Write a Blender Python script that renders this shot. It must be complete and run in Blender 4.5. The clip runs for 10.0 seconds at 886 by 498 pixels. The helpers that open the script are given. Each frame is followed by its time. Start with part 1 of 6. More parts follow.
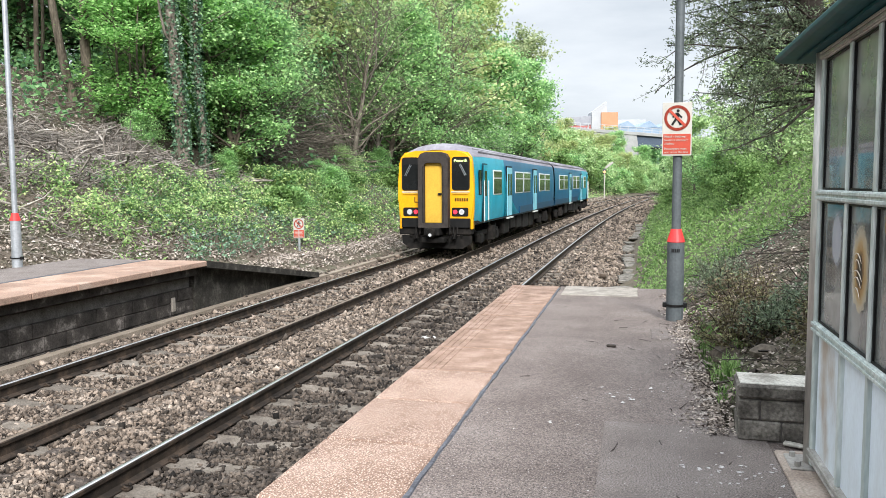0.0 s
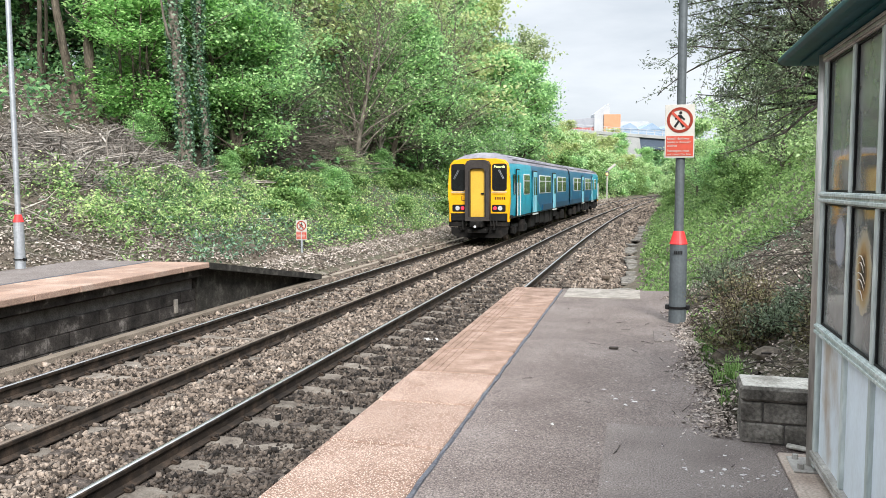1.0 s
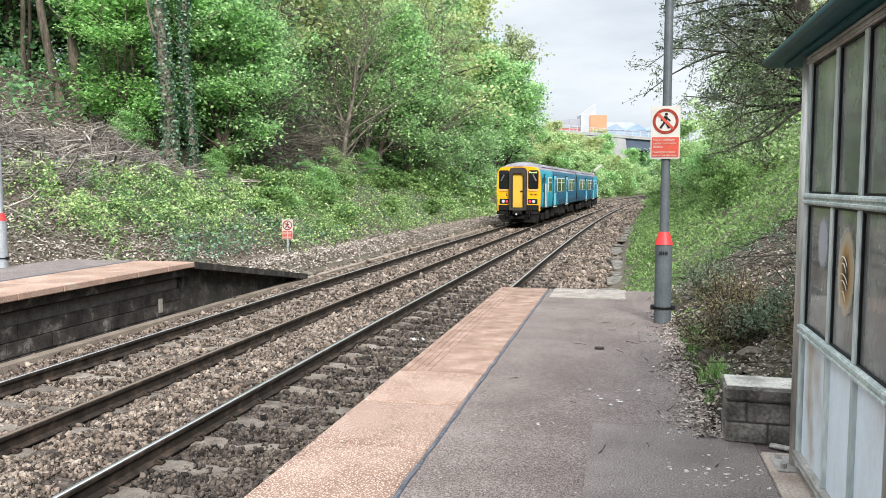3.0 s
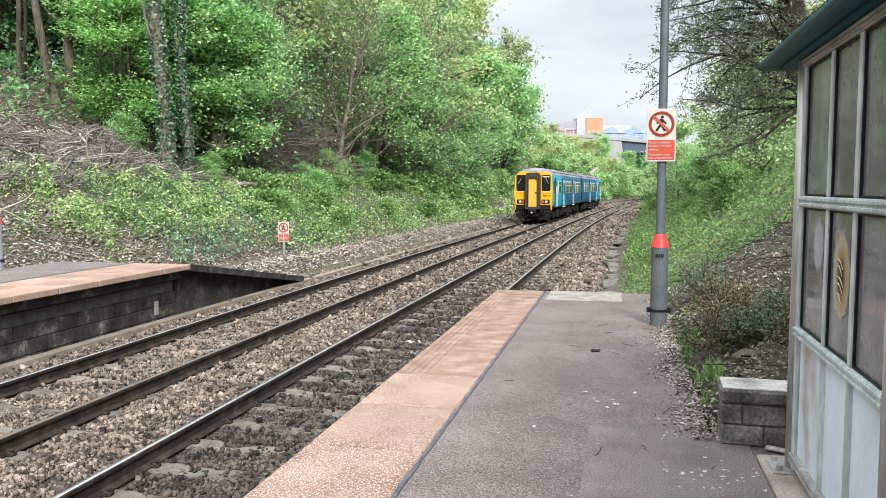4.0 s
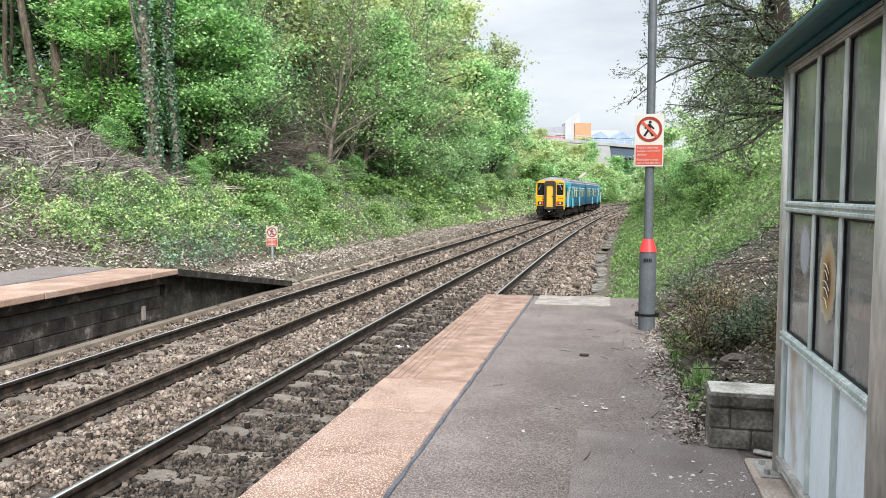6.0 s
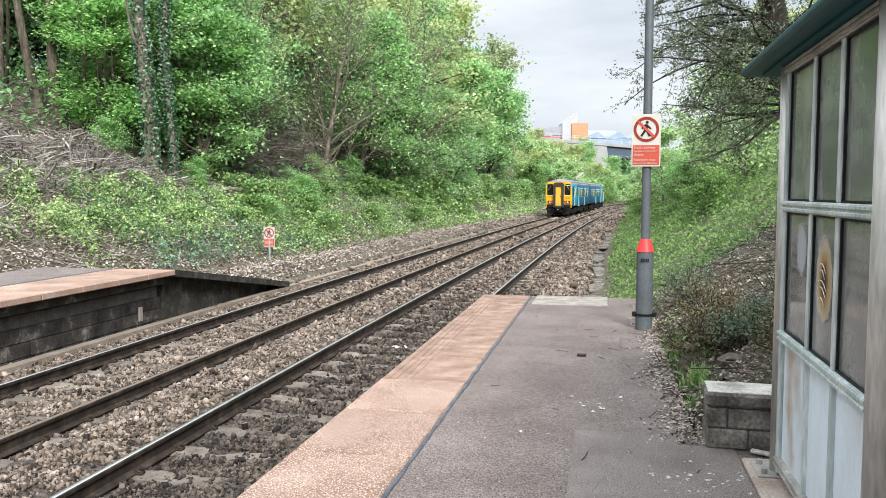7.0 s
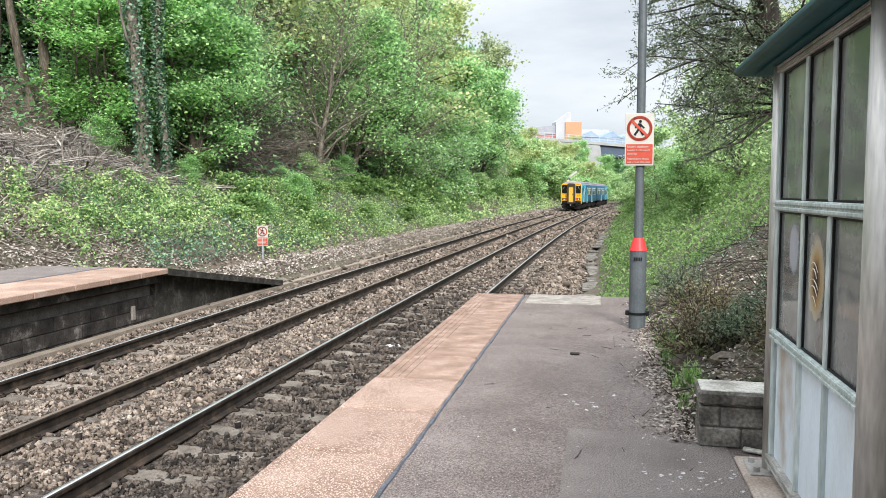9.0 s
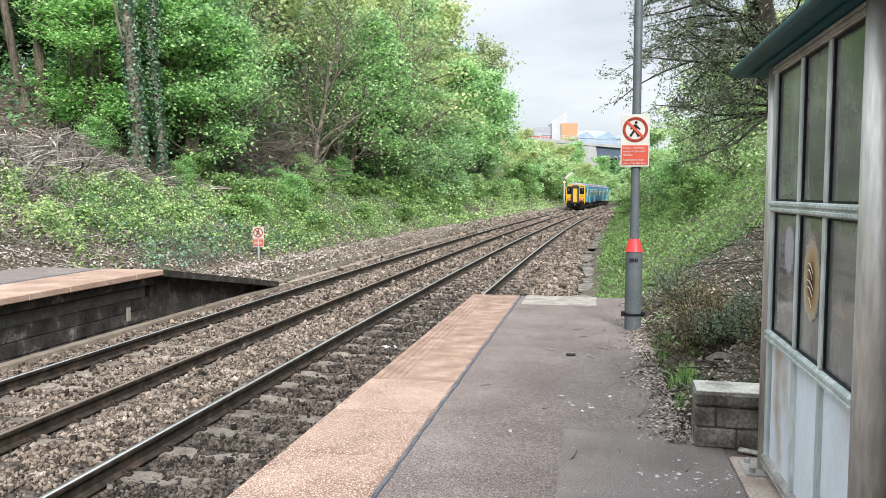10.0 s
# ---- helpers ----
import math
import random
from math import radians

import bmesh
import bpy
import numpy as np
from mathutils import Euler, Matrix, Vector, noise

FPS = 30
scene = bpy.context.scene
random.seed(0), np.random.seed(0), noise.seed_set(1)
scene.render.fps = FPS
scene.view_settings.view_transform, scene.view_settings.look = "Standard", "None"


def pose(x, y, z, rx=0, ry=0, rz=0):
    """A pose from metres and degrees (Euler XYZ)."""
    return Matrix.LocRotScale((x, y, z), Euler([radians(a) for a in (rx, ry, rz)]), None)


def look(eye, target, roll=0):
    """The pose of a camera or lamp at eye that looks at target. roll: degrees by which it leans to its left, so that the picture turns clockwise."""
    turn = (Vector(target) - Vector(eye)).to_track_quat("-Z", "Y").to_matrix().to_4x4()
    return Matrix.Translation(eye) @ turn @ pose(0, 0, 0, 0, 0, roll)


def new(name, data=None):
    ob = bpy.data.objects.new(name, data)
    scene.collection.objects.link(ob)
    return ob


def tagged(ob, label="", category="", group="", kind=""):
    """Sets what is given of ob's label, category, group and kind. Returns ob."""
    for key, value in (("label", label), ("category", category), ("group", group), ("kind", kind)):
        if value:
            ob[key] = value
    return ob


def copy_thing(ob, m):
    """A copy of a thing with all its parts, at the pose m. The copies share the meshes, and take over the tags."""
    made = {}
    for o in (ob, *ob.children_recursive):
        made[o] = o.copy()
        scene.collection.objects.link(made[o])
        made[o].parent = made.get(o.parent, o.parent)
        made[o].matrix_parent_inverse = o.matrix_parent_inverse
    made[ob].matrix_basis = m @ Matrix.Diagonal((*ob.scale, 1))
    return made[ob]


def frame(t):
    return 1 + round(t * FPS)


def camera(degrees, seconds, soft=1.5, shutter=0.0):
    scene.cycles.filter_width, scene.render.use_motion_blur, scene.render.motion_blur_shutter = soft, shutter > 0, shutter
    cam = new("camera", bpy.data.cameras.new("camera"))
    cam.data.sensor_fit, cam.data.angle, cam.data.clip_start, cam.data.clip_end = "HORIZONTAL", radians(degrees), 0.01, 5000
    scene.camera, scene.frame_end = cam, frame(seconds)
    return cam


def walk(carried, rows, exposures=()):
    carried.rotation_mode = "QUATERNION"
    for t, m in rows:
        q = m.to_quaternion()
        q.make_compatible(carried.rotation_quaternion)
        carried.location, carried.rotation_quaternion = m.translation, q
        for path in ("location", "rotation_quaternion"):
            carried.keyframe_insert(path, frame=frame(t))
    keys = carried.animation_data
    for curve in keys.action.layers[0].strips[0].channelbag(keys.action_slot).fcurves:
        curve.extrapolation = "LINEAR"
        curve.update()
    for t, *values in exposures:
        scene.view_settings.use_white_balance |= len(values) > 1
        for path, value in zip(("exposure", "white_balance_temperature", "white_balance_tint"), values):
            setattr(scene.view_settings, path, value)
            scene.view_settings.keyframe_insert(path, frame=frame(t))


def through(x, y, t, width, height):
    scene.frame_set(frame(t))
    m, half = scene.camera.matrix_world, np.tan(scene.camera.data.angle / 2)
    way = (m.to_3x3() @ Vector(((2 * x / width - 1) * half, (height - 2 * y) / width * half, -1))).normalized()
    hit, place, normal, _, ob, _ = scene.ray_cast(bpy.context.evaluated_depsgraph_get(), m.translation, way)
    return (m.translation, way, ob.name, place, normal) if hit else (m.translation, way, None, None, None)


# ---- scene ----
# ---- camera and its walk ----
EYE = (1.657, 0.0, 1.402)
cam = camera(58.6, 10.0, soft=0.6)
TURNS = [  # seconds, heading, tilt, lean in degrees
    (0.0, 13.814, 85.245, 0.286), (0.5, 13.883, 85.261, 0.228), (1.0, 13.991, 85.381, 0.239),
    (1.5, 13.935, 85.394, 0.192), (2.0, 13.687, 85.341, 0.118), (2.5, 13.281, 85.325, 0.040),
    (4.0, 12.734, 85.554, -0.037), (4.5, 12.556, 85.635, -0.064), (5.0, 12.276, 85.707, -0.108),
    (5.5, 12.069, 85.848, -0.120), (7.0, 11.731, 85.917, -0.020), (7.5, 11.609, 85.877, -0.043),
    (8.0, 11.424, 85.817, -0.072), (8.5, 11.402, 85.844, -0.050), (9.0, 11.265, 85.829, -0.075),
    (9.5, 11.058, 85.856, -0.110), (10.0, 10.975, 85.905, -0.080)]
walk(cam, [(t, pose(*EYE, tilt, 0, head) @ pose(0, 0, 0, 0, 0, -lean)) for t, head, tilt, lean in TURNS])

# ---- world and sun ----
scene.view_settings.exposure = 0.17
SUN_ELEV, SUN_ROT = radians(36), radians(158)
world = bpy.data.worlds.new("overcast_sky")
scene.world = world
world.use_nodes = True
wn, wl = world.node_tree.nodes, world.node_tree.links
wn.clear()
w_out, w_bg = wn.new("ShaderNodeOutputWorld"), wn.new("ShaderNodeBackground")
sky = wn.new("ShaderNodeTexSky")
sky.sky_type, sky.sun_disc = "NISHITA", False
sky.sun_elevation, sky.sun_rotation = SUN_ELEV, SUN_ROT
w_tc, w_map = wn.new("ShaderNodeTexCoord"), wn.new("ShaderNodeMapping")
w_map.inputs["Scale"].default_value = (1.0, 1.0, 4.0)
w_no, w_ramp, w_mix = wn.new("ShaderNodeTexNoise"), wn.new("ShaderNodeValToRGB"), wn.new("ShaderNodeMixRGB")
w_no.inputs["Scale"].default_value, w_no.inputs["Detail"].default_value = 3.0, 7.0
w_no.inputs["Roughness"].default_value = 0.55
w_ramp.color_ramp.elements[0].position, w_ramp.color_ramp.elements[1].position = 0.30, 0.70
w_ramp.color_ramp.elements[0].color = (5.9, 6.5, 7.2, 1)
w_ramp.color_ramp.elements[1].color = (9.1, 9.5, 10.0, 1)
w_mix.inputs["Fac"].default_value = 0.9
w_bg.inputs["Strength"].default_value = 0.1
wl.new(w_tc.outputs["Generated"], w_map.inputs["Vector"])
wl.new(w_map.outputs["Vector"], w_no.inputs["Vector"])
wl.new(w_no.outputs["Fac"], w_ramp.inputs["Fac"])
wl.new(sky.outputs["Color"], w_mix.inputs["Color1"])
wl.new(w_ramp.outputs["Color"], w_mix.inputs["Color2"])
# an overcast sky is several times brighter overhead than near the horizon
w_sep, w_up, w_gain = wn.new("ShaderNodeSeparateXYZ"), wn.new("ShaderNodeMapRange"), wn.new("ShaderNodeVectorMath")
w_up.interpolation_type = "SMOOTHSTEP"
w_up.inputs["From Min"].default_value, w_up.inputs["From Max"].default_value = 0.24, 0.95
w_up.inputs["To Min"].default_value, w_up.inputs["To Max"].default_value = 1.0, 3.5
w_gain.operation = "SCALE"
wl.new(w_tc.outputs["Generated"], w_sep.inputs["Vector"])
wl.new(w_sep.outputs["Z"], w_up.inputs["Value"])
wl.new(w_up.outputs["Result"], w_gain.inputs["Scale"])
wl.new(w_mix.outputs["Color"], w_gain.inputs[0])
wl.new(w_gain.outputs["Vector"], w_bg.inputs["Color"])
wl.new(w_bg.outputs["Background"], w_out.inputs["Surface"])
sun = new("sun", bpy.data.lights.new("sun", "SUN"))
sun.data.energy, sun.data.angle, sun.data.color = 5.0, radians(18), (1.0, 0.975, 0.95)
sun.matrix_world = look((0, 0, 40), (-40 * math.sin(SUN_ROT) / math.tan(SUN_ELEV), -40 * math.cos(SUN_ROT) / math.tan(SUN_ELEV), 0))


# ---- materials ----
def surface(name, colours, scale=4.0, rough=0.8, bump=0.3, fine=60.0, fine_amount=0.35, metal=0.0, vary=0.0, island=0.0,
            stretch=(1, 1, 1), spec=0.25, bump_dist=0.01, world=False, chips=None, chip_scale=90.0, chip_size=0.16):
    """A surface of two to four colours in patches, with a fine grain and relief; vary and island shift its brightness piece by piece."""
    m = bpy.data.materials.new(name)
    m.use_nodes = True
    n, l = m.node_tree.nodes, m.node_tree.links
    b = n["Principled BSDF"]
    tc, mp = n.new("ShaderNodeTexCoord"), n.new("ShaderNodeMapping")
    mp.inputs["Scale"].default_value = stretch
    l.new(n.new("ShaderNodeNewGeometry").outputs["Position"] if world else tc.outputs["Object"], mp.inputs["Vector"])
    big, small, ramp = n.new("ShaderNodeTexNoise"), n.new("ShaderNodeTexNoise"), n.new("ShaderNodeValToRGB")
    big.inputs["Scale"].default_value, big.inputs["Detail"].default_value = scale, 8.0
    big.inputs["Roughness"].default_value = 0.62
    small.inputs["Scale"].default_value, small.inputs["Detail"].default_value = fine, 3.0
    l.new(mp.outputs["Vector"], big.inputs["Vector"])
    l.new(mp.outputs["Vector"], small.inputs["Vector"])
    e = ramp.color_ramp.elements
    while len(e) < len(colours):
        e.new(0.5)
    for i, c in enumerate(colours):
        e[i].position = 0.30 + 0.40 * i / max(1, len(colours) - 1)
        e[i].color = (*c, 1)
    l.new(big.outputs["Fac"], ramp.inputs["Fac"])
    mul = n.new("ShaderNodeMixRGB")
    mul.blend_type = "MULTIPLY"
    mul.inputs["Fac"].default_value = 1.0
    mr = n.new("ShaderNodeMapRange")
    mr.inputs["From Min"].default_value, mr.inputs["From Max"].default_value = 0.3, 0.7
    mr.inputs["To Min"].default_value, mr.inputs["To Max"].default_value = 1 - fine_amount, 1 + fine_amount
    l.new(small.outputs["Fac"], mr.inputs["Value"])
    l.new(ramp.outputs["Color"], mul.inputs["Color1"])
    l.new(mr.outputs["Result"], mul.inputs["Color2"])
    last = mul.outputs["Color"]
    if chips:                                 # pale chips set in the surface
        vo, th, mc = n.new("ShaderNodeTexVoronoi"), n.new("ShaderNodeMapRange"), n.new("ShaderNodeMixRGB")
        vo.inputs["Scale"].default_value = chip_scale
        th.inputs["From Min"].default_value, th.inputs["From Max"].default_value = chip_size, chip_size * 1.5
        th.inputs["To Min"].default_value, th.inputs["To Max"].default_value = 1.0, 0.0
        l.new(mp.outputs["Vector"], vo.inputs["Vector"])
        l.new(vo.outputs["Distance"], th.inputs["Value"])
        l.new(th.outputs["Result"], mc.inputs["Fac"])
        l.new(last, mc.inputs["Color1"])
        mc.inputs["Color2"].default_value = (*chips, 1)
        last = mc.outputs["Color"]
    for amount, kind, socket in ((vary, "ShaderNodeObjectInfo", "Random"), (island, "ShaderNodeNewGeometry", "Random Per Island")):
        if amount:
            info, r2, m2 = n.new(kind), n.new("ShaderNodeMapRange"), n.new("ShaderNodeMixRGB")
            m2.blend_type, m2.inputs["Fac"].default_value = "MULTIPLY", 1.0
            r2.inputs["To Min"].default_value, r2.inputs["To Max"].default_value = 1 - amount, 1 + amount
            l.new(info.outputs[socket], r2.inputs["Value"])
            l.new(last, m2.inputs["Color1"])
            l.new(r2.outputs["Result"], m2.inputs["Color2"])
            last = m2.outputs["Color"]
    l.new(last, b.inputs["Base Color"])
    b.inputs["Roughness"].default_value, b.inputs["Metallic"].default_value = rough, metal
    b.inputs["Specular IOR Level"].default_value = spec
    if bump:
        bp = n.new("ShaderNodeBump")
        bp.inputs["Strength"].default_value, bp.inputs["Distance"].default_value = bump, bump_dist
        l.new(small.outputs["Fac"], bp.inputs["Height"])
        l.new(bp.outputs["Normal"], b.inputs["Normal"])
    return m


def leafage(name, dark, mid, light, through=0.50, rough=0.55):
    """Leaves: each its own green between three, with light shining through."""
    m = bpy.data.materials.new(name)
    m.use_nodes = True
    n, l = m.node_tree.nodes, m.node_tree.links
    b, out = n["Principled BSDF"], n["Material Output"]
    geo, ramp, tr, mix = n.new("ShaderNodeNewGeometry"), n.new("ShaderNodeValToRGB"), n.new("ShaderNodeBsdfTranslucent"), n.new("ShaderNodeMixShader")
    tc, no, add = n.new("ShaderNodeTexCoord"), n.new("ShaderNodeTexNoise"), n.new("ShaderNodeMath")
    no.inputs["Scale"].default_value = 0.7
    add.operation = "ADD"
    half = n.new("ShaderNodeMath")
    half.operation, half.inputs[1].default_value = "MULTIPLY_ADD", 0.95
    l.new(tc.outputs["Object"], no.inputs["Vector"])
    l.new(geo.outputs["Random Per Island"], half.inputs[0])
    half.inputs[2].default_value = -0.46
    l.new(half.outputs[0], add.inputs[0])
    l.new(no.outputs["Fac"], add.inputs[1])
    e = ramp.color_ramp.elements
    e.new(0.5)
    for i, (c, p) in enumerate(((dark, 0.15), (mid, 0.5), (light, 0.85))):
        e[i].position, e[i].color = p, (*c, 1)
    l.new(add.outputs[0], ramp.inputs["Fac"])
    l.new(ramp.outputs["Color"], b.inputs["Base Color"])
    b.inputs["Roughness"].default_value = rough
    b.inputs["Specular IOR Level"].default_value = 0.35
    l.new(ramp.outputs["Color"], tr.inputs["Color"])
    mix.inputs["Fac"].default_value = through
    l.new(b.outputs["BSDF"], mix.inputs[1])
    l.new(tr.outputs["BSDF"], mix.inputs[2])
    l.new(mix.outputs["Shader"], out.inputs["Surface"])
    return m


M_EARTH = surface("leaf_litter_earth", [(0.042, 0.035, 0.026), (0.112, 0.089, 0.068), (0.074, 0.071, 0.045), (0.205, 0.173, 0.143)], 1.2, 0.95, 0.8, 25, 0.5, bump_dist=0.04, world=True)
M_BALLAST_BED = surface("ballast_bed", [(0.022, 0.017, 0.014), (0.065, 0.051, 0.042), (0.13, 0.106, 0.09)], 9.0, 0.95, 1.0, 26, 0.6, bump_dist=0.05, world=True)
M_STONE = surface("ballast_stone", [(0.068, 0.052, 0.040), (0.145, 0.114, 0.090), (0.25, 0.208, 0.172)], 3.0, 0.92, 0.3, 80, 0.3, island=0.9)
M_STONE_DARK = surface("stained_ballast_stone", [(0.022, 0.018, 0.015), (0.060, 0.048, 0.039), (0.115, 0.093, 0.075)], 3.0, 0.92, 0.3, 80, 0.25, island=0.9)
M_RAIL = surface("rusty_rail_steel", [(0.008, 0.006, 0.005), (0.026, 0.019, 0.014), (0.070, 0.048, 0.034)], 6.0, 0.85, 0.2, 90, 0.3)
M_RAIL_HEAD = surface("polished_rail_head", [(0.48, 0.465, 0.46), (0.66, 0.65, 0.65)], 3.0, 0.34, 0.03, 40, 0.1, metal=1.0, stretch=(1, 0.1, 1))
M_RAIL_DULL = surface("dull_rail_head", [(0.16, 0.12, 0.09), (0.25, 0.20, 0.16)], 3.0, 0.5, 0.05, 40, 0.15, metal=0.6, stretch=(1, 0.1, 1))
M_SLEEPER = surface("weathered_concrete_sleeper", [(0.07, 0.057, 0.046), (0.145, 0.122, 0.10), (0.21, 0.185, 0.155)], 5.0, 0.92, 0.5, 70, 0.35, vary=0.25, world=True)
M_ASPHALT = surface("platform_asphalt", [(0.110, 0.088, 0.079), (0.148, 0.121, 0.109), (0.192, 0.162, 0.148)], 1.3, 0.9, 1.0, 130, 0.75, bump_dist=0.006, world=True, chips=(0.42, 0.385, 0.36), chip_scale=70, chip_size=0.12)
M_ASPHALT_OLD = surface("lighter_asphalt_patch", [(0.125, 0.104, 0.095), (0.168, 0.143, 0.131), (0.205, 0.178, 0.165)], 2.0, 0.9, 1.0, 130, 0.7, bump_dist=0.006, world=True, chips=(0.40, 0.36, 0.33), chip_scale=60, chip_size=0.11)
M_TAR = surface("tar_joint", [(0.05, 0.052, 0.062), (0.11, 0.113, 0.13)], 8.0, 0.6, 0.4, 60, 0.4)
M_SLAB_EXPOSED = surface("exposed_aggregate_slab", [(0.17, 0.105, 0.077), (0.255, 0.168, 0.128), (0.34, 0.24, 0.19)], 2.2, 0.85, 0.8, 150, 0.5, vary=0.06, bump_dist=0.008, world=True, chips=(0.53, 0.41, 0.335), chip_scale=85, chip_size=0.28)
M_SLAB_SMOOTH = surface("worn_pink_slab", [(0.15, 0.095, 0.068), (0.245, 0.162, 0.122), (0.34, 0.245, 0.195)], 4.5, 0.85, 0.5, 90, 0.3, vary=0.08, world=True)
M_SLAB_FAR = surface("weathered_pink_coping", [(0.21, 0.145, 0.112), (0.30, 0.20, 0.152), (0.37, 0.29, 0.235)], 1.5, 0.88, 0.4, 60, 0.3, vary=0.12, world=True)
M_CONC_PALE = surface("pale_concrete", [(0.15, 0.13, 0.11), (0.25, 0.225, 0.195), (0.34, 0.31, 0.275)], 5.0, 0.9, 0.5, 70, 0.25, vary=0.08, world=True)
M_CONC_DARK = surface("dark_concrete", [(0.014, 0.013, 0.011), (0.036, 0.033, 0.028), (0.10, 0.092, 0.08)], 5.0, 0.95, 0.6, 60, 0.35, vary=0.15, world=True)
M_CONC_BEAM = surface("brown_concrete_trough", [(0.16, 0.13, 0.10), (0.27, 0.225, 0.18)], 3.0, 0.92, 0.5, 60, 0.3, world=True)
M_WALL_BLOCK = surface("sooty_wall_block", [(0.014, 0.012, 0.011), (0.032, 0.028, 0.025), (0.055, 0.048, 0.043), (0.20, 0.18, 0.165)], 3.4, 0.9, 0.6, 45, 0.35, vary=0.15, world=True)
M_MORTAR = surface("sooty_mortar", [(0.075, 0.068, 0.062), (0.16, 0.147, 0.136)], 5.0, 0.95, 0.4, 60, 0.3, world=True)
M_GALV = surface("galvanised_steel", [(0.32, 0.345, 0.37), (0.45, 0.475, 0.50)], 5.0, 0.5, 0.1, 30, 0.12, metal=0.55)
M_GREY_PAINT = surface("grey_painted_steel", [(0.075, 0.088, 0.094), (0.115, 0.130, 0.137)], 4.0, 0.5, 0.1, 40, 0.12, metal=0.2)
M_RED = surface("red_reflective_band", [(0.62, 0.035, 0.035), (0.72, 0.05, 0.05)], 6.0, 0.45, 0.0, 50, 0.08)
M_SIGN_RED = surface("sign_red", [(0.36, 0.05, 0.028), (0.43, 0.066, 0.04)], 6.0, 0.5, 0.0, 50, 0.06)
M_SIGN_WHITE = surface("sign_white", [(0.38, 0.365, 0.325), (0.46, 0.445, 0.405)], 6.0, 0.5, 0.0, 50, 0.05)
M_BLACK = surface("black_paint", [(0.003, 0.003, 0.0035), (0.008, 0.008, 0.008)], 6.0, 0.55, 0.1, 40, 0.2)
M_BARK = surface("bark", [(0.040, 0.033, 0.025), (0.088, 0.073, 0.055), (0.15, 0.128, 0.098)], 6.0, 0.95, 0.9, 30, 0.4, stretch=(1, 1, 0.25), bump_dist=0.03, world=True)
M_BARK_GREY = surface("grey_bark", [(0.075, 0.064, 0.05), (0.15, 0.13, 0.105), (0.23, 0.205, 0.17)], 6.0, 0.95, 0.7, 30, 0.3, stretch=(1, 1, 0.3), bump_dist=0.02, world=True)
M_BARK_DARK = surface("dark_bark", [(0.028, 0.023, 0.019), (0.065, 0.055, 0.046)], 6.0, 0.95, 0.8, 30, 0.4, stretch=(1, 1, 0.3), bump_dist=0.02)
M_TWIG = surface("dry_twig", [(0.11, 0.092, 0.077), (0.23, 0.205, 0.178), (0.43, 0.40, 0.36)], 3.0, 0.9, 0.2, 40, 0.2, island=0.6)
M_DEAD_LEAF = surface("dead_leaf", [(0.165, 0.133, 0.110), (0.31, 0.262, 0.222), (0.46, 0.415, 0.375)], 3.0, 0.9, 0.0, 40, 0.2, island=0.5)
L_MAPLE = leafage("bright_maple_leaf", (0.121, 0.282, 0.073), (0.259, 0.512, 0.153), (0.460, 0.736, 0.269))
L_GREEN = leafage("spring_leaf", (0.150, 0.297, 0.121), (0.314, 0.547, 0.222), (0.552, 0.805, 0.355))
L_BLUE = leafage("cool_green_leaf", (0.088, 0.204, 0.094), (0.176, 0.374, 0.144), (0.341, 0.572, 0.250))
L_YELLOW = leafage("yellow_green_leaf", (0.253, 0.347, 0.121), (0.468, 0.545, 0.230), (0.685, 0.727, 0.379))
L_OLIVE = leafage("young_oak_leaf", (0.200, 0.270, 0.125), (0.360, 0.430, 0.213), (0.530, 0.580, 0.350))
L_GREY = leafage("pale_willow_leaf", (0.178, 0.298, 0.117), (0.382, 0.557, 0.234), (0.608, 0.762, 0.390))
L_IVY = leafage("ivy_leaf", (0.045, 0.105, 0.062), (0.100, 0.200, 0.112), (0.220, 0.330, 0.213), 0.18, 0.40)
L_BRAMBLE = leafage("bramble_leaf", (0.108, 0.216, 0.081), (0.300, 0.491, 0.180), (0.633, 0.760, 0.334))
L_GRASS = leafage("fresh_grass", (0.082, 0.157, 0.042), (0.183, 0.319, 0.094), (0.323, 0.477, 0.173))
L_NEEDLE = leafage("dark_evergreen_leaf", (0.070, 0.105, 0.060), (0.150, 0.200, 0.120), (0.270, 0.330, 0.210), 0.35)
L_HEATHER = leafage("brown_heather", (0.088, 0.067, 0.043), (0.175, 0.134, 0.085), (0.213, 0.213, 0.095), 0.15)
M_OLD_BLOCK = surface("weathered_grey_block", [(0.05, 0.045, 0.039), (0.13, 0.118, 0.102), (0.27, 0.25, 0.22)], 6.0, 0.95, 0.7, 50, 0.4, vary=0.12, world=True)
M_WALL_TOP = surface("bleached_wall_top", [(0.22, 0.205, 0.175), (0.42, 0.40, 0.355), (0.55, 0.53, 0.48)], 7.0, 0.9, 0.5, 60, 0.3, world=True)
M_ROCK = surface("brown_rock", [(0.07, 0.058, 0.045), (0.15, 0.125, 0.10)], 4.0, 0.9, 0.6, 30, 0.3)
M_BASE = surface("beige_concrete_base", [(0.24, 0.19, 0.155), (0.34, 0.28, 0.235), (0.42, 0.36, 0.31)], 3.0, 0.9, 0.4, 80, 0.25, world=True)
L_BLOSSOM = leafage("white_blossom", (0.45, 0.48, 0.40), (0.62, 0.64, 0.56), (0.78, 0.78, 0.72))


# ---- mesh helpers ----
def link(name, me, material, parent=None, label=""):
    ob = new(name, me)
    if material and not me.materials:
        me.materials.append(material)
    if parent:
        ob.parent = parent
    if label:
        ob["label"] = label
    return ob


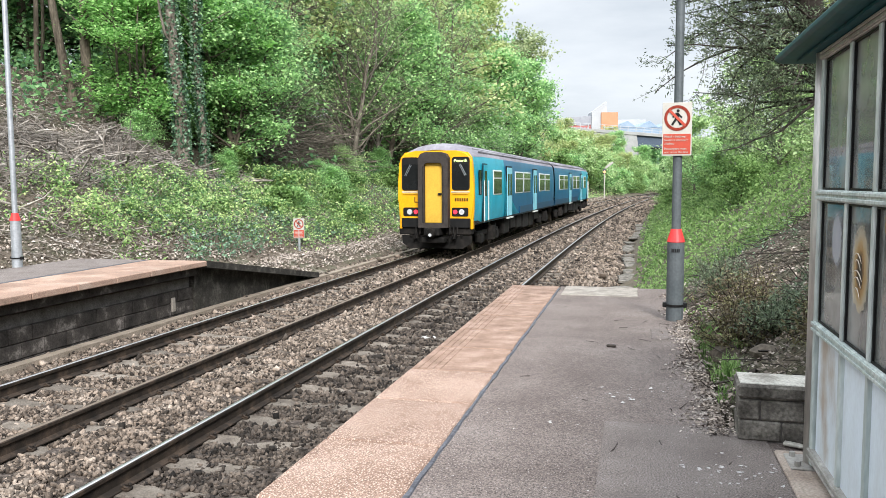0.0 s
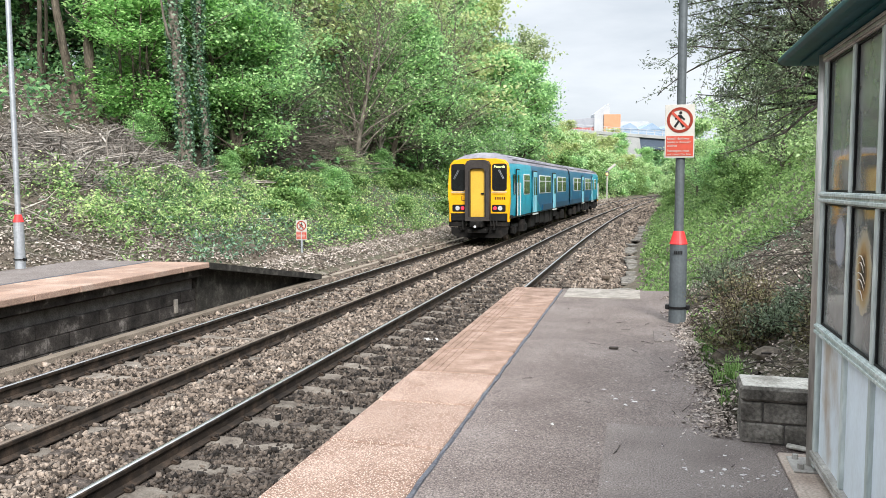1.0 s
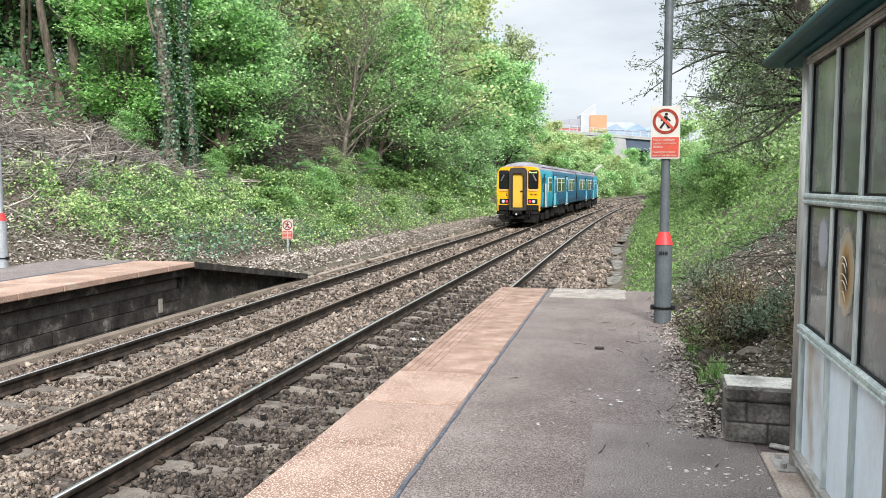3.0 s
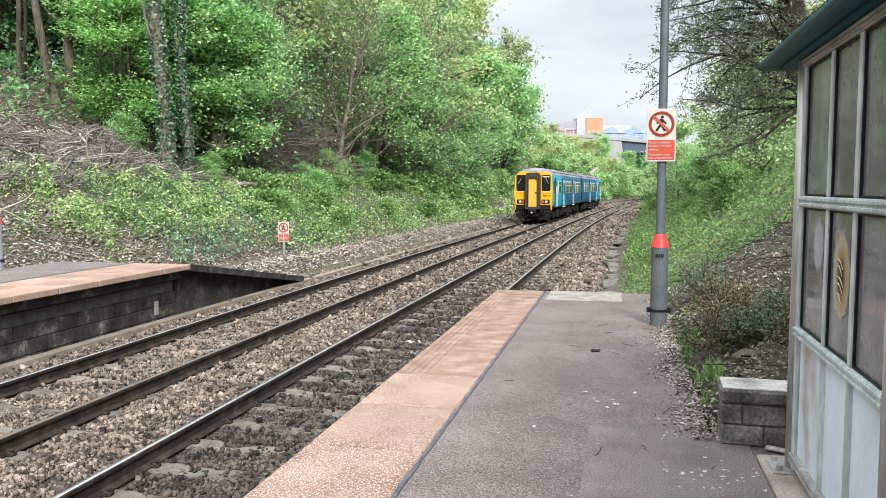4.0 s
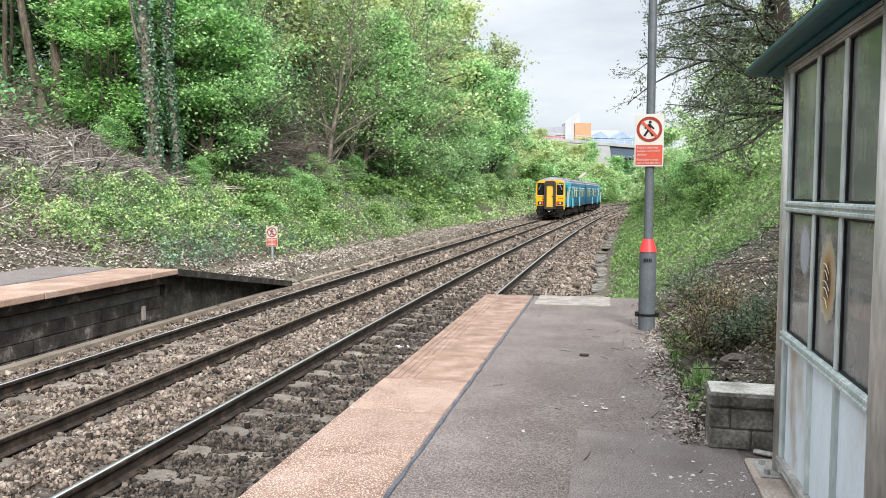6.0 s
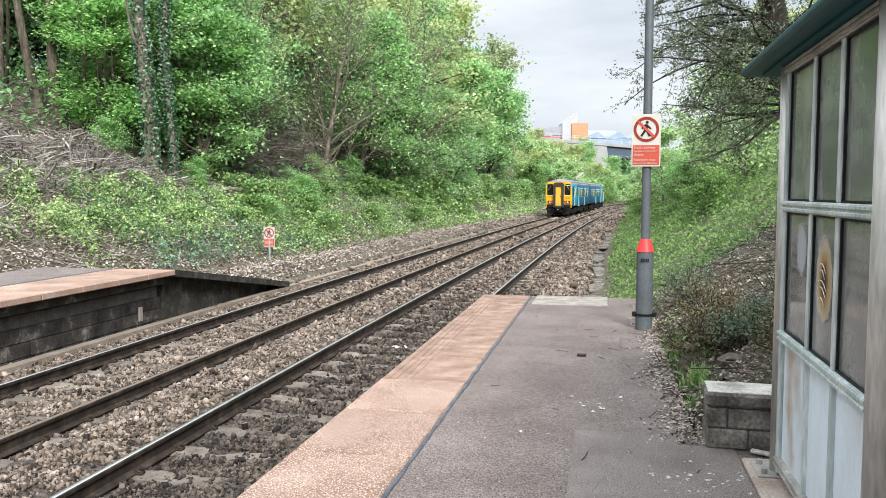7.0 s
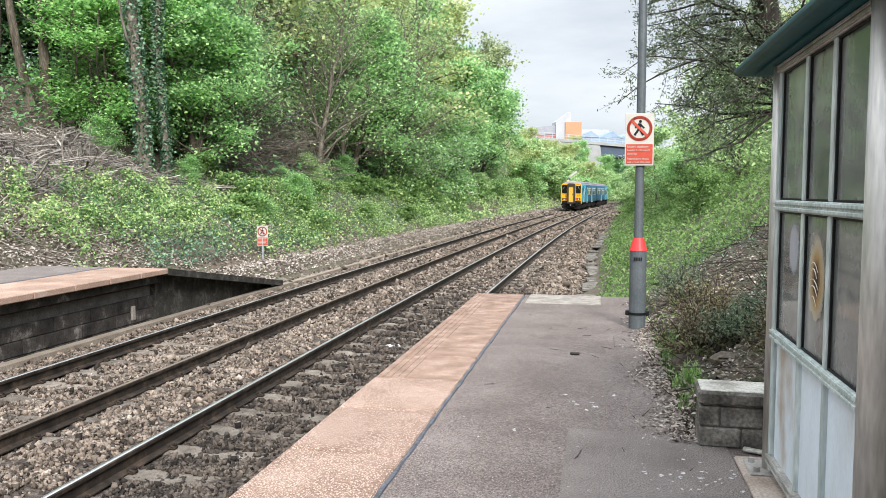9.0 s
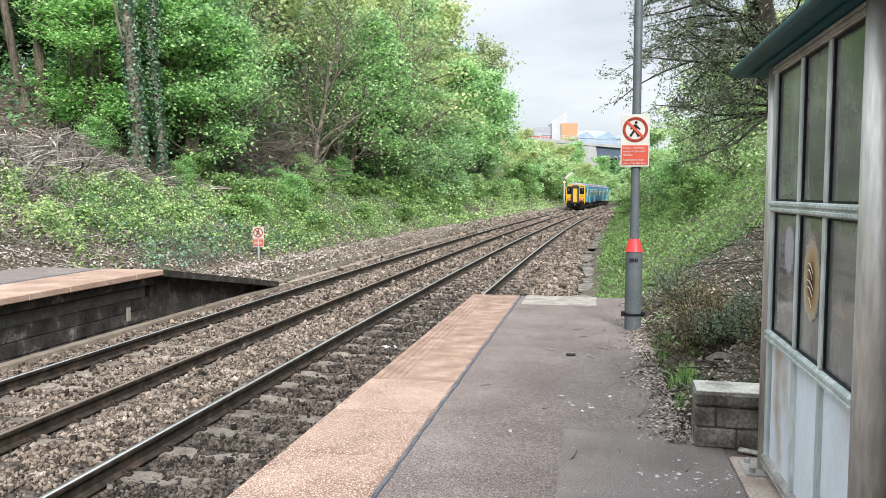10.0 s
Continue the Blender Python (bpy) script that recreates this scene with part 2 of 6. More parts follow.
def part(name, bm, material, parent=None, label="", smooth=False):
    """One bmesh as one mesh object under a thing or a part."""
    me = bpy.data.meshes.new(name)
    bmesh.ops.recalc_face_normals(bm, faces=bm.faces)
    if smooth:
        for f in bm.faces:
            f.smooth = True
    bm.to_mesh(me)
    bm.free()
    return link(name, me, material, parent, label)


def thing(name, at=(0, 0, 0), rz=0.0):
    ob = new(name)
    ob.empty_display_size = 0.2
    ob.matrix_basis = pose(*at, 0, 0, rz)
    return ob


def box(x0, x1, y0, y1, z0, z1, bevel=0.0, bm=None):
    """A box with bevelled edges, added to bm."""
    own = bmesh.new()
    bmesh.ops.create_cube(own, size=1.0)
    bmesh.ops.scale(own, vec=(x1 - x0, y1 - y0, z1 - z0), verts=own.verts)
    bmesh.ops.translate(own, vec=((x0 + x1) / 2, (y0 + y1) / 2, (z0 + z1) / 2), verts=own.verts)
    if bevel:
        bmesh.ops.bevel(own, geom=own.edges[:], offset=bevel, segments=1, affect="EDGES")
    if bm is None:
        return own
    tmp = bpy.data.meshes.new("tmp")
    own.to_mesh(tmp)
    own.free()
    bm.from_mesh(tmp)
    bpy.data.meshes.remove(tmp)
    return bm


def rod(p, q, r0, r1=None, sides=8, bm=None, caps=True):
    """A tapered round rod from p to q."""
    bm = bm or bmesh.new()
    p, q = Vector(p), Vector(q)
    r1 = r0 if r1 is None else r1
    turn = (q - p).to_track_quat("Z", "Y").to_matrix()
    rings = []
    for c, r in ((p, r0), (q, r1)):
        rings.append([bm.verts.new(c + turn @ Vector((r * math.cos(6.28319 * i / sides), r * math.sin(6.28319 * i / sides), 0))) for i in range(sides)])
    for i in range(sides):
        bm.faces.new((rings[0][i], rings[0][(i + 1) % sides], rings[1][(i + 1) % sides], rings[1][i]))
    if caps:
        bm.faces.new(rings[0][::-1])
        bm.faces.new(rings[1])
    return bm


def prism(outline, y0, y1, bm=None):
    """An outline in x and z, drawn out from y0 to y1."""
    bm = bm or bmesh.new()
    a = [bm.verts.new((x, y0, z)) for x, z in outline]
    b = [bm.verts.new((x, y1, z)) for x, z in outline]
    k = len(outline)
    for i in range(k):
        bm.faces.new((a[i], a[(i + 1) % k], b[(i + 1) % k], b[i]))
    bm.faces.new(a[::-1])
    bm.faces.new(b)
    return bm


def raw(name, verts, faces, smooth=False):
    """A mesh from arrays: verts (n, 3), faces (m, 3 or 4)."""
    verts, faces = np.asarray(verts, np.float32), np.asarray(faces, np.int32)
    me = bpy.data.meshes.new(name)
    me.vertices.add(len(verts))
    me.vertices.foreach_set("co", verts.ravel())
    k = faces.shape[1]
    me.loops.add(faces.size)
    me.loops.foreach_set("vertex_index", faces.ravel())
    me.polygons.add(len(faces))
    me.polygons.foreach_set("loop_start", np.arange(0, faces.size, k, dtype=np.int32))
    if smooth:
        me.polygons.foreach_set("use_smooth", np.ones(len(faces), bool))
    me.update(calc_edges=True)
    return me


def leaf_arrays(rng, pts, size, upward=0.6, narrow=0.62, spread=0.35):
    """A folded four-cornered leaf at each point."""
    n = len(pts)
    nor = rng.normal(size=(n, 3))
    nor[:, 2] = np.abs(nor[:, 2]) + upward
    nor /= np.linalg.norm(nor, axis=1)[:, None]
    a = np.cross(nor, rng.normal(size=(n, 3)))
    a /= np.linalg.norm(a, axis=1)[:, None] + 1e-9
    b = np.cross(nor, a)
    s = (size * (1 + spread * rng.uniform(-1, 1, n)))[:, None]
    v = np.stack([pts - a * s * 0.5, pts + b * s * 0.5 * narrow + nor * s * 0.12, pts + a * s * 0.5, pts - b * s * 0.5 * narrow + nor * s * 0.12], 1)
    return v.reshape(-1, 3), np.arange(4 * n).reshape(-1, 4)


def tube_arrays(path, radii, sides=5):
    """A tube along a path of points."""
    path, radii = np.asarray(path, float), np.asarray(radii, float)
    k = len(path)
    d = np.gradient(path, axis=0)
    d /= np.linalg.norm(d, axis=1)[:, None] + 1e-9
    ref = np.where(np.abs(d[:, 2:3]) > 0.9, np.array([[1.0, 0, 0]]), np.array([[0, 0, 1.0]]))
    u = np.cross(d, ref)
    u /= np.linalg.norm(u, axis=1)[:, None] + 1e-9
    w = np.cross(d, u)
    ang = np.arange(sides) * 2 * np.pi / sides
    v = path[:, None] + radii[:, None, None] * (np.cos(ang)[None, :, None] * u[:, None] + np.sin(ang)[None, :, None] * w[:, None])
    i, j = np.meshgrid(np.arange(k - 1), np.arange(sides), indexing="ij")
    j2 = (j + 1) % sides
    f = np.stack([i * sides + j, i * sides + j2, (i + 1) * sides + j2, (i + 1) * sides + j], -1).reshape(-1, 4)
    return v.reshape(-1, 3), f


def joined(chunks):
    """Several (verts, faces) pairs as one."""
    vs, fs, n = [], [], 0
    for v, f in chunks:
        vs.append(v)
        fs.append(f + n)
        n += len(v)
    return np.concatenate(vs), np.concatenate(fs)


# ---- the plan ----
RAIL_Z = -0.815
BEND_Y, BEND_R = 9.4, 1236.0
NEAR_C, FAR_C = -1.525, -4.445
GAUGE = 1.505


def shift(y):
    """How far the line has curved to the right at y."""
    y = np.asarray(y, float)
    d = np.clip(y - BEND_Y, 0, 240)
    return d * d / (2 * BEND_R) + np.clip(y - BEND_Y - 240, 0, None) * 240 / BEND_R


def on_line(s, across):
    """The point across metres from the datum at s metres along the line, and the heading there."""
    if s <= BEND_Y:
        return across, s, 0.0
    a = (s - BEND_Y) / BEND_R
    return BEND_R - (BEND_R - across) * math.cos(a), BEND_Y + (BEND_R - across) * math.sin(a), a


def smooth01(v):
    v = np.clip(v, 0, 1)
    return v * v * (3 - 2 * v)


def rough_field(x, y):
    return (np.sin(x * 0.9 + 1.3 * np.sin(y * 0.37)) * np.cos(y * 0.61 + np.sin(x * 0.53)) * 0.5
            + np.sin(x * 2.3 + y * 1.7) * np.cos(y * 2.9 - x * 1.1) * 0.22)


def ground_z(x, y):
    """The height of the ground."""
    x, y = np.asarray(x, float), np.asarray(y, float)
    u = x - shift(y)
    r = rough_field(x, y)
    # far side: shoulder, then the wooded bank
    left = np.clip(-8.4 - u, 0, None)
    zl = -0.98 + 0.30 * smooth01((-6.3 - u) / 1.2)
    zl = zl + 0.56 * np.minimum(left, 11) + 0.16 * np.clip(left - 11, 0, 40) + 0.22 * r * smooth01(left / 2)
    # near side: beyond the platform's end the bank begins at the ballast, beside the platform at its back edge
    k = smooth01((y - 10.6) / 2.5)
    stand = smooth01((4.95 - y) / 0.35)      # level ground behind the shelter
    foot, z0 = 2.12 * (1 - k) + 1.75 * k + 2.3 * stand, -0.05 * (1 - k) - 0.95 * k
    right = np.clip(u - foot, 0, None)
    zr = z0 + (0.62 + 0.05 * k) * np.minimum(right, 9) + 0.12 * np.clip(right - 9, 0, 40) + 0.14 * r * smooth01(right / 1.2)
    bed = np.full_like(u, -1.16)
    z = np.where(u < -6.3, zl, np.where(u > 2.12 * (1 - k) + 1.75 * k, zr, bed))
    far = smooth01((y - 260) / 200)
    return z * (1 - far) + 3.0 * far


# ---- ground ----
def build_ground():
    xs = np.concatenate([-np.geomspace(2200, 45, 26), np.arange(-44, -6, 0.42), np.arange(-6, 2, 0.8), np.arange(2, 12, 0.3), np.arange(12, 44, 1.0), np.geomspace(45, 2200, 26)])
    ys = np.concatenate([-np.geomspace(900, 12, 14), np.arange(-11, 0, 1.0), np.arange(0, 34, 0.42), np.arange(34, 170, 2.0), np.geomspace(172, 2600, 30)])
    gx, gy = np.meshgrid(xs, ys, indexing="ij")
    gx = gx + shift(np.minimum(gy, 400)) * np.exp(-np.abs(gx) / 300)
    v = np.stack([gx, gy, ground_z(gx, gy)], -1).reshape(-1, 3)
    a, b = len(xs), len(ys)
    i, j = np.meshgrid(np.arange(a - 1), np.arange(b - 1), indexing="ij")
    f = np.stack([i * b + j, (i + 1) * b + j, (i + 1) * b + j + 1, i * b + j + 1], -1).reshape(-1, 4)
    return tagged(link("ground", raw("ground", v, f, True), M_EARTH), "earth banks with leaf litter and rough grass", "ground", kind="structure")


build_ground()


def ballast_z(x, y):
    """The top of the ballast: heaped between the tracks, hollow along the rails."""
    u = x - shift(y)
    z = np.full_like(u, RAIL_Z - 0.194)
    mid = (NEAR_C + FAR_C) / 2
    z = z + 0.085 * np.exp(-((u - mid) / 0.42) ** 2)
    for c in (NEAR_C, FAR_C):
        z = z + 0.008 * np.exp(-((u - c) / 0.5) ** 2)
    z = z + 0.02 - 0.02 * smooth01((u + 6.3) / 0.4) + 0.20 * smooth01((-6.6 - u) / 1.6) - 0.5 * smooth01((-8.0 - u) / 0.5) - 0.38 * smooth01((u - 0.75) / 1.0)
    return z + 0.012 * np.sin(7 * x + 3 * y) * np.cos(5 * y - 2 * x)


def build_ballast():
    us = np.arange(-8.6, 1.95, 0.15)
    ys = np.concatenate([np.arange(-14, 40, 0.3), np.arange(40, 240, 2.0)])
    gx, gy = np.meshgrid(us, ys, indexing="ij")
    gx = gx + shift(gy)
    v = np.stack([gx, gy, ballast_z(gx, gy)], -1).reshape(-1, 3)
    a, b = len(us), len(ys)
    i, j = np.meshgrid(np.arange(a - 1), np.arange(b - 1), indexing="ij")
    f = np.stack([i * b + j, (i + 1) * b + j, (i + 1) * b + j + 1, i * b + j + 1], -1).reshape(-1, 4)
    tagged(link("ballast", raw("ballast", v, f, True), M_BALLAST_BED), "brown-grey crushed stone track ballast", "ballast", kind="structure")


build_ballast()


def stone_arrays(rng, pts, size):
    """A broken stone of eight corners at each point."""
    n = len(pts)
    c = np.array([[-1, -1, -1], [1, -1, -1], [1, 1, -1], [-1, 1, -1], [-1, -1, 1], [1, -1, 1], [1, 1, 1], [-1, 1, 1]], float) * 0.5
    v = c[None] * rng.uniform(0.6, 1.3, (n, 8, 1)) * np.array([1.15, 0.75, 0.55])
    v = v + rng.normal(0, 0.07, (n, 8, 3))
    q = rng.normal(size=(n, 4))
    q /= np.linalg.norm(q, axis=1)[:, None]
    w, x, y, z = q.T
    rot = np.stack([1 - 2 * (y * y + z * z), 2 * (x * y - z * w), 2 * (x * z + y * w), 2 * (x * y + z * w), 1 - 2 * (x * x + z * z), 2 * (y * z - x * w),
                    2 * (x * z - y * w), 2 * (y * z + x * w), 1 - 2 * (x * x + y * y)], -1).reshape(n, 3, 3)
    v = np.einsum("nij,nkj->nki", rot, v) * size[:, None, None] + pts[:, None]
    fs = np.array([[0, 3, 2, 1], [4, 5, 6, 7], [0, 1, 5, 4], [1, 2, 6, 5], [2, 3, 7, 6], [3, 0, 4, 7]])
    return v.reshape(-1, 3), (fs[None] + 8 * np.arange(n)[:, None, None]).reshape(-1, 4)


def on_sleeper(u, y):
    near = (np.abs(u - NEAR_C) < 1.27) & (np.abs((y - 5.24 + 0.3225) % 0.645 - 0.3225) < 0.12)
    far = (np.abs(u - FAR_C) < 1.27) & (np.abs((y - 7.17 + 0.33) % 0.66 - 0.33) < 0.12)
    return near | far


def build_stones():
    rng = np.random.default_rng(5)
    pts, sizes = [], []
    for y0, y1, density, size in ((2.6, 8, 1900, 0.028), (8, 14, 1250, 0.031), (14, 24, 380, 0.042), (24, 40, 170, 0.054), (40, 70, 75, 0.080), (70, 130, 26, 0.13)):
        n = int(9.95 * (y1 - y0) * density)
        u, y = rng.uniform(-8.1, 1.85, n), rng.uniform(y0, y1, n)
        near_rail = np.abs(np.abs(u - np.where(u > -3, NEAR_C, FAR_C)) - 0.75) < 0.32
        keep = ~(on_sleeper(u, y) & (rng.uniform(size=n) > np.where(near_rail, 0.04, np.where(u > -3, 0.16, 0.10)))) & ~((u > -0.1) & (y < 11.0)) & ~((u < -6.3) & (y < 18))
        keep &= u > 1.0 - 1.08 * y            # only the stretch that lies before the platform's end
        for c in (NEAR_C, FAR_C):
            for side in (-0.5, 0.5):
                keep &= np.abs(u - c - side * GAUGE) > 0.11
        u, y = u[keep], y[keep]
        x = u + shift(y)
        s = size * rng.lognormal(0, 0.32, len(u))
        pts.append(np.stack([x, y, ballast_z(x, y) + s * rng.uniform(-0.25, 0.5, len(u))], -1))
        sizes.append(s)
    pts, sizes = np.concatenate(pts), np.concatenate(sizes)
    u = pts[:, 0] - shift(pts[:, 1])
    # oil and brake dust have darkened the stones of the platform track where trains stand
    stained = (u > NEAR_C - 0.70) & (u < 0.1) & (rng.uniform(size=len(u)) < 1.0 - smooth01((pts[:, 1] - 13) / 12) * 0.85)
    for name, pick, mat, label in (("ballast_stones", ~stained, M_STONE, "loose crushed ballast stones in browns and greys"),
                                   ("stained_ballast_stones", stained, M_STONE_DARK, "dark oil-stained ballast stones along the platform track")):
        v, f = stone_arrays(rng, pts[pick], sizes[pick])
        tagged(link(name, raw(name, v, f), mat), label, "ballast stones", kind="stuff")


build_stones()

# ---- tracks ----
RAIL_OUTLINE = [(-0.07, -0.159), (-0.07, -0.148), (-0.012, -0.128), (-0.010, -0.045), (-0.034, -0.034), (-0.036, -0.006), (-0.030, 0.0),
                (0.030, 0.0), (0.036, -0.006), (0.034, -0.034), (0.010, -0.045), (0.012, -0.128), (0.07, -0.148), (0.07, -0.159)]


def swept(outline, across, s0, s1, z, closed=True):
    """An outline drawn along the line."""
    stations = list(np.arange(s0, 30, 2.0)) + list(np.arange(30, s1, 4.0))
    bm, rings = bmesh.new(), []
    for s in stations:
        ring = []
        for dx, dz in outline:
            x, y, _ = on_line(s, across + dx)
            ring.append(bm.verts.new((x, y, z + dz)))
        rings.append(ring)
    k = len(outline)
    for a, b in zip(rings, rings[1:]):
        for i in range(k if closed else k - 1):
            bm.faces.new((a[i], a[(i + 1) % k], b[(i + 1) % k], b[i]))
    return bm


def sleeper_mesh():
    bm = prism([(-1.25, -0.2), (-1.25, -0.02), (-1.22, 0.0), (-0.5, 0.0), (-0.4, -0.018), (0.4, -0.018), (0.5, 0.0), (1.22, 0.0), (1.25, -0.02), (1.25, -0.2)], -0.125, 0.125)
    me = bpy.data.meshes.new("sleeper")
    bmesh.ops.recalc_face_normals(bm, faces=bm.faces)
    bm.to_mesh(me)
    bm.free()
    me.materials.append(M_SLEEPER)
    return me


def clip_mesh():
    """A bent spring clip on its shoulder."""
    a = np.linspace(0, 1.75 * math.pi, 9)
    path = [(0.02 + 0.030 * math.cos(t) + 0.012 * t / 5, 0.034 * math.sin(t), 0.026 + 0.010 * math.sin(2 * t)) for t in a]
    v, f = tube_arrays(path, np.full(9, 0.010), 5)
    b = np.array([[x, y, z] for x in (-0.012, 0.06) for y in (-0.03, 0.03) for z in (-0.01, 0.016)])
    bf = np.array([[0, 1, 3, 2], [4, 6, 7, 5], [0, 4, 5, 1], [2, 3, 7, 6], [0, 2, 6, 4], [1, 5, 7, 3]])
    v, f = joined([(v, f), (b, bf)])
    me = raw("rail_clip", v, f)
    me.materials.append(M_RAIL)
    return me


SLEEPER, CLIP = sleeper_mesh(), clip_mesh()


def build_track(name, centre, first, pitch, bright, label):
    track = thing(name)
    tagged(track, label, "railway track", kind="structure")
    for side, shine in ((-0.5, bright[0]), (0.5, bright[1])):
        rail = part("rail", swept(RAIL_OUTLINE, centre + side * GAUGE, -14, 240, RAIL_Z - 0.004), M_RAIL, track, smooth=False)
        part("running_surface", swept([(-0.024, -0.002), (-0.018, 0.003), (-0.008, 0.0055), (0.008, 0.0055), (0.018, 0.003), (0.024, -0.002)], centre + side * GAUGE, -14, 240, RAIL_Z - 0.0035), M_RAIL_HEAD if shine else M_RAIL_DULL, rail,
             "polished bright running band" if shine else "dull brown running band")
    top = RAIL_Z - 0.167
    k0 = -int((first + 6) / pitch)
    for k in range(k0, 250):
        s = first + k * pitch
        if s > 165:
            break
        x, y, a = on_line(s, centre)
        ob = link("sleeper", SLEEPER, None, track)
        ob.matrix_basis = Matrix.Translation((x, y, top)) @ Matrix.Rotation(-a, 4, "Z")
        if 2.0 < s < 19:
            for side in (-0.5, 0.5):
                for out in (-1, 1):
                    c = link("rail_clip", CLIP, None, track)
                    c.matrix_basis = Matrix.Translation((x + side * GAUGE + out * 0.06, y, top + 0.012)) @ Matrix.Rotation(0 if out > 0 else math.pi, 4, "Z")
    return track


build_track("near_track", NEAR_C, 5.24, 0.645, (True, True), "platform-side railway track on concrete sleepers with polished rails")
build_track("far_track", FAR_C, 7.17, 0.66, (True, False), "further railway track on concrete sleepers with brown rails")


# ---- near platform ----
def slab_mesh(name, w, d, h, mat, bevel=0.008):
    me = bpy.data.meshes.new(name)
    bm = box(-w / 2, w / 2, -d / 2, d / 2, -h, 0, bevel)
    bm.to_mesh(me)
    bm.free()
    me.materials.append(mat)
    return me


def build_near_platform():
    plat = thing("near_platform")
    tagged(plat, "station platform with pink edge slabs and dark asphalt", "platform", kind="structure")
    part("asphalt", box(0.665, 2.16, -12, 10.74, -0.3, -0.004, 0.004), M_ASPHALT, plat, "dark grey worn asphalt surfacing")
    part("asphalt", box(2.16, 5.0, -12, 4.66, -0.3, -0.006), M_ASPHALT, plat, "dark grey worn asphalt surfacing")
    part("retaining_wall", box(0.12, 0.6, -12, 10.70, -1.3, -0.09), M_CONC_DARK, plat, "dark concrete platform wall")
    part("end_wall", box(0.6, 2.12, 10.5, 10.71, -1.3, -0.31), M_CONC_DARK, plat, "dark concrete platform end")
    ex, sm = slab_mesh("coping_slab", 0.65, 0.820, 0.09, M_SLAB_EXPOSED), slab_mesh("coping_slab", 0.65, 0.820, 0.09, M_SLAB_SMOOTH)
    y = 5.675
    for k in range(6):                        # smooth slabs with ribbed edges out to the end
        s = link("coping_slab", sm, None, plat)
        s.location = (0.326, y + 0.42 + k * 0.845, 0.0)
        for g in range(4):
            part("rib", box(0.05 + g * 0.055, 0.066 + g * 0.055, y + 0.02 + k * 0.845, y + 0.82 + k * 0.845, -0.006, 0.005, 0.002), M_SLAB_SMOOTH, plat)
    for k in range(20):                       # exposed aggregate slabs back along the platform
        s = link("coping_slab", ex, None, plat)
        s.location = (0.326, y - 0.42 - k * 0.845, 0.003)
    # black strip in each slab gap, painting in the shade of its depth
    for k in range(-5, 20):
        part("slab_joint", box(0.03, 0.645, y - k * 0.845 - 0.009, y - k * 0.845 + 0.009, -0.05, -0.007), M_BLACK, plat)
    rng = random.Random(4)
    bm = bmesh.new()                          # tar joint with wavering edges
    ys = [-12 + 0.16 * i for i in range(142)]
    rows = []
    for yy in ys:
        w = rng.uniform(-0.006, 0.006)
        rows.append([bm.verts.new((0.654 + w, yy, 0.0015)), bm.verts.new((0.658 + w, yy, 0.006)), bm.verts.new((0.674 + rng.uniform(-0.006, 0.008), yy, 0.005)), bm.verts.new((0.678 + rng.uniform(-0.004, 0.008), yy, -0.006))])
    for a, b in zip(rows, rows[1:]):
        for i in range(3):
            bm.faces.new((a[i], a[i + 1], b[i + 1], b[i]))
    part("tar_joint", bm, M_TAR, plat, "blue-black tar joint")
    part("end_slab", box(0.74, 1.68, 9.90, 10.73, -0.1, 0.006, 0.006), M_CONC_PALE, plat, "pale grey concrete end slab")
    part("asphalt_patch", box(1.49, 2.36, 2.0, 4.66, -0.02, 0.0005, 0.002), M_ASPHALT_OLD, plat, "lighter resurfaced asphalt patch")
    part("access_cover", box(1.80, 2.12, 7.25, 7.75, -0.02, 0.003, 0.004), M_ASPHALT_OLD, plat, "flush worn inspection cover")
    part("shelter_base", box(2.37, 4.9, -1.2, 4.31, -0.1, 0.012, 0.008), M_BASE, plat, "beige concrete shelter base")


build_near_platform()


# ---- far platform ----
FAR_EDGE = -6.03


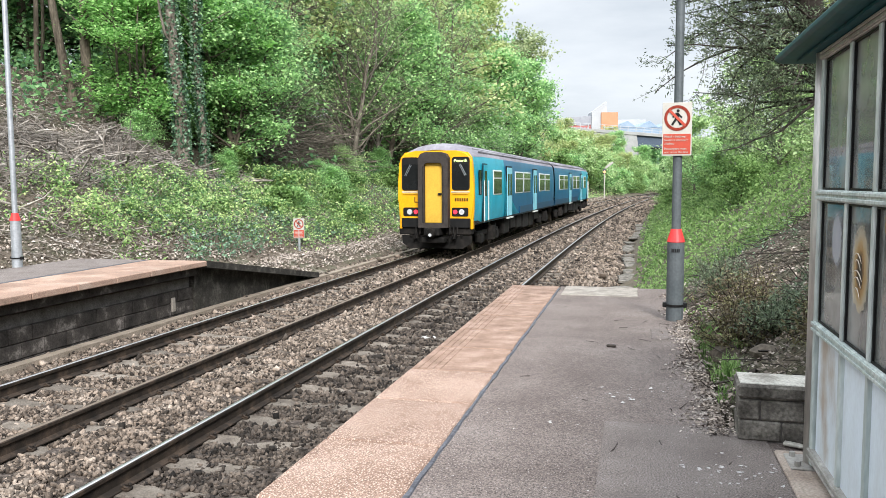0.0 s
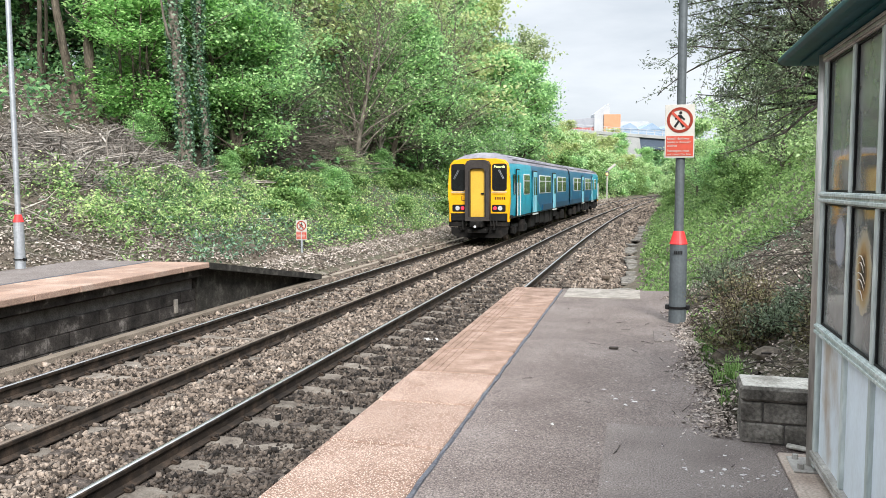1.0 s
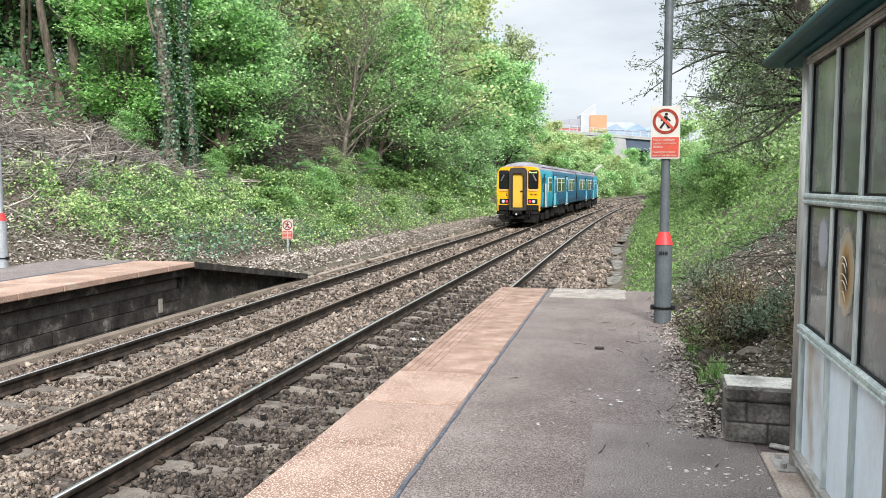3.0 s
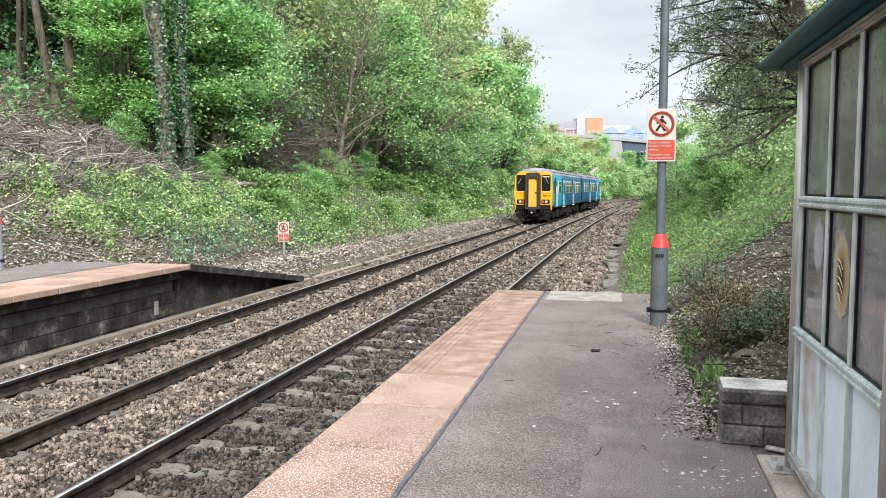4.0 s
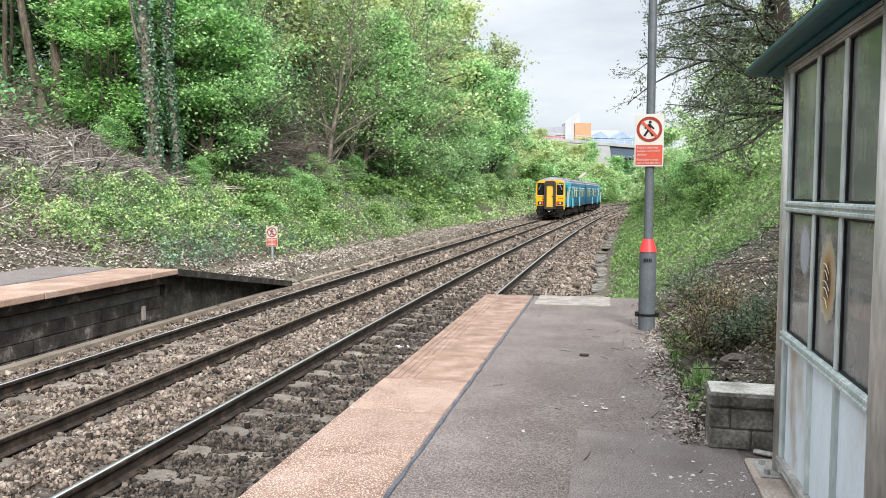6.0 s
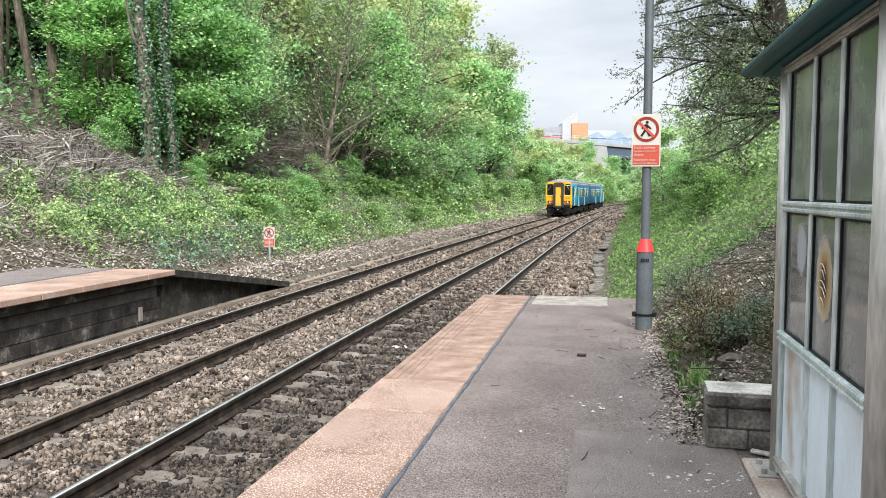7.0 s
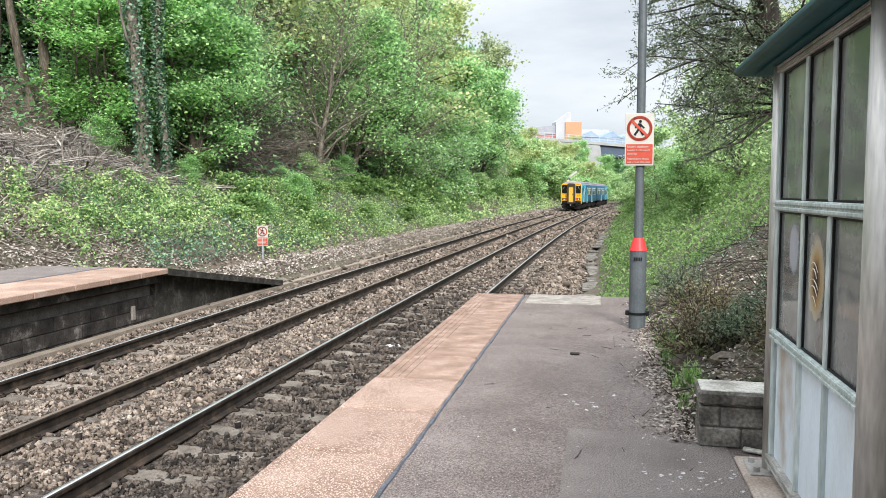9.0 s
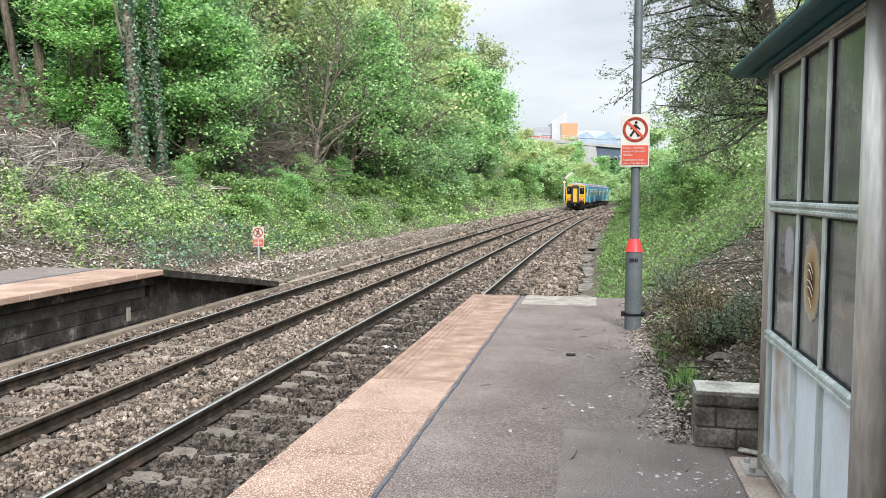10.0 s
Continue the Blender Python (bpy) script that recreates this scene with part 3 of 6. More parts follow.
def build_far_platform():
    plat = thing("far_platform")
    tagged(plat, "opposite platform with pink coping, sooty block wall and end ramp", "platform", kind="structure")
    coping = slab_mesh("coping_slab", 0.62, 0.86, 0.10, M_SLAB_FAR, 0.012)
    for k in range(24):
        s = link("coping_slab", coping, None, plat)
        s.location = (FAR_EDGE - 0.31, 12.60 - k * 0.87, 0.0)
    second = slab_mesh("paving_slab", 0.55, 0.86, 0.08, M_SLAB_FAR, 0.006)
    for k in range(24):
        s = link("paving_slab", second, None, plat)
        s.location = (FAR_EDGE - 0.91, 12.60 - k * 0.87, -0.004)
    part("tar_joint", box(FAR_EDGE - 1.27, FAR_EDGE - 1.19, -9, 13.03, -0.05, -0.002), M_TAR, plat)
    part("asphalt", box(-8.75, FAR_EDGE - 1.27, -9, 13.03, -0.3, -0.005), M_ASPHALT_OLD, plat, "grey asphalt surfacing")
    part("wall_core", box(-8.7, FAR_EDGE - 0.36, -9, 13.0, -1.3, -0.31), M_MORTAR, plat)
    part("fascia_beam", box(FAR_EDGE - 0.40, FAR_EDGE - 0.16, -9, 13.02, -0.26, -0.10, 0.015), M_WALL_BLOCK, plat, "dark stained concrete beam under the coping")
    # the ramp down at the end
    ramp = bmesh.new()
    pts = [(13.03, 0.0), (18.3, -0.80), (18.3, -0.93), (13.03, -0.12)]
    a = [ramp.verts.new((FAR_EDGE - 0.30, y, z)) for y, z in pts]
    b = [ramp.verts.new((FAR_EDGE + 0.0, y, z)) for y, z in pts]
    for i in range(4):
        ramp.faces.new((a[i], a[(i + 1) % 4], b[(i + 1) % 4], b[i]))
    ramp.faces.new(a[::-1])
    ramp.faces.new(b)
    part("ramp_coping", ramp, M_CONC_DARK, plat, "dark coping along the end ramp")
    core = bmesh.new()
    pts = [(13.0, -0.06), (18.2, -0.87), (18.2, -1.3), (13.0, -1.3)]
    a = [core.verts.new((-7.6, y, z)) for y, z in pts]
    b = [core.verts.new((FAR_EDGE - 0.26, y, z)) for y, z in pts]
    for i in range(4):
        core.faces.new((a[i], a[(i + 1) % 4], b[(i + 1) % 4], b[i]))
    core.faces.new(a[::-1])
    core.faces.new(b)
    part("ramp_core", core, M_CONC_DARK, plat, "dark end ramp")
    part("cable_trough", swept([(-0.09, -0.2), (-0.09, 0.0), (0.09, 0.0), (0.09, -0.2)], FAR_EDGE - 0.12, -9, 60, RAIL_Z - 0.10), M_CONC_BEAM, plat, "brown concrete cable trough along the wall foot")
    part("drain_outlet", box(FAR_EDGE - 0.33, FAR_EDGE - 0.27, 12.30, 12.40, -0.85, -0.60, 0.01), M_CONC_PALE, plat, "small pale marker plate")
    block = bpy.data.meshes.new("wall_block")
    bm = box(-0.05, 0.05, -0.216, 0.216, -0.103, 0.103, 0.008)
    bm.to_mesh(block)
    bm.free()
    block.materials.append(M_WALL_BLOCK)
    rng = random.Random(8)
    for row in range(4):
        z = -0.375 - row * 0.216
        y = 17.8 - (row % 2) * 0.22
        while y > 1.0:
            roof = -0.30 if y < 13 else -0.30 - (y - 12.9) * 0.155
            if z + 0.11 < roof:
                w = link("wall_block", block, None, plat)
                w.location = (FAR_EDGE - 0.345 + rng.uniform(-0.008, 0.008), y, z)
            y -= 0.44
    return plat


build_far_platform()


# ---- trough and timber beyond the platform's end ----
def build_side_trough():
    tr = thing("cable_route")
    tagged(tr, "grey concrete cable trough with loose lids beyond the platform", "cable trough", kind="structure")
    lid = slab_mesh("lid", 0.34, 0.58, 0.06, M_OLD_BLOCK, 0.01)
    rng = random.Random(9)
    for k in range(60):
        s = 11.4 + k * 0.6
        if k > 3 and rng.random() < 0.35:         # grown over or gone
            continue
        x, y, a = on_line(s, 1.28 + 0.12 * math.sin(s * 0.35) + rng.uniform(-0.02, 0.02))
        ob = link("lid", lid, None, tr)
        ob.matrix_basis = Matrix.Translation((x, y, float(ground_z(x, y)) + 0.16 + rng.uniform(-0.02, 0.02))) @ Matrix.Rotation(-a + rng.uniform(-0.4, 0.4), 4, "Z") @ Matrix.Rotation(rng.uniform(-0.14, 0.14), 4, "X")
    t = thing("timber_baulk", (0.80, 12.1, -0.62), -38)
    tagged(t, "weathered timber baulk lying by the platform end", "timber")
    part("baulk", box(-0.12, 0.12, -0.75, 0.75, -0.12, 0.10, 0.015), M_CONC_BEAM, t)


build_side_trough()


# ---- marks and litter on the platform ----
M_DROPPING = surface("dried_white_splash", [(0.36, 0.345, 0.33), (0.54, 0.52, 0.50)], 30.0, 0.8, 0.0, 90, 0.2)


def flat_patch(x, y, r, seed, stretch=1.6):
    rng = random.Random(seed)
    bm = bmesh.new()
    turn = rng.uniform(0, 3.14)
    vs = []
    for i in range(11):
        a = 2 * math.pi * i / 11
        q = r * rng.uniform(0.2, 1.3)
        dx, dy = q * math.cos(a) * stretch, q * math.sin(a)
        vs.append(bm.verts.new((x + dx * math.cos(turn) - dy * math.sin(turn), y + dx * math.sin(turn) + dy * math.cos(turn), 0.0035)))
    mid = bm.verts.new((x, y, 0.004))
    for i in range(11):
        bm.faces.new((vs[i], vs[(i + 1) % 11], mid))
    return bm


def litter_platform():
    rng = random.Random(77)
    splashes = []
    for cx, cy, sx, sy, n, big in ((1.60, 5.33, 0.10, 0.16, 16, 0.040), (2.10, 3.95, 0.13, 0.13, 42, 0.030), (1.22, 4.55, 0.03, 0.05, 4, 0.022), (2.05, 4.9, 0.12, 0.3, 12, 0.014)):
        for _ in range(n):                    # thick clusters where birds perch above
            splashes.append((rng.gauss(cx, sx), rng.gauss(cy, sy), big * rng.uniform(0.25, 1.2)))
    splashes = [(min(x, 2.33), y, r) for x, y, r in splashes]
    for _ in range(190):
        splashes.append((rng.uniform(1.25, 2.25) if rng.random() < 0.6 else rng.uniform(0.75, 2.0), rng.uniform(3.0, 8.5), rng.uniform(0.005, 0.015)))
    for i, (x, y, r) in enumerate(splashes):
        r *= 0.38
        ob = part("splash_mark", flat_patch(x, y, r, i), M_DROPPING, None, smooth=False)
        tagged(ob, "dried white splash on the platform asphalt", "mark", "splashes on the platform")
    for i in range(26):
        x, y = rng.uniform(1.5, 2.2) if i % 3 else rng.uniform(0.9, 2.1), rng.uniform(3.4, 9.5)
        a, L = rng.uniform(0, 6.28), rng.uniform(0.04, 0.16)
        ob = part("twig", rod((x, y, 0.003), (x + L * math.cos(a), y + L * math.sin(a), 0.006), 0.0028, 0.0015, 5), M_BARK_DARK)
        tagged(ob, "thin dark twig lying on the asphalt", "twig", "twigs on the platform")
    ob = part("bark_fragment", box(1.42, 1.50, 6.80, 6.84, -0.001, 0.018, 0.006), M_BARK_DARK)
    tagged(ob, "small dark piece of bark on the platform", "bark")


def edge_litter():
    """Woodchip and dirt blown along the back edge of the platform."""
    rng = np.random.default_rng(78)
    n = 5200
    y = rng.uniform(4.5, 10.2, n)
    x = 2.17 - np.abs(rng.normal(0, 0.10, n)) * (0.6 + 0.5 * np.sin(y * 2.3) ** 2)
    x = np.where((y < 5.4) & (rng.uniform(size=n) < 0.4), x + 0.06, x)
    pts = np.stack([x, y, 0.004 + 0.012 * rng.uniform(size=n) * np.clip((x - 2.0) / 0.15, 0, 1)], -1)
    v, f = leaf_arrays(rng, pts, 0.026, 1.6, 0.5, 0.6)
    tagged(link("edge_litter", raw("edge_litter", v, f), M_DEAD_LEAF), "woodchip and dead leaves along the platform's back edge", "leaf litter", kind="stuff")


def track_litter():
    rng = random.Random(79)
    for i in range(9):
        x, y = rng.gauss(-1.45, 0.12), rng.gauss(11.7, 0.05)
        bm = box(-0.05, 0.05, -0.02, 0.02, -0.004, 0.004, 0.002)
        ob = part("paper_scrap", bm, M_DROPPING)
        ob.matrix_basis = pose(x, y, float(ballast_z(np.array(x), np.array(y))) + 0.018, rng.uniform(-15, 15), rng.uniform(-15, 15), rng.uniform(0, 180))
        tagged(ob, "torn white scrap lying on the dark ballast", "litter", "scraps on the track")


litter_platform()
edge_litter()
track_litter()


# ---- the train ----
def enamel(name, c, rough=0.35, dirt=0.25):
    return surface(name, [tuple(v * (1 - dirt) for v in c), c, tuple(min(1, v * 1.1) for v in c)], 1.3, rough, 0.03, 20, 0.08, spec=0.35)


M_YELLOW = enamel("warning_yellow", (0.72, 0.345, 0.006), 0.35, 0.12)
M_DOOR_YELLOW = enamel("dusty_yellow_door", (0.56, 0.34, 0.04), 0.5, 0.15)
M_TEAL = enamel("teal_livery", (0.012, 0.33, 0.45))
M_BLUE = enamel("dark_blue_livery", (0.004, 0.110, 0.225))
M_NAVY = enamel("navy_lower_band", (0.006, 0.055, 0.12))
M_AQUA = enamel("pale_aqua_door", (0.20, 0.50, 0.60), 0.4, 0.1)
M_ROOF = surface("grey_train_roof", [(0.12, 0.112, 0.13), (0.19, 0.18, 0.205), (0.27, 0.265, 0.285)], 1.0, 0.6, 0.1, 12, 0.15, stretch=(1, 0.2, 1))
M_GANGWAY = surface("grey_gangway_frame", [(0.022, 0.018, 0.016), (0.050, 0.042, 0.038)], 3.0, 0.7, 0.2, 40, 0.2)
M_UNDER = surface("grimy_underframe", [(0.003, 0.0028, 0.0025), (0.008, 0.007, 0.006), (0.026, 0.021, 0.018)], 4.0, 0.85, 0.4, 30, 0.3, vary=0.4)
M_TRIM = surface("pale_window_trim", [(0.45, 0.48, 0.46), (0.60, 0.62, 0.58)], 4.0, 0.4, 0.0, 30, 0.1)
M_GLASS = surface("dark_train_glass", [(0.004, 0.005, 0.006), (0.010, 0.012, 0.013)], 2.0, 0.08, 0.0, 30, 0.05, spec=0.35)
M_SALOON = surface("saloon_glass", [(0.018, 0.026, 0.022), (0.075, 0.09, 0.065)], 2.6, 0.08, 0.0, 30, 0.1, spec=0.8)
M_LENS = surface("clear_lamp_lens", [(0.35, 0.36, 0.36), (0.55, 0.56, 0.56)], 9.0, 0.15, 0.0, 30, 0.1)
M_WHEEL = surface("worn_wheel_steel", [(0.06, 0.05, 0.04), (0.14, 0.12, 0.10)], 5.0, 0.6, 0.1, 40, 0.2, metal=0.5)


def glow(name, colour, strength):
    m = bpy.data.materials.new(name)
    m.use_nodes = True
    b = m.node_tree.nodes["Principled BSDF"]
    b.inputs["Base Color"].default_value = (*colour, 1)
    b.inputs["Emission Color"].default_value = (*colour, 1)
    b.inputs["Emission Strength"].default_value = strength
    return m


M_TAIL = glow("lit_tail_lamp", (1.0, 0.03, 0.06), 0.7)
M_AMBER = glow("lit_amber_lamp", (1.0, 0.42, 0.16), 0.9)
M_DEST = glow("lit_destination_letters", (0.75, 0.95, 0.35), 0.8)
CAR_L, CAR_W, CAR_H = 19.6, 1.235, 3.50


def half_outline(w):
    """The body's half outline from the sill to the middle of the roof: offset from the middle, height."""
    return [(w - 0.05, 0.93), (w - 0.01, 1.15), (w + 0.02, 1.75), (w + 0.01, 2.25), (w - 0.03, 2.86), (w - 0.065, 3.05), (w - 0.19, 3.23), (w * 0.55, 3.40), (w * 0.25, 3.475), (0.0, CAR_H)]


def shell(lo, hi, stations):
    """The body between two steps of its outline, both sides; stations: y, half width, drop of the roof."""
    bm = bmesh.new()
    for sx in (-1, 1):
        rings = []
        for y, w, drop in stations:
            o = half_outline(w)[lo:hi + 1]
            rings.append([bm.verts.new((sx * a, y, z - drop * max(0.0, (z - 2.8) / 0.8))) for a, z in o])
        for a, b in zip(rings, rings[1:]):
            for i in range(len(a) - 1):
                bm.faces.new((a[i], a[i + 1], b[i + 1], b[i]))
    bmesh.ops.remove_doubles(bm, verts=bm.verts, dist=0.001)
    return bm


def side_plate(y0, y1, z0, z1, proud, thick=0.03, bevel=0.0, side=1):
    x = side * (CAR_W + 0.02)
    a, b = sorted((x + side * proud, x - side * thick))
    return box(a, b, y0, y1, z0, z1, bevel)


def text_mesh(name, body, size, material, parent, m, label=""):
    cu = bpy.data.curves.new(name, "FONT")
    cu.body, cu.size, cu.align_x, cu.align_y, cu.extrude, cu.resolution_u = body, size, "CENTER", "CENTER", 0.002, 2
    tmp = bpy.data.objects.new("tmp_text", cu)
    scene.collection.objects.link(tmp)
    bpy.context.view_layer.update()
    me = bpy.data.meshes.new_from_object(tmp)
    bpy.data.objects.remove(tmp)
    bpy.data.curves.remove(cu)
    me.materials.clear()
    ob = link(name, me, material, parent, label)
    ob.matrix_basis = m
    return ob


def wheelset_mesh():
    bm = bmesh.new()
    for sx in (-1, 1):
        rod((sx * 0.69, 0, 0), (sx * 0.80, 0, 0), 0.40, 0.40, 20, bm)
        rod((sx * 0.66, 0, 0), (sx * 0.69, 0, 0), 0.43, 0.43, 20, bm)
        rod((sx * 0.80, 0, 0), (sx * 0.83, 0, 0), 0.13, 0.10, 10, bm)
        for k in range(6):
            a = k * math.pi / 3
            box(sx * 0.81 - 0.02, sx * 0.81 + 0.02, 0.25 * math.cos(a) - 0.05, 0.25 * math.cos(a) + 0.05, 0.25 * math.sin(a) - 0.05, 0.25 * math.sin(a) + 0.05, 0, bm)
    rod((-0.69, 0, 0), (0.69, 0, 0), 0.08, 0.08, 8, bm)
    me = bpy.data.meshes.new("wheelset")
    bmesh.ops.recalc_face_normals(bm, faces=bm.faces)
    bm.to_mesh(me)
    bm.free()
    me.materials.append(M_WHEEL)
    return me


WHEELSET = wheelset_mesh()
WHEELS = []


def build_bogie(car, yc):
    frame_bm = bmesh.new()
    for sx in (-1, 1):
        box(sx * 0.98 - 0.06, sx * 0.98 + 0.06, yc - 1.75, yc + 1.75, 0.50, 0.66, 0.02, frame_bm)
        for dy in (-1.3, 1.3):
            box(sx * 0.98 - 0.13, sx * 0.98 + 0.13, yc + dy - 0.20, yc + dy + 0.20, 0.24, 0.58, 0.04, frame_bm)
            for k in (-1, 1):
                rod((sx * 1.02, yc + dy + k * 0.33, 0.32), (sx * 1.02, yc + dy + k * 0.33, 0.56), 0.085, 0.085, 8, frame_bm)
        rod((sx * 1.06, yc, 0.30), (sx * 1.06, yc, 0.78), 0.22, 0.22, 12, frame_bm)
        rod((sx * 1.08, yc + 0.5, 0.35), (sx * 1.08, yc + 0.95, 0.80), 0.05, 0.05, 6, frame_bm)
    box(-0.95, 0.95, yc - 0.28, yc + 0.28, 0.45, 0.70, 0.03, frame_bm)
    bogie = part("bogie", frame_bm, M_UNDER, car, "grimy bogie frame with axle boxes")
    for dy in (-1.3, 1.3):
        w = link("wheelset", WHEELSET, None, bogie)
        w.matrix_basis = pose(0, yc + dy, 0.415)
        WHEELS.append((w, yc + dy))


def build_car(name, cab_near, label):
    """One car: its cab end is at y = 0 when cab_near, else at its far end."""
    car = thing(name)
    tagged(car, label, "train car", "two-car train")

    def at(y):
        return y if cab_near else CAR_L - y

    def span(a, b):
        return tuple(sorted((at(a), at(b))))

    st = [(0.0, CAR_W - 0.10, 0.10), (0.10, CAR_W - 0.05, 0.05), (1.9, CAR_W, 0.0), (10.0, CAR_W, 0), (CAR_L - 0.02, CAR_W, 0.0)]
    st = [(at(y), w, d) for y, w, d in st]
    part("body_side", shell(0, 5, [(at(0.16), CAR_W - 0.045, 0.05), st[2], (at(5.0), CAR_W, 0)]), M_TEAL, car, "bright teal painted cab end", True)
    part("body_side", shell(0, 5, [(at(5.0), CAR_W, 0), (at(10), CAR_W, 0), st[4]]), M_BLUE, car, "dark blue painted body side", True)
    part("roof", shell(5, 9, [(at(0.0), CAR_W - 0.06, 0.30), (at(0.10), CAR_W - 0.05, 0.16), (at(0.40), CAR_W - 0.03, 0.06), (at(1.0), CAR_W - 0.015, 0.015), st[2], st[3], st[4]]), M_ROOF, car, "weathered grey domed roof", True)
    for sx in (-1, 1):                        # long ribs along the roof
        for off, z in ((1.065, 3.215), (0.87, 3.300), (0.60, 3.405), (0.29, 3.472)):
            part("roof_rib", box(min(sx * off, sx * (off + 0.03)), max(sx * off, sx * (off + 0.03)), *span(1.2, CAR_L - 0.1), z - 0.02, z + 0.018), M_ROOF, car)
    part("floor", box(-CAR_W + 0.06, CAR_W - 0.06, 0.06, CAR_L - 0.06, 0.92, 1.05), M_UNDER, car)
    inner = [(a, z - 0.35 * max(0.0, (z - 2.7) / 0.8)) for a, z in half_outline(CAR_W - 0.06)]
    for y in (at(0.12), at(CAR_L - 0.04)):
        o = inner + [(-a, z) for a, z in inner[::-1][1:]]
        part("bulkhead", prism(o, y - 0.02, y + 0.02), M_GANGWAY, car)
    # the swoop where the teal runs into the blue
    for sx in (-1, 1):
        bm, rows = bmesh.new(), []
        for i in range(9):
            t = i / 8
            z = 0.98 + t * 1.85
            y1 = 5.0 + 3.2 * (1 - t) ** 2.2
            rows.append([bm.verts.new((sx * (CAR_W + 0.025 - 0.045 * max(0, (z - 2.2)) / 0.65 - 0.05 * max(0, 1.2 - z)), at(y), z)) for y in (4.9, y1)])
        for a, b in zip(rows, rows[1:]):
            bm.faces.new((a[0], a[1], b[1], b[0]))
        bmesh.ops.solidify(bm, geom=bm.faces[:], thickness=0.004)
        part("livery_swoop", bm, M_TEAL, car)
    for sx in (-1, 1):
        for a, b in ((2.8, 4.3), (7.2, 9.0), (9.25, 11.05), (13.9, 15.7), (15.95, 17.75)):
            y0, y1 = span(a, b)
            win = part("window", side_plate(y0, y1, 1.80, 2.66, 0.012, bevel=0.02, side=sx), M_TRIM, car, "pale-framed saloon window")
            part("pane", side_plate(y0 + 0.05, y1 - 0.05, 1.85, 2.36, 0.018, side=sx), M_SALOON, win)
            part("hopper_pane", side_plate(y0 + 0.05, y1 - 0.05, 2.41, 2.61, 0.018, side=sx), M_SALOON, win)
        for a, b in ((5.35, 6.35), (12.0, 13.0)):
            y0, y1 = span(a, b)
            door = part("door", side_plate(y0 - 0.08, y1 + 0.08, 0.98, 2.84, 0.006, side=sx), M_BLACK, car, "sliding doors in a dark recess")
            for u0, u1 in ((y0, (y0 + y1) / 2 - 0.01), ((y0 + y1) / 2 + 0.01, y1)):
                leaf = part("door_leaf", side_plate(u0, u1, 1.0, 2.78, 0.022, bevel=0.01, side=sx), M_AQUA, door, "pale aqua door leaf")
            part("step", side_plate(y0 - 0.05, y1 + 0.05, 0.90, 0.95, 0.07, side=sx), M_TRIM, door)
            for u in ((y0 * 3 + y1) / 4, (y0 + y1 * 3) / 4):
                part("door_glass", side_plate(u - 0.17, u + 0.17, 1.75, 2.55, 0.028, side=sx), M_GLASS, door)
        y0, y1 = span(1.15, 1.80)
        door = part("cab_door", side_plate(y0, y1, 0.98, 2.84, 0.000, side=sx), M_BLACK, car, "narrow cab door")
        part("door_leaf", side_plate(y0 + 0.05, y1 - 0.05, 1.0, 2.80, 0.012, bevel=0.01, side=sx), M_TEAL, door)
        part("door_glass", side_plate(y0 + 0.14, y1 - 0.14, 1.80, 2.60, 0.018, side=sx), M_GLASS, door)
        for u in (y0 + 0.0, y1):
            part("grab_rail", rod((sx * (CAR_W + 0.06), u, 1.0), (sx * (CAR_W + 0.06), u, 2.3), 0.018, 0.018, 6), M_TRIM, door)
        y0, y1 = span(0.62, 0.98)
        part("cab_side_window", side_plate(y0, y1, 1.85, 2.62, -0.03 + 0.012, side=sx, bevel=0.02), M_GLASS, car)
        part("lower_band", side_plate(*span(8.3, CAR_L - 0.05), 1.0, 1.28, 0.003, side=sx), M_NAVY, car, "navy band along the lower side")
        part("sill_stripe", side_plate(*span(0.3, CAR_L - 0.05), 0.955, 1.0, 0.004, side=sx), M_BLACK, car)
    build_bogie(car, 3.0)
    build_bogie(car, CAR_L - 3.0)
    rng = random.Random(12)
    y = 5.4
    while y < CAR_L - 5.6:
        w = rng.uniform(0.8, 1.7)
        for sx in (-1, 1):
            bm = box(min(sx * 0.55, sx * 1.12), max(sx * 0.55, sx * 1.12), y, y + w, rng.uniform(0.28, 0.5), 0.93, 0.04)
            if rng.random() < 0.5:
                rod((sx * 0.8, y + 0.1, 0.42), (sx * 0.8, y + w - 0.1, 0.42), 0.2, 0.2, 10, bm)
            part("equipment_case", bm, M_UNDER, car)
        y += w + 0.25
    # cab face
    e = 0.0 if cab_near else CAR_L
    out = -1 if cab_near else 1

    def face(x0, x1, z0, z1, proud, thick=0.06, bevel=0.0):
        a, b = sorted((e + out * proud, e - out * thick))
        return box(x0, x1, a, b, z0, z1, bevel)

    o = half_outline(CAR_W - 0.045)
    o = [(a, z - 0.13 * max(0.0, (z - 2.8) / 0.8)) for a, z in o]
    o = [(a, min(max(z, 1.05), 3.215)) for a, z in o]
    ring = o + [(-a, z) for a, z in o[::-1][1:]]
    a, b = sorted((e + out * 0.03, e - out * 0.18))
    bm = prism(ring, a, b)
    bmesh.ops.bevel(bm, geom=[ed for ed in bm.edges if all(abs(v.co.y - (e + out * 0.03)) < 0.01 for v in ed.verts)], offset=0.06, segments=3, affect="EDGES")
    cabf = part("cab_front", bm, M_YELLOW, car, "warning yellow cab front")
    for sx in (-1, 1):
        y0, y1 = sorted((e + out * 0.0, e - out * 0.20))
        part("corner_pillar", box(min(sx * 1.09, sx * 1.175), max(sx * 1.09, sx * 1.175), y0, y1, 0.80, 1.10, 0.02), M_YELLOW, car)

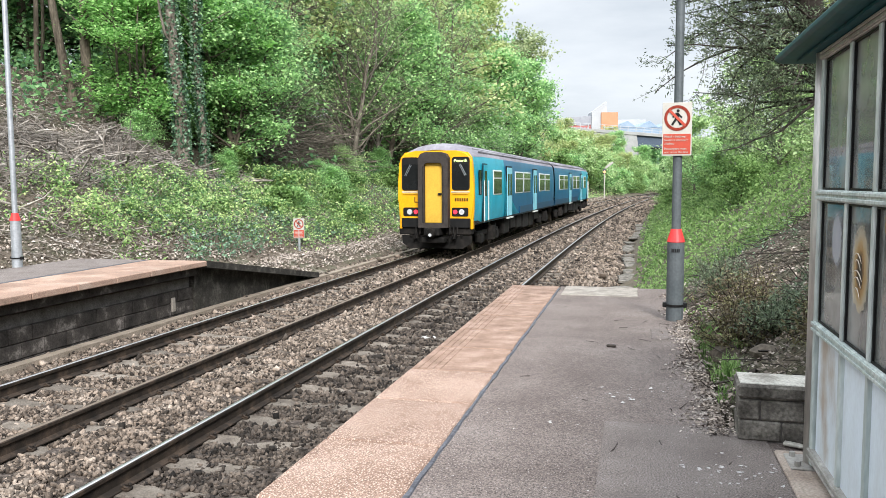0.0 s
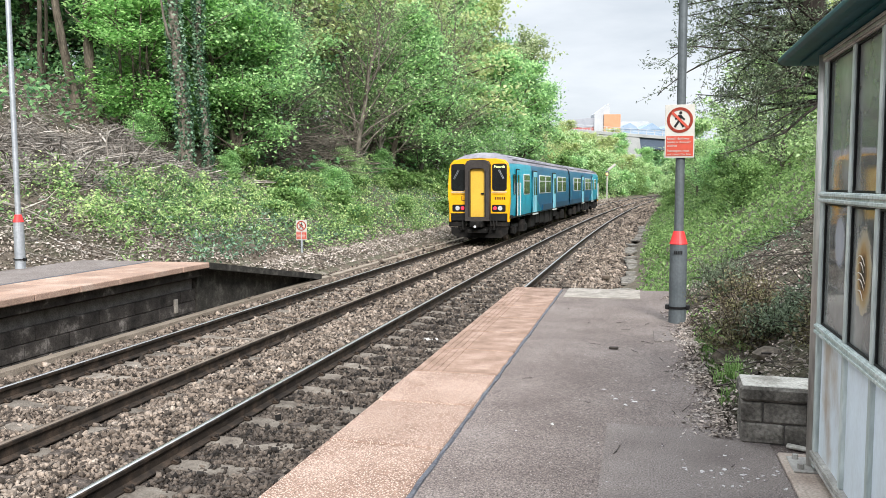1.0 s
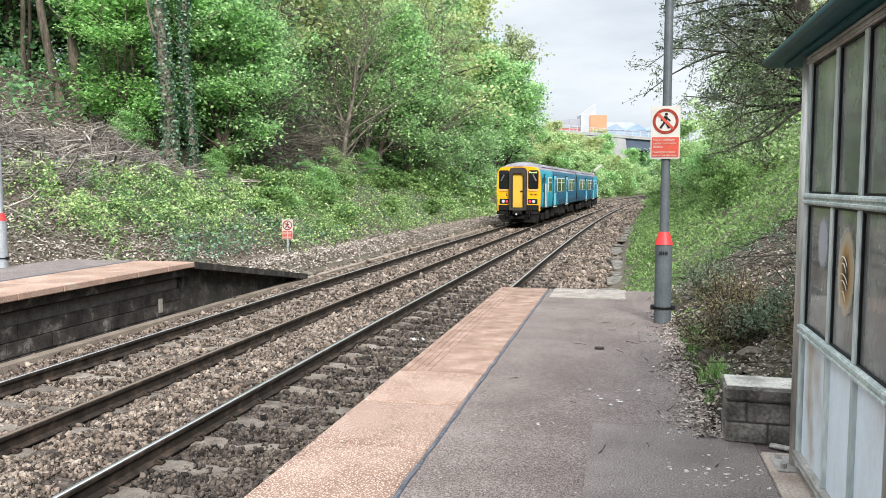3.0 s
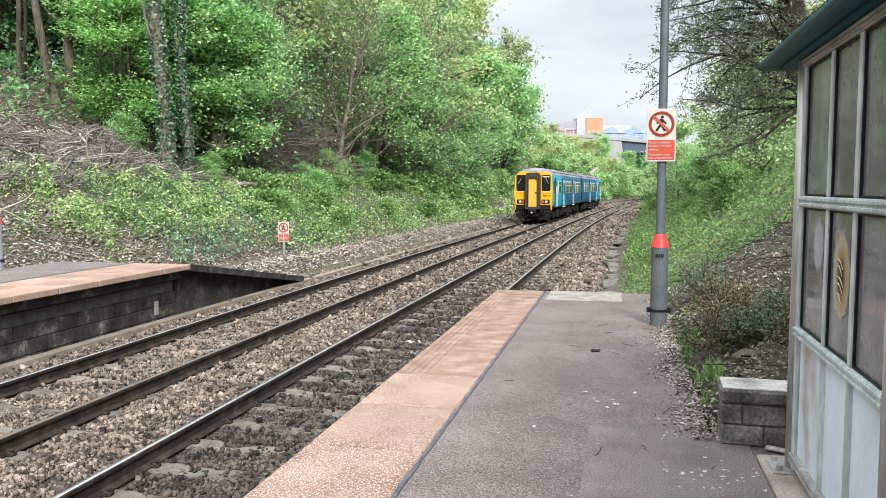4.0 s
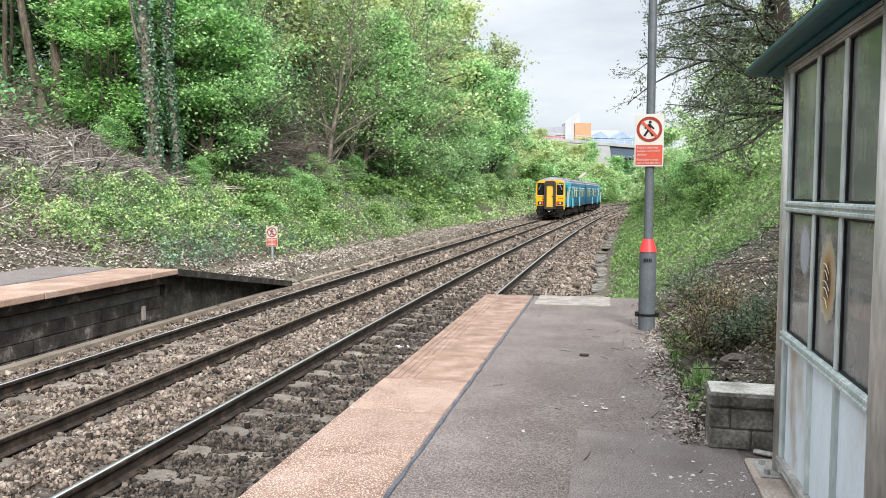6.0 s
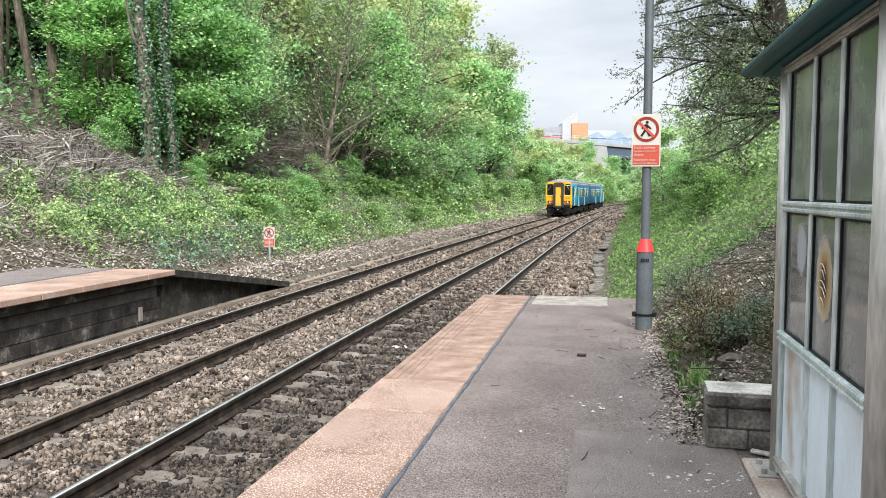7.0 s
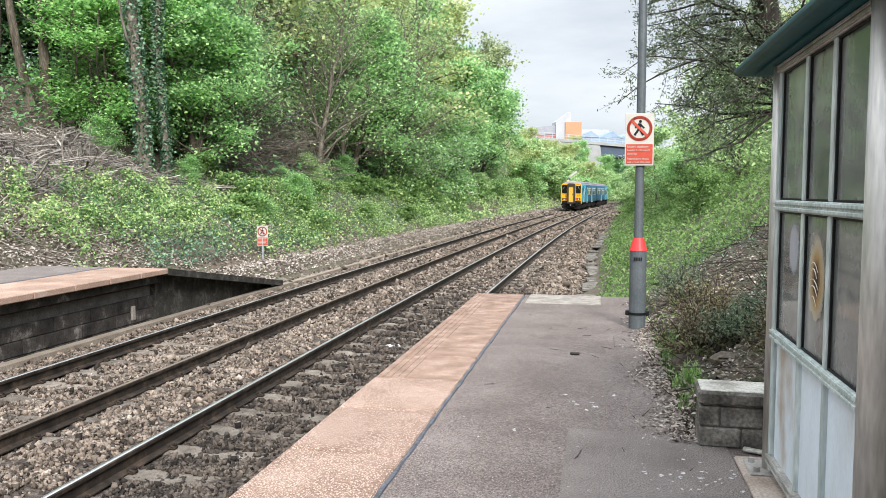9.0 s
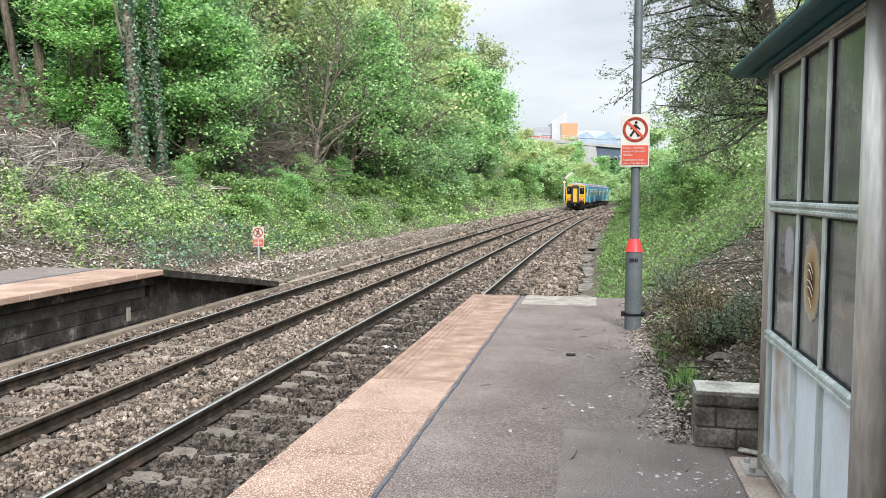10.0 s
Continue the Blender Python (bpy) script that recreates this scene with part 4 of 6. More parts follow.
    def rounded(x0, x1, z0, z1, r, proud):
        pts = []
        for cx, cz, q in ((x1 - r, z1 - r, 0), (x0 + r, z1 - r, 1), (x0 + r, z0 + r, 2), (x1 - r, z0 + r, 3)):
            pts += [(cx + r * math.cos((q + k / 4) * math.pi / 2), cz + r * math.sin((q + k / 4) * math.pi / 2)) for k in range(5)]
        return prism(pts, *sorted((e + out * proud, e - out * 0.04)))

    for sx in (-1, 1):
        x0, x1 = sorted((sx * 0.52, sx * 1.085))
        w = part("windscreen", rounded(x0, x1, 1.99, 3.02, 0.10, 0.036), M_BLACK, car, "dark cab windscreen")
        part("pane", rounded(x0 + 0.035, x1 - 0.035, 2.03, 2.80, 0.08, 0.041), M_GLASS, w)
        part("wiper", rod((sx * 0.80, e + out * 0.06, 2.80), (sx * 0.98, e + out * 0.06, 2.46), 0.009, 0.009, 5), M_GALV, w)
        part("wiper", rod((sx * 0.76, e + out * 0.06, 2.78), (sx * 0.94, e + out * 0.06, 2.44), 0.007, 0.007, 5), M_GALV, w)
        x0, x1 = sorted((sx * 0.50, sx * 1.08))
        part("windscreen_sill", face(x0, x1, 1.935, 1.965, 0.045), M_TRIM, car)
        part("front_grab_rail", rod((sx * 0.56, e + out * 0.075, 1.90), (sx * 1.04, e + out * 0.075, 1.90), 0.012, 0.012, 6), M_DOOR_YELLOW, car)
        x0, x1 = sorted((sx * 0.52, sx * 1.04))
        lamp = part("lamp_cluster", rounded(x0, x1, 1.20, 1.47, 0.05, 0.045), M_BLACK, car, "black lamp housing with head and tail lamps")
        part("head_lamp", rod((sx * 0.83, e + out * 0.02, 1.335), (sx * 0.83, e + out * 0.06, 1.335), 0.092, 0.085, 16), M_LENS, lamp, "clear round head lamp")
        part("tail_lamp", rod((sx * 0.63, e + out * 0.02, 1.335), (sx * 0.63, e + out * 0.06, 1.335), 0.072, 0.066, 16), M_TAIL, lamp, "lit red tail lamp")
        part("buffer_panel", face(min(sx * 0.45, sx * 1.09), max(sx * 0.45, sx * 1.09), 0.86, 1.14, 0.05), M_BLACK, car)
    text_mesh("destination", "Penarth", 0.135, M_DEST, car, pose(0.80, e + out * 0.048, 2.90, 90, 0, 0 if cab_near else 180), "lit destination name")
    for k in range(6):
        part("number_bar", face(0.62 + k * 0.072, 0.662 + k * 0.072, 1.66, 1.76, 0.034), M_BLACK, car)
    part("marking", face(-0.68, -0.50, 1.62, 1.65, 0.034), M_BLACK, car)
    part("marking", face(-0.68, -0.65, 1.65, 1.80, 0.034), M_BLACK, car)
    gang = bmesh.new()
    a, b = sorted((e + out * 0.34, e - out * 0.02))
    outer = [(-0.47, 0.86), (-0.47, 2.98), (-0.40, 3.11), (-0.25, 3.16), (0.25, 3.16), (0.40, 3.11), (0.47, 2.98), (0.47, 0.86)]
    inner = [(-0.29, 1.00), (-0.29, 2.72), (-0.27, 2.80), (-0.20, 2.84), (0.20, 2.84), (0.27, 2.80), (0.29, 2.72), (0.29, 1.00)]
    vo = [[gang.verts.new((x, y, z)) for x, z in outer] for y in (a, b)]
    vi = [[gang.verts.new((x, y, z)) for x, z in inner] for y in (a, b)]
    for k in range(8):
        k2 = (k + 1) % 8
        gang.faces.new((vo[0][k], vo[0][k2], vi[0][k2], vi[0][k]))
        gang.faces.new((vo[1][k], vi[1][k], vi[1][k2], vo[1][k2]))
        gang.faces.new((vo[0][k], vo[1][k], vo[1][k2], vo[0][k2]))
        gang.faces.new((vi[0][k], vi[0][k2], vi[1][k2], vi[1][k]))
    gf = part("gangway_frame", gang, M_GANGWAY, car, "brown-grey rubber gangway frame")
    for sx in (-1, 1):                        # worn metal strip round the faceplate
        part("wear_strip", box(min(sx * 0.30, sx * 0.335), max(sx * 0.30, sx * 0.335), *sorted((e + out * 0.345, e + out * 0.30)), 1.0, 2.74, 0.006), M_UNDER, gf)
    gd = part("gangway_door", face(-0.285, 0.285, 1.005, 2.83, 0.20, 0.0, 0.01), M_DOOR_YELLOW, car, "dusty yellow gangway door")
    part("door_handle", box(0.13, 0.25, *sorted((e + out * 0.20, e + out * 0.26)), 1.86, 1.92, 0.01), M_BLACK, gd)
    coup = bmesh.new()
    a, b = sorted((e + out * 0.55, e - out * 0.3))
    box(-0.24, 0.24, a, b, 0.62, 0.86, 0.03, coup)
    rod((0, e + out * 0.55, 0.72), (0, e + out * 0.68, 0.72), 0.16, 0.12, 12, coup)
    box(-0.36, 0.36, *sorted((e + out * 0.40, e)), 0.40, 0.56, 0.02, coup)
    for k, hx in enumerate((-0.62, -0.48, 0.46, 0.58, 0.70)):
        hose = [(hx, e + out * 0.04, 0.86), (hx + 0.02, e + out * 0.16, 0.70), (hx - 0.03, e + out * 0.17, 0.50), (hx - 0.06, e + out * 0.06, 0.42 + 0.02 * k)]
        v, f = tube_arrays(hose, [0.028] * 4, 6)
        link("brake_hose", raw("brake_hose", v, f, True), M_UNDER, car)
    part("coupler", coup, M_UNDER, car, "black automatic coupler")
    part("coupler_face", rod((0, e + out * 0.68, 0.66), (0, e + out * 0.70, 0.66), 0.05, 0.05, 10), M_LENS, car)
    plough = bmesh.new()
    ps = [(-1.12, 0.60), (1.12, 0.60), (1.10, 0.36), (0.85, 0.20), (-0.85, 0.20), (-1.10, 0.36)]
    a, b = sorted((e - out * 0.05, e - out * 0.15))
    prism(ps, a, b, plough)
    for sx in (-1, 1):
        box(min(sx * 0.75, sx * 0.85), max(sx * 0.75, sx * 0.85), *sorted((e - out * 0.6, e - out * 0.05)), 0.5, 0.9, 0, plough)
        rod((sx * 0.6, e + out * 0.10, 0.5), (sx * 0.6, e - out * 0.2, 0.85), 0.04, 0.04, 6, plough)
    part("obstacle_deflector", plough, M_UNDER, car, "black obstacle deflector")
    for sx in (-1, 1):
        part("headstock", box(min(sx * 0.3, sx * 1.2), max(sx * 0.3, sx * 1.1), *sorted((e - out * 0.02, e - out * 0.5)), 0.62, 0.92, 0.03), M_UNDER, car)
    return car


CAR_A = build_car("train_car", True, "teal and blue diesel train car with yellow gangwayed cab")
CAR_B = build_car("train_car", False, "teal and blue leading diesel train car with grey roof")


def train_s(t):
    """How far along the line the train's rear face stands at t seconds."""
    return 23.6 + 5.72 * t + 0.214 * t * t


def car_pose(s):
    x0, y0, _ = on_line(s + 3.0, FAR_C)
    x1, y1, _ = on_line(s + CAR_L - 3.0, FAR_C)
    a = math.atan2(x1 - x0, y1 - y0)
    return Matrix.Translation((x0 - 3.0 * math.sin(a), y0 - 3.0 * math.cos(a), RAIL_Z + 0.004)) @ Matrix.Rotation(-a, 4, "Z")


# ---- lamp columns and signs ----
def build_column(name, at, label, tall=6.0):
    col = thing(name, at)
    tagged(col, label, "lamp column", "platform columns")
    part("base_tube", rod((0, 0, -0.05), (0, 0, 0.80), 0.086, 0.084, 20), M_GREY_PAINT if name == "sign_column" else M_GALV, col, smooth=False)
    part("red_collar", rod((0, 0, 0.80), (0, 0, 0.93), 0.090, 0.052, 20), M_RED, col, "bright red tapered collar")
    part("shaft", rod((0, 0, 0.90), (0, 0, tall), 0.046, 0.038, 16), M_GREY_PAINT if name == "sign_column" else M_GALV, col)
    bm = rod((0, 0, 0.145), (0, 0, 0.165), 0.098, 0.098, 20)
    for k in (-1, 1):
        box(k * 0.10 - 0.02, k * 0.10 + 0.02, -0.03, 0.03, 0.13, 0.18, 0.006, bm)
    part("clamp", bm, M_BLACK, col, "black clamp band")
    return col


def figure(parent, y, zc, s):
    """The red ring with its bar over a small walking shape."""
    ring = bmesh.new()
    k = 40
    inner, outer = [], []
    for i in range(k):
        a = 2 * math.pi * i / k
        inner.append(ring.verts.new((0.78 * s * math.cos(a), y - 0.004, zc + 0.78 * s * math.sin(a))))
        outer.append(ring.verts.new((s * math.cos(a), y - 0.004, zc + s * math.sin(a))))
    for i in range(k):
        ring.faces.new((inner[i], outer[i], outer[(i + 1) % k], inner[(i + 1) % k]))
    bmesh.ops.solidify(ring, geom=ring.faces[:], thickness=0.002)
    part("red_ring", ring, M_SIGN_RED, parent)
    shape = bmesh.new()
    rod((0.05 * s, y - 0.002, zc + 0.56 * s), (0.05 * s, y - 0.005, zc + 0.56 * s), 0.12 * s, 0.12 * s, 12, shape)
    for x0, z0, x1, z1, r in ((0.0, 0.40, -0.05, -0.02, 0.15), (0.0, -0.02, 0.28, -0.55, 0.09), (-0.05, -0.02, -0.40, -0.55, 0.09), (0.02, 0.34, 0.36, 0.02, 0.07), (-0.04, 0.34, -0.36, 0.05, 0.07)):
        d = Vector((x1 - x0, 0, z1 - z0)).normalized()
        p = Vector((-d.z, 0, d.x)) * r * s
        c0, c1 = Vector((x0 * s, y - 0.004, zc + z0 * s)), Vector((x1 * s, y - 0.004, zc + z1 * s))
        shape.faces.new([shape.verts.new(c) for c in (c0 - p, c0 + p, c1 + p, c1 - p)])
    part("walking_symbol", shape, M_BLACK, parent)
    bar = bmesh.new()
    d = Vector((1, 0, -1)).normalized()
    p = Vector((1, 0, 1)).normalized() * 0.10 * s
    c = Vector((0, y - 0.007, zc))
    bar.faces.new([bar.verts.new(v) for v in (c - d * 0.88 * s - p, c - d * 0.88 * s + p, c + d * 0.88 * s + p, c + d * 0.88 * s - p)])
    part("red_bar", bar, M_SIGN_RED, parent)


SIGN_LINES = ["Rhaid i deithwyr", "beidio \u00e2 chroesi'r", "cledrau", "Passengers must", "not cross the line"]


def build_notice(name, at, w, h, label, lines, rz=0.0):
    s = thing(name, at, rz)
    tagged(s, label, "sign", "no crossing signs")
    part("plate", box(-w / 2, w / 2, 0, 0.006, 0, h, 0.002), M_SIGN_WHITE, s, "off-white plate")
    part("red_panel", box(-w * 0.46, w * 0.46, -0.003, 0.0, h * 0.03, h * 0.41, 0), M_SIGN_RED, s, "red text panel")
    figure(s, -0.001, h * 0.71, w * 0.44)
    if lines:
        for i, line in enumerate(lines):
            z = h * (0.36 - 0.066 * i - (0.03 if i > 2 else 0))
            t = text_mesh("lettering", line, h * 0.062, M_SIGN_WHITE, s, pose(-w * 0.42, -0.005, z, 90, 0, 0))
            lo = min(v.co.x for v in t.data.vertices)
            for v in t.data.vertices:
                v.co.x -= lo
    else:
        for i in range(5):
            part("text_bar", box(-w * 0.40, w * (0.30 if i % 2 else 0.38), -0.005, -0.003, h * (0.34 - 0.065 * i), h * (0.36 - 0.065 * i)), M_SIGN_WHITE, s)
    return s


build_column("sign_column", (2.045, 8.32, 0), "grey steel column with red collar carrying a sign, beside the bank")
build_column("lamp_column", (-8.73, 11.43, 0), "pale galvanised lamp column with red collar on far platform", 7.5)
sgn = build_notice("no_crossing_sign", (2.032, 8.255, 1.665), 0.285, 0.525, "white and red bilingual no-crossing sign on the grey column", SIGN_LINES, 3)
bmx = rod((0.01, 0.03, 0.10), (0.01, 0.075, 0.10), 0.05, 0.05, 10)
rod((0.01, 0.03, 0.42), (0.01, 0.075, 0.42), 0.05, 0.05, 10, bmx)
part("bracket", bmx, M_GALV, sgn)
far_sign = build_notice("no_crossing_sign", (-8.35, 22.3, -0.24), 0.34, 0.60, "small white and red warning sign on a post by the bank", None, 8)
part("post", rod((0, 0.03, -0.70), (0, 0.03, 0.55), 0.035, 0.035, 10), M_GALV, far_sign, "thin grey post")
bars = bmesh.new()
for k in range(5):
    box(2.045 - 0.045 + k * 0.017, 2.045 - 0.034 + k * 0.017, 8.231, 8.238, 0.70, 0.735, 0, bars)
bar_ob = part("asset_label", bars, M_BLACK)
tagged(bar_ob, "small dark stencilled marking on the grey column", "label")


# ---- shelter ----
def dirty_glass():
    m = bpy.data.materials.new("scratched_dirty_glazing")
    m.use_nodes = True
    n, l = m.node_tree.nodes, m.node_tree.links
    b, out = n["Principled BSDF"], n["Material Output"]
    tc, no, ramp = n.new("ShaderNodeTexCoord"), n.new("ShaderNodeTexNoise"), n.new("ShaderNodeValToRGB")
    no.inputs["Scale"].default_value, no.inputs["Detail"].default_value = 2.2, 6
    l.new(tc.outputs["Object"], no.inputs["Vector"])
    ramp.color_ramp.elements[0].position, ramp.color_ramp.elements[1].position = 0.36, 0.66
    ramp.color_ramp.elements[0].color, ramp.color_ramp.elements[1].color = (0.14, 0.14, 0.14, 1), (0.50, 0.50, 0.50, 1)
    l.new(no.outputs["Fac"], ramp.inputs["Fac"])
    tr, mix, sheen = n.new("ShaderNodeBsdfTransparent"), n.new("ShaderNodeMixShader"), n.new("ShaderNodeMixShader")
    gl, fr = n.new("ShaderNodeBsdfGlossy"), n.new("ShaderNodeFresnel")
    tr.inputs["Color"].default_value = (0.80, 0.83, 0.82, 1)
    gl.inputs["Roughness"].default_value = 0.04
    fr.inputs["IOR"].default_value = 1.52
    b.inputs["Base Color"].default_value = (0.56, 0.57, 0.55, 1)
    b.inputs["Roughness"].default_value = 0.3
    l.new(fr.outputs["Fac"], sheen.inputs["Fac"])
    l.new(tr.outputs["BSDF"], sheen.inputs[1])
    l.new(gl.outputs["BSDF"], sheen.inputs[2])
    l.new(ramp.outputs["Color"], mix.inputs["Fac"])
    l.new(sheen.outputs["Shader"], mix.inputs[1])
    l.new(b.outputs["BSDF"], mix.inputs[2])
    l.new(mix.outputs["Shader"], out.inputs["Surface"])
    return m


M_GLAZING = dirty_glass()


def stain_or_haze(name, stops, lumps):
    """A stain or a painted haze with its own outline: colours from the middle outwards, clear at the rim."""
    m = bpy.data.materials.new(name)
    m.use_nodes = True
    n, l = m.node_tree.nodes, m.node_tree.links
    b, out = n["Principled BSDF"], n["Material Output"]
    tc, mp, ln = n.new("ShaderNodeTexCoord"), n.new("ShaderNodeVectorMath"), n.new("ShaderNodeVectorMath")
    offset, no, ad, ramp = n.new("ShaderNodeVectorMath"), n.new("ShaderNodeTexNoise"), n.new("ShaderNodeMath"), n.new("ShaderNodeValToRGB")
    offset.operation, offset.inputs[1].default_value = "SUBTRACT", (0.5, 0.5, 0.42)
    mp.operation, mp.inputs[1].default_value = "MULTIPLY", (0.0, 2.0, 1.9)
    ln.operation = "LENGTH"
    l.new(tc.outputs["Generated"], offset.inputs[0])
    l.new(offset.outputs["Vector"], mp.inputs[0])
    l.new(mp.outputs["Vector"], ln.inputs[0])
    no.inputs["Scale"].default_value, no.inputs["Detail"].default_value = 7.0, 5
    l.new(tc.outputs["Generated"], no.inputs["Vector"])
    ad.operation, ad.inputs[1].default_value = "MULTIPLY_ADD", lumps
    l.new(no.outputs["Fac"], ad.inputs[0])
    l.new(ln.outputs["Value"], ad.inputs[2])
    off = n.new("ShaderNodeMath")
    off.operation, off.inputs[1].default_value = "SUBTRACT", lumps * 0.5
    l.new(ad.outputs[0], off.inputs[0])
    l.new(off.outputs[0], ramp.inputs["Fac"])
    e = ramp.color_ramp.elements
    while len(e) < len(stops):
        e.new(0.5)
    for i, (p, c) in enumerate(stops):
        e[i].position, e[i].color = p, c
    l.new(ramp.outputs["Color"], b.inputs["Base Color"])
    l.new(ramp.outputs["Alpha"], b.inputs["Alpha"])
    b.inputs["Roughness"].default_value = 0.6
    l.new(b.outputs["BSDF"], out.inputs["Surface"])
    return m


M_BURN = stain_or_haze("scorched_glazing_stain", [(0.0, (0.025, 0.016, 0.01, 1)), (0.28, (0.06, 0.035, 0.018, 1)), (0.42, (0.30, 0.17, 0.06, 0.95)), (0.55, (0.42, 0.29, 0.14, 0.85)), (0.76, (0.55, 0.48, 0.36, 0.6)), (0.97, (0.6, 0.57, 0.5, 0.0))], 0.35)
# pale reflection on the glass, put into the colour of a patch
M_GLASS_HAZE = stain_or_haze("painted_glazing_haze", [(0.0, (0.55, 0.56, 0.62, 0.6)), (0.6, (0.55, 0.57, 0.63, 0.5)), (0.9, (0.6, 0.6, 0.65, 0.0))], 0.2)
M_FRAME = surface("weathered_aluminium_frame", [(0.20, 0.185, 0.165), (0.34, 0.325, 0.30), (0.46, 0.445, 0.42)], 4.0, 0.42, 0.15, 50, 0.2, metal=0.3, stretch=(1, 1, 0.2))
M_FRAME_LIGHT = surface("pale_glazing_bar", [(0.36, 0.42, 0.41), (0.60, 0.64, 0.62)], 5.0, 0.5, 0.1, 40, 0.2, metal=0.2, stretch=(1, 1, 0.2))
M_PANEL = surface("pale_blue_grey_panel", [(0.40, 0.34, 0.28), (0.60, 0.65, 0.69), (0.66, 0.73, 0.79), (0.70, 0.77, 0.84)], 2.0, 0.5, 0.05, 60, 0.04, stretch=(1, 1.2, 0.6))
M_ROOF_TEAL = surface("dark_teal_shelter_roof", [(0.004, 0.050, 0.060), (0.008, 0.085, 0.10)], 2.0, 0.5, 0.08, 20, 0.15, spec=0.2)
M_MELT = surface("molten_white_ridge", [(0.50, 0.44, 0.36), (0.68, 0.63, 0.55)], 9.0, 0.5, 0.2, 50, 0.2)
M_POST = surface("brushed_steel_post", [(0.40, 0.375, 0.345), (0.56, 0.54, 0.505)], 4.0, 0.38, 0.1, 60, 0.2, metal=0.45, stretch=(1, 1, 0.15))
SX = 2.50


def blob(cy, cz, ry, rz, x, seed, thick=0.003, k=26):
    """An uneven flat patch on the glazing."""
    rng = random.Random(seed)
    bm = bmesh.new()
    vs = []
    for i in range(k):
        a = 2 * math.pi * i / k
        r = 1 + rng.uniform(-0.10, 0.10)
        vs.append(bm.verts.new((x, cy + ry * r * math.cos(a), cz + rz * r * math.sin(a) * (1.25 if math.sin(a) > 0 else 1.0))))
    mid = bm.verts.new((x - thick, cy, cz))
    for i in range(k):
        bm.faces.new((vs[i], vs[(i + 1) % k], mid))
    return bm


def build_shelter():
    sh = thing("waiting_shelter")
    tagged(sh, "glazed platform waiting shelter with dark teal roof", "shelter")
    y_far, y_near = 4.12, 2.735
    for y, r in ((y_far, 0.048), (y_near - 0.075, 0.06), (-0.6, 0.06)):
        part("post", rod((SX + 0.02, y, 0.012), (SX + 0.02, y, 2.02), r, r, 24), M_POST, sh, "tubular weathered steel post", True)
        bp = box(SX - 0.10, SX + 0.16, y - 0.11, y + 0.11, 0.010, 0.022, 0.004)
        for dx in (-0.065, 0.125):
            rod((SX + dx, y - 0.07, 0.02), (SX + dx, y - 0.07, 0.045), 0.016, 0.014, 6, bp)
            rod((SX + dx, y + 0.07, 0.02), (SX + dx, y + 0.07, 0.045), 0.016, 0.014, 6, bp)
        part("base_plate", bp, M_FRAME, sh, "bolted base plate")
    part("corner_strip", box(SX - 0.012, SX + 0.03, y_far - 0.088, y_far - 0.045, 0.03, 2.0, 0.005), M_FRAME_LIGHT, sh)
    bays = [y_far - 0.085, 3.555, 3.157, y_near]
    for z0, z1 in ((0.06, 0.115), (0.685, 0.738), (1.312, 1.364), (1.965, 2.01)):
        bm = box(SX - 0.016, SX + 0.034, y_near, y_far - 0.05, z0, z1, 0.004)
        box(SX - 0.024, SX - 0.010, y_near, y_far - 0.05, z0 + 0.006, z0 + 0.020, 0.002, bm)
        box(SX - 0.024, SX - 0.010, y_near, y_far - 0.05, z1 - 0.020, z1 - 0.006, 0.002, bm)
        part("rail", bm, M_FRAME_LIGHT if z0 > 0.1 and z0 < 1.9 else M_FRAME, sh, "grooved horizontal glazing rail")
    for y in bays[1:3]:
        for z0, z1 in ((0.115, 0.685), (0.738, 1.312), (1.364, 1.965)):
            part("mullion", box(SX - 0.012, SX + 0.03, y - 0.017, y + 0.017, z0, z1, 0.004), M_FRAME_LIGHT, sh)
    for a, b in zip(bays, bays[1:]):
        hi, lo = a - 0.017, b + 0.017
        part("lower_panel", box(SX + 0.006, SX + 0.016, lo, hi, 0.115, 0.685), M_PANEL, sh, "pale blue-grey metal panel")
        for z0, z1 in ((0.738, 1.312), (1.364, 1.965)):
            pane = part("glazing_pane", box(SX + 0.008, SX + 0.014, lo, hi, z0, z1), M_GLAZING, sh, "scratched dirty clear glazing")
            gasket = bmesh.new()
            for u0, u1, w0, w1 in ((hi - 0.012, hi, z0, z1), (lo, lo + 0.012, z0, z1), (lo + 0.012, hi - 0.012, z0, z0 + 0.010), (lo + 0.012, hi - 0.012, z1 - 0.010, z1)):
                box(SX - 0.002, SX + 0.0065, u0, u1, w0, w1, 0, gasket)
            part("gasket", gasket, M_BLACK, pane)
    # the scorch mark on one pane
    sc = part("burn_mark", blob(3.352, 1.06, 0.135, 0.165, SX + 0.002, 3, 0.001), M_BURN, sh, "brown scorch mark with melted ridges")
    for i in range(5):
        z, w = 0.985 + 0.034 * i + (0.008 if i % 2 else 0), 0.040 + 0.012 * (i % 3)
        arc = [(SX - 0.006, 3.352 + w * q, z - 0.022 * q * q + 0.012 * q) for q in (-1, -0.5, 0, 0.5, 1)]
        v, f = tube_arrays(arc, [0.001, 0.002, 0.0025, 0.002, 0.001], 6)
        link("melted_ridge", raw("melted_ridge", v, f, True), M_MELT, sc)
    # whitish reflected haze of the left pane, painted on as a thin patch
    part("smear", blob(3.735, 1.16, 0.11, 0.13, SX + 0.002, 11, 0.001), M_GLASS_HAZE, sh, "milky haze painted on the glazing")
